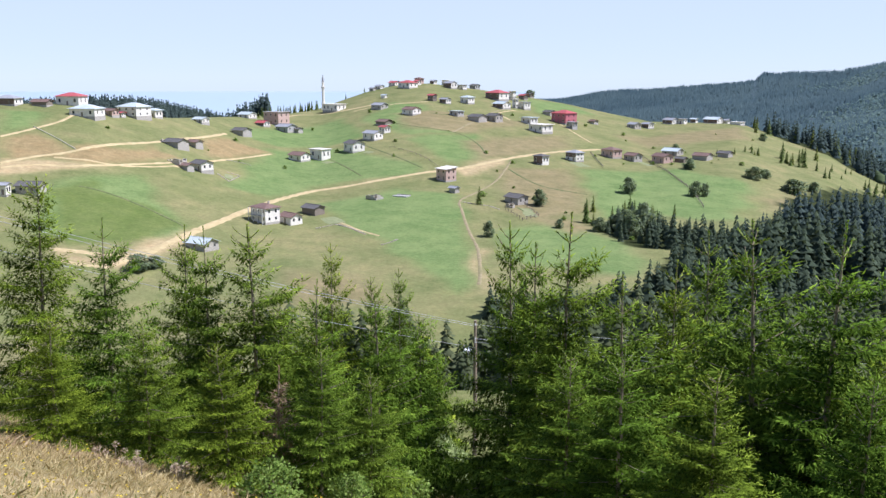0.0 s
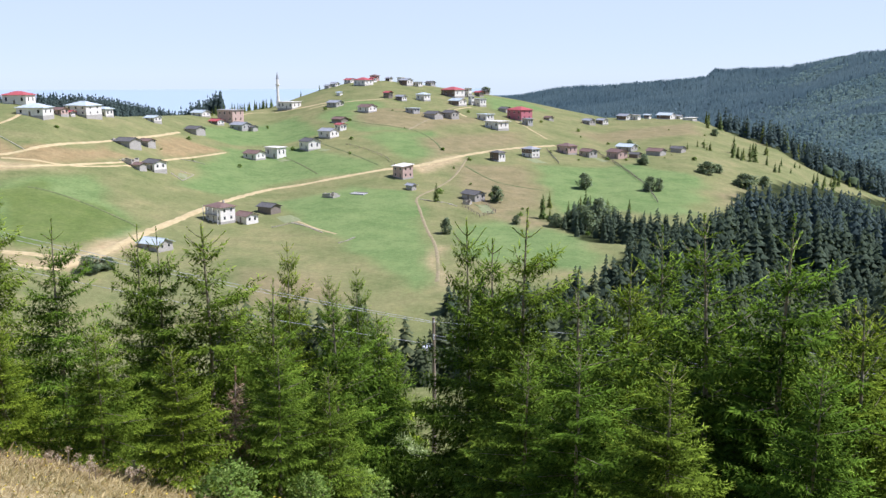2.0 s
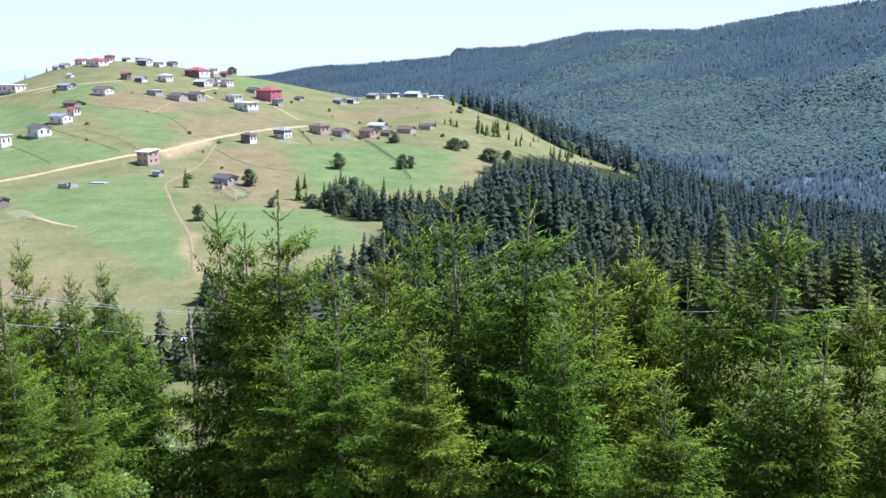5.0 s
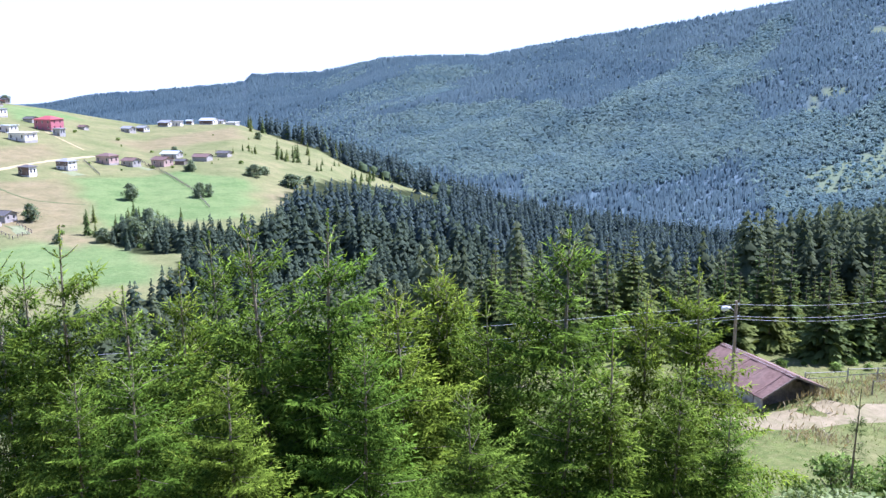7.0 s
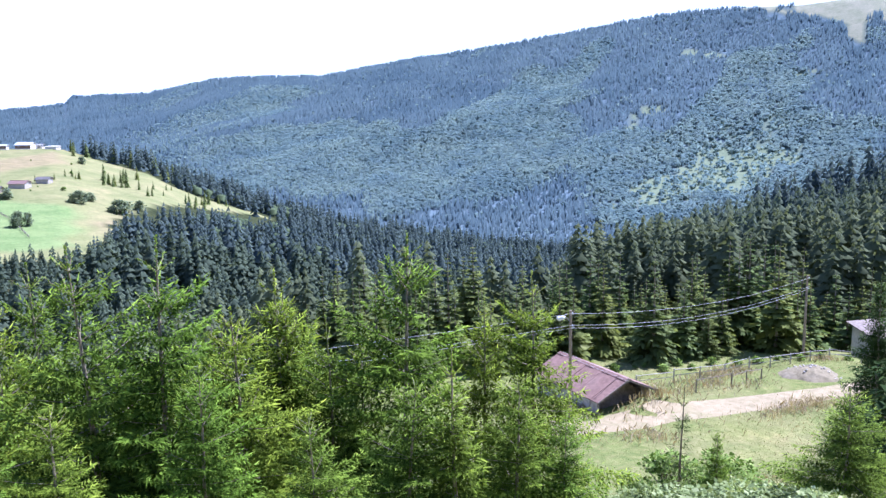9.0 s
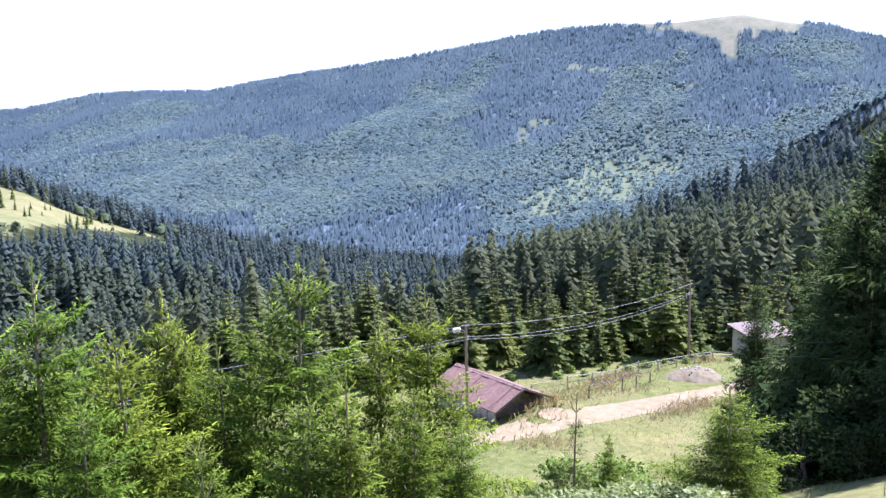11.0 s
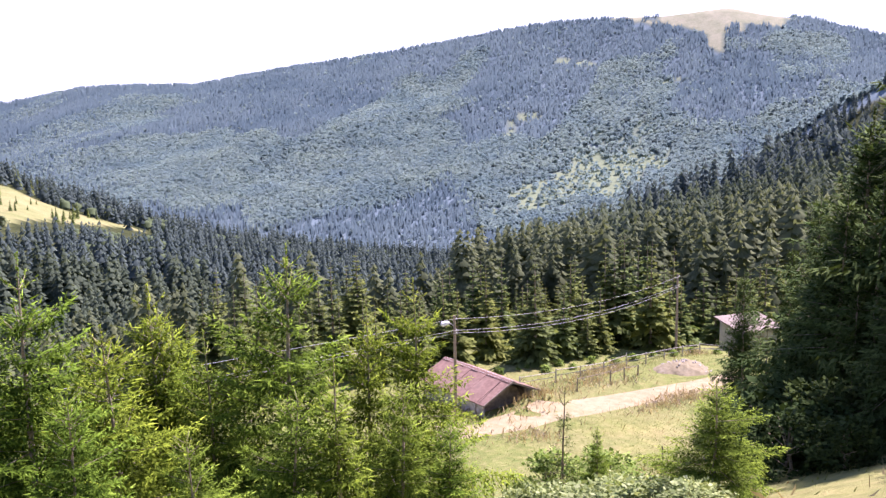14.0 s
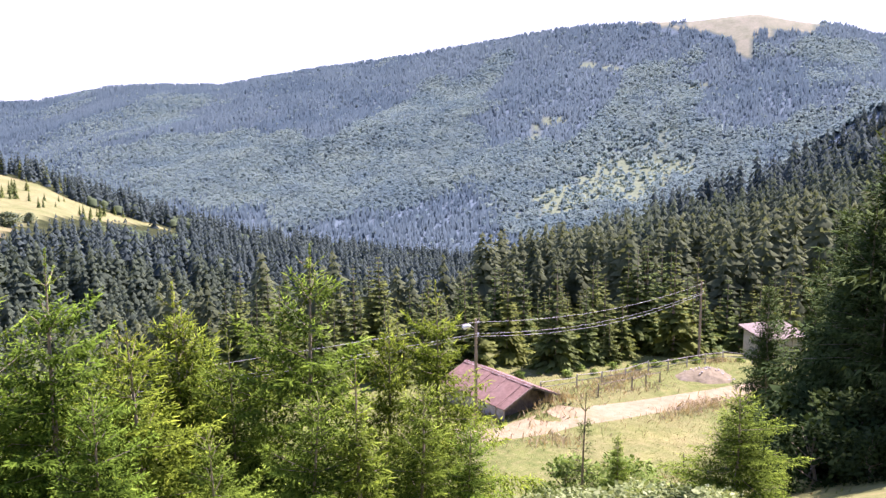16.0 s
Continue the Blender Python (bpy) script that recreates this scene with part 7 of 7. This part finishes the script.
blades("dead_bracken", "heaped brown dead bracken and cut brush on the bank", 26000, -34, -14, 14, 26, 0.05, 0.17, BRACKEN, 16, lambda x, y: np.exp(-((x + 8.9) / 2.2) ** 2 - ((y - 18.3) / 2.0) ** 2) * (0.7 + 0.5 * wobble(x, y, 0.8)), 0.009, "bracken", 1.3)
blades("flower_stalks", "thin yellowish flower stalks on the bank", 700, -34, -8, 10, 24, 0.14, 0.28, STRAW, 8, None, 0.003, "flowers")


def umbels(places):
    """Withered cream-brown flower heads on bent stalks, in tight clumps."""
    rnd = np.random.default_rng(44)
    for x, y in places:
        ob = new("withered_plant")
        ob.matrix_basis = pose(x, y, float(height(x, y)))
        m = int(rnd.integers(3, 6))
        for k in range(m):
            dx, dy, tall = rnd.normal() * 0.14, rnd.normal() * 0.14, rnd.uniform(0.18, 0.42)
            part("stalk", stem([(dx * 0.4, dy * 0.4, -0.05), (dx * 0.8, dy * 0.8, tall * 0.6), (dx, dy, tall)], [0.006, 0.005, 0.004], 4), DRY_WOOD, ob)
            n = 46
            d = rnd.normal(size=(n, 3))
            d /= np.linalg.norm(d, axis=1)[:, None]
            v, f = kites(np.array([dx, dy, tall]) + d * (0.05, 0.05, 0.03) * rnd.uniform(0.5, 1.1, (n, 1)), (d + rnd.normal(size=(n, 3)) * 0.5) * 0.028, np.full(n, 0.012), np.zeros(n), rnd)
            new("flower_head", mesh("flower_head", v, f, UMBEL)).parent = ob
        tagged(ob, "withered plant with cream-brown dried flower heads", "withered plant", "withered plants on the bank")


def flower_heads(count):
    """Small yellow heads on the tips of thin stalks on the bank."""
    rnd = np.random.default_rng(12)
    x, y = scatter(rnd, count, -34, -8, 10, 22)
    c = np.stack([x, y, height(x, y) + rnd.uniform(0.14, 0.3, count)], 1)
    t = 6.283 * np.arange(5) / 5
    ring = np.stack([np.cos(t), np.sin(t), 0 * t], 1)[None] * rnd.uniform(0.012, 0.024, count)[:, None, None] + rnd.normal(size=(count, 5, 3)) * 0.004
    verts = np.concatenate([c[:, None] + ring, c[:, None] - (0, 0, 0.015)], 1).reshape(-1, 3)
    faces = (np.array([(k, (k + 1) % 5, 5) for k in range(5)])[None] + 6 * np.arange(count)[:, None, None]).reshape(-1, 3)
    return tagged(new("flower_head", mesh("flower_head", verts, faces, YELLOW)), "small yellow flower heads among the bank grass", "flowers", kind="stuff")


flower_heads(420)
umbels([(-11.9, 25.2), (-6.5, 16.3), (-5.3, 16.6), (-5.2, 16.0), (-5.7, 15.5), (-4.7, 17.0), (-3.9, 17.3), (-5.6, 17.2), (-6.0, 15.9), (-4.2, 16.8), (-7.1, 17.2), (-4.5, 16.4)])
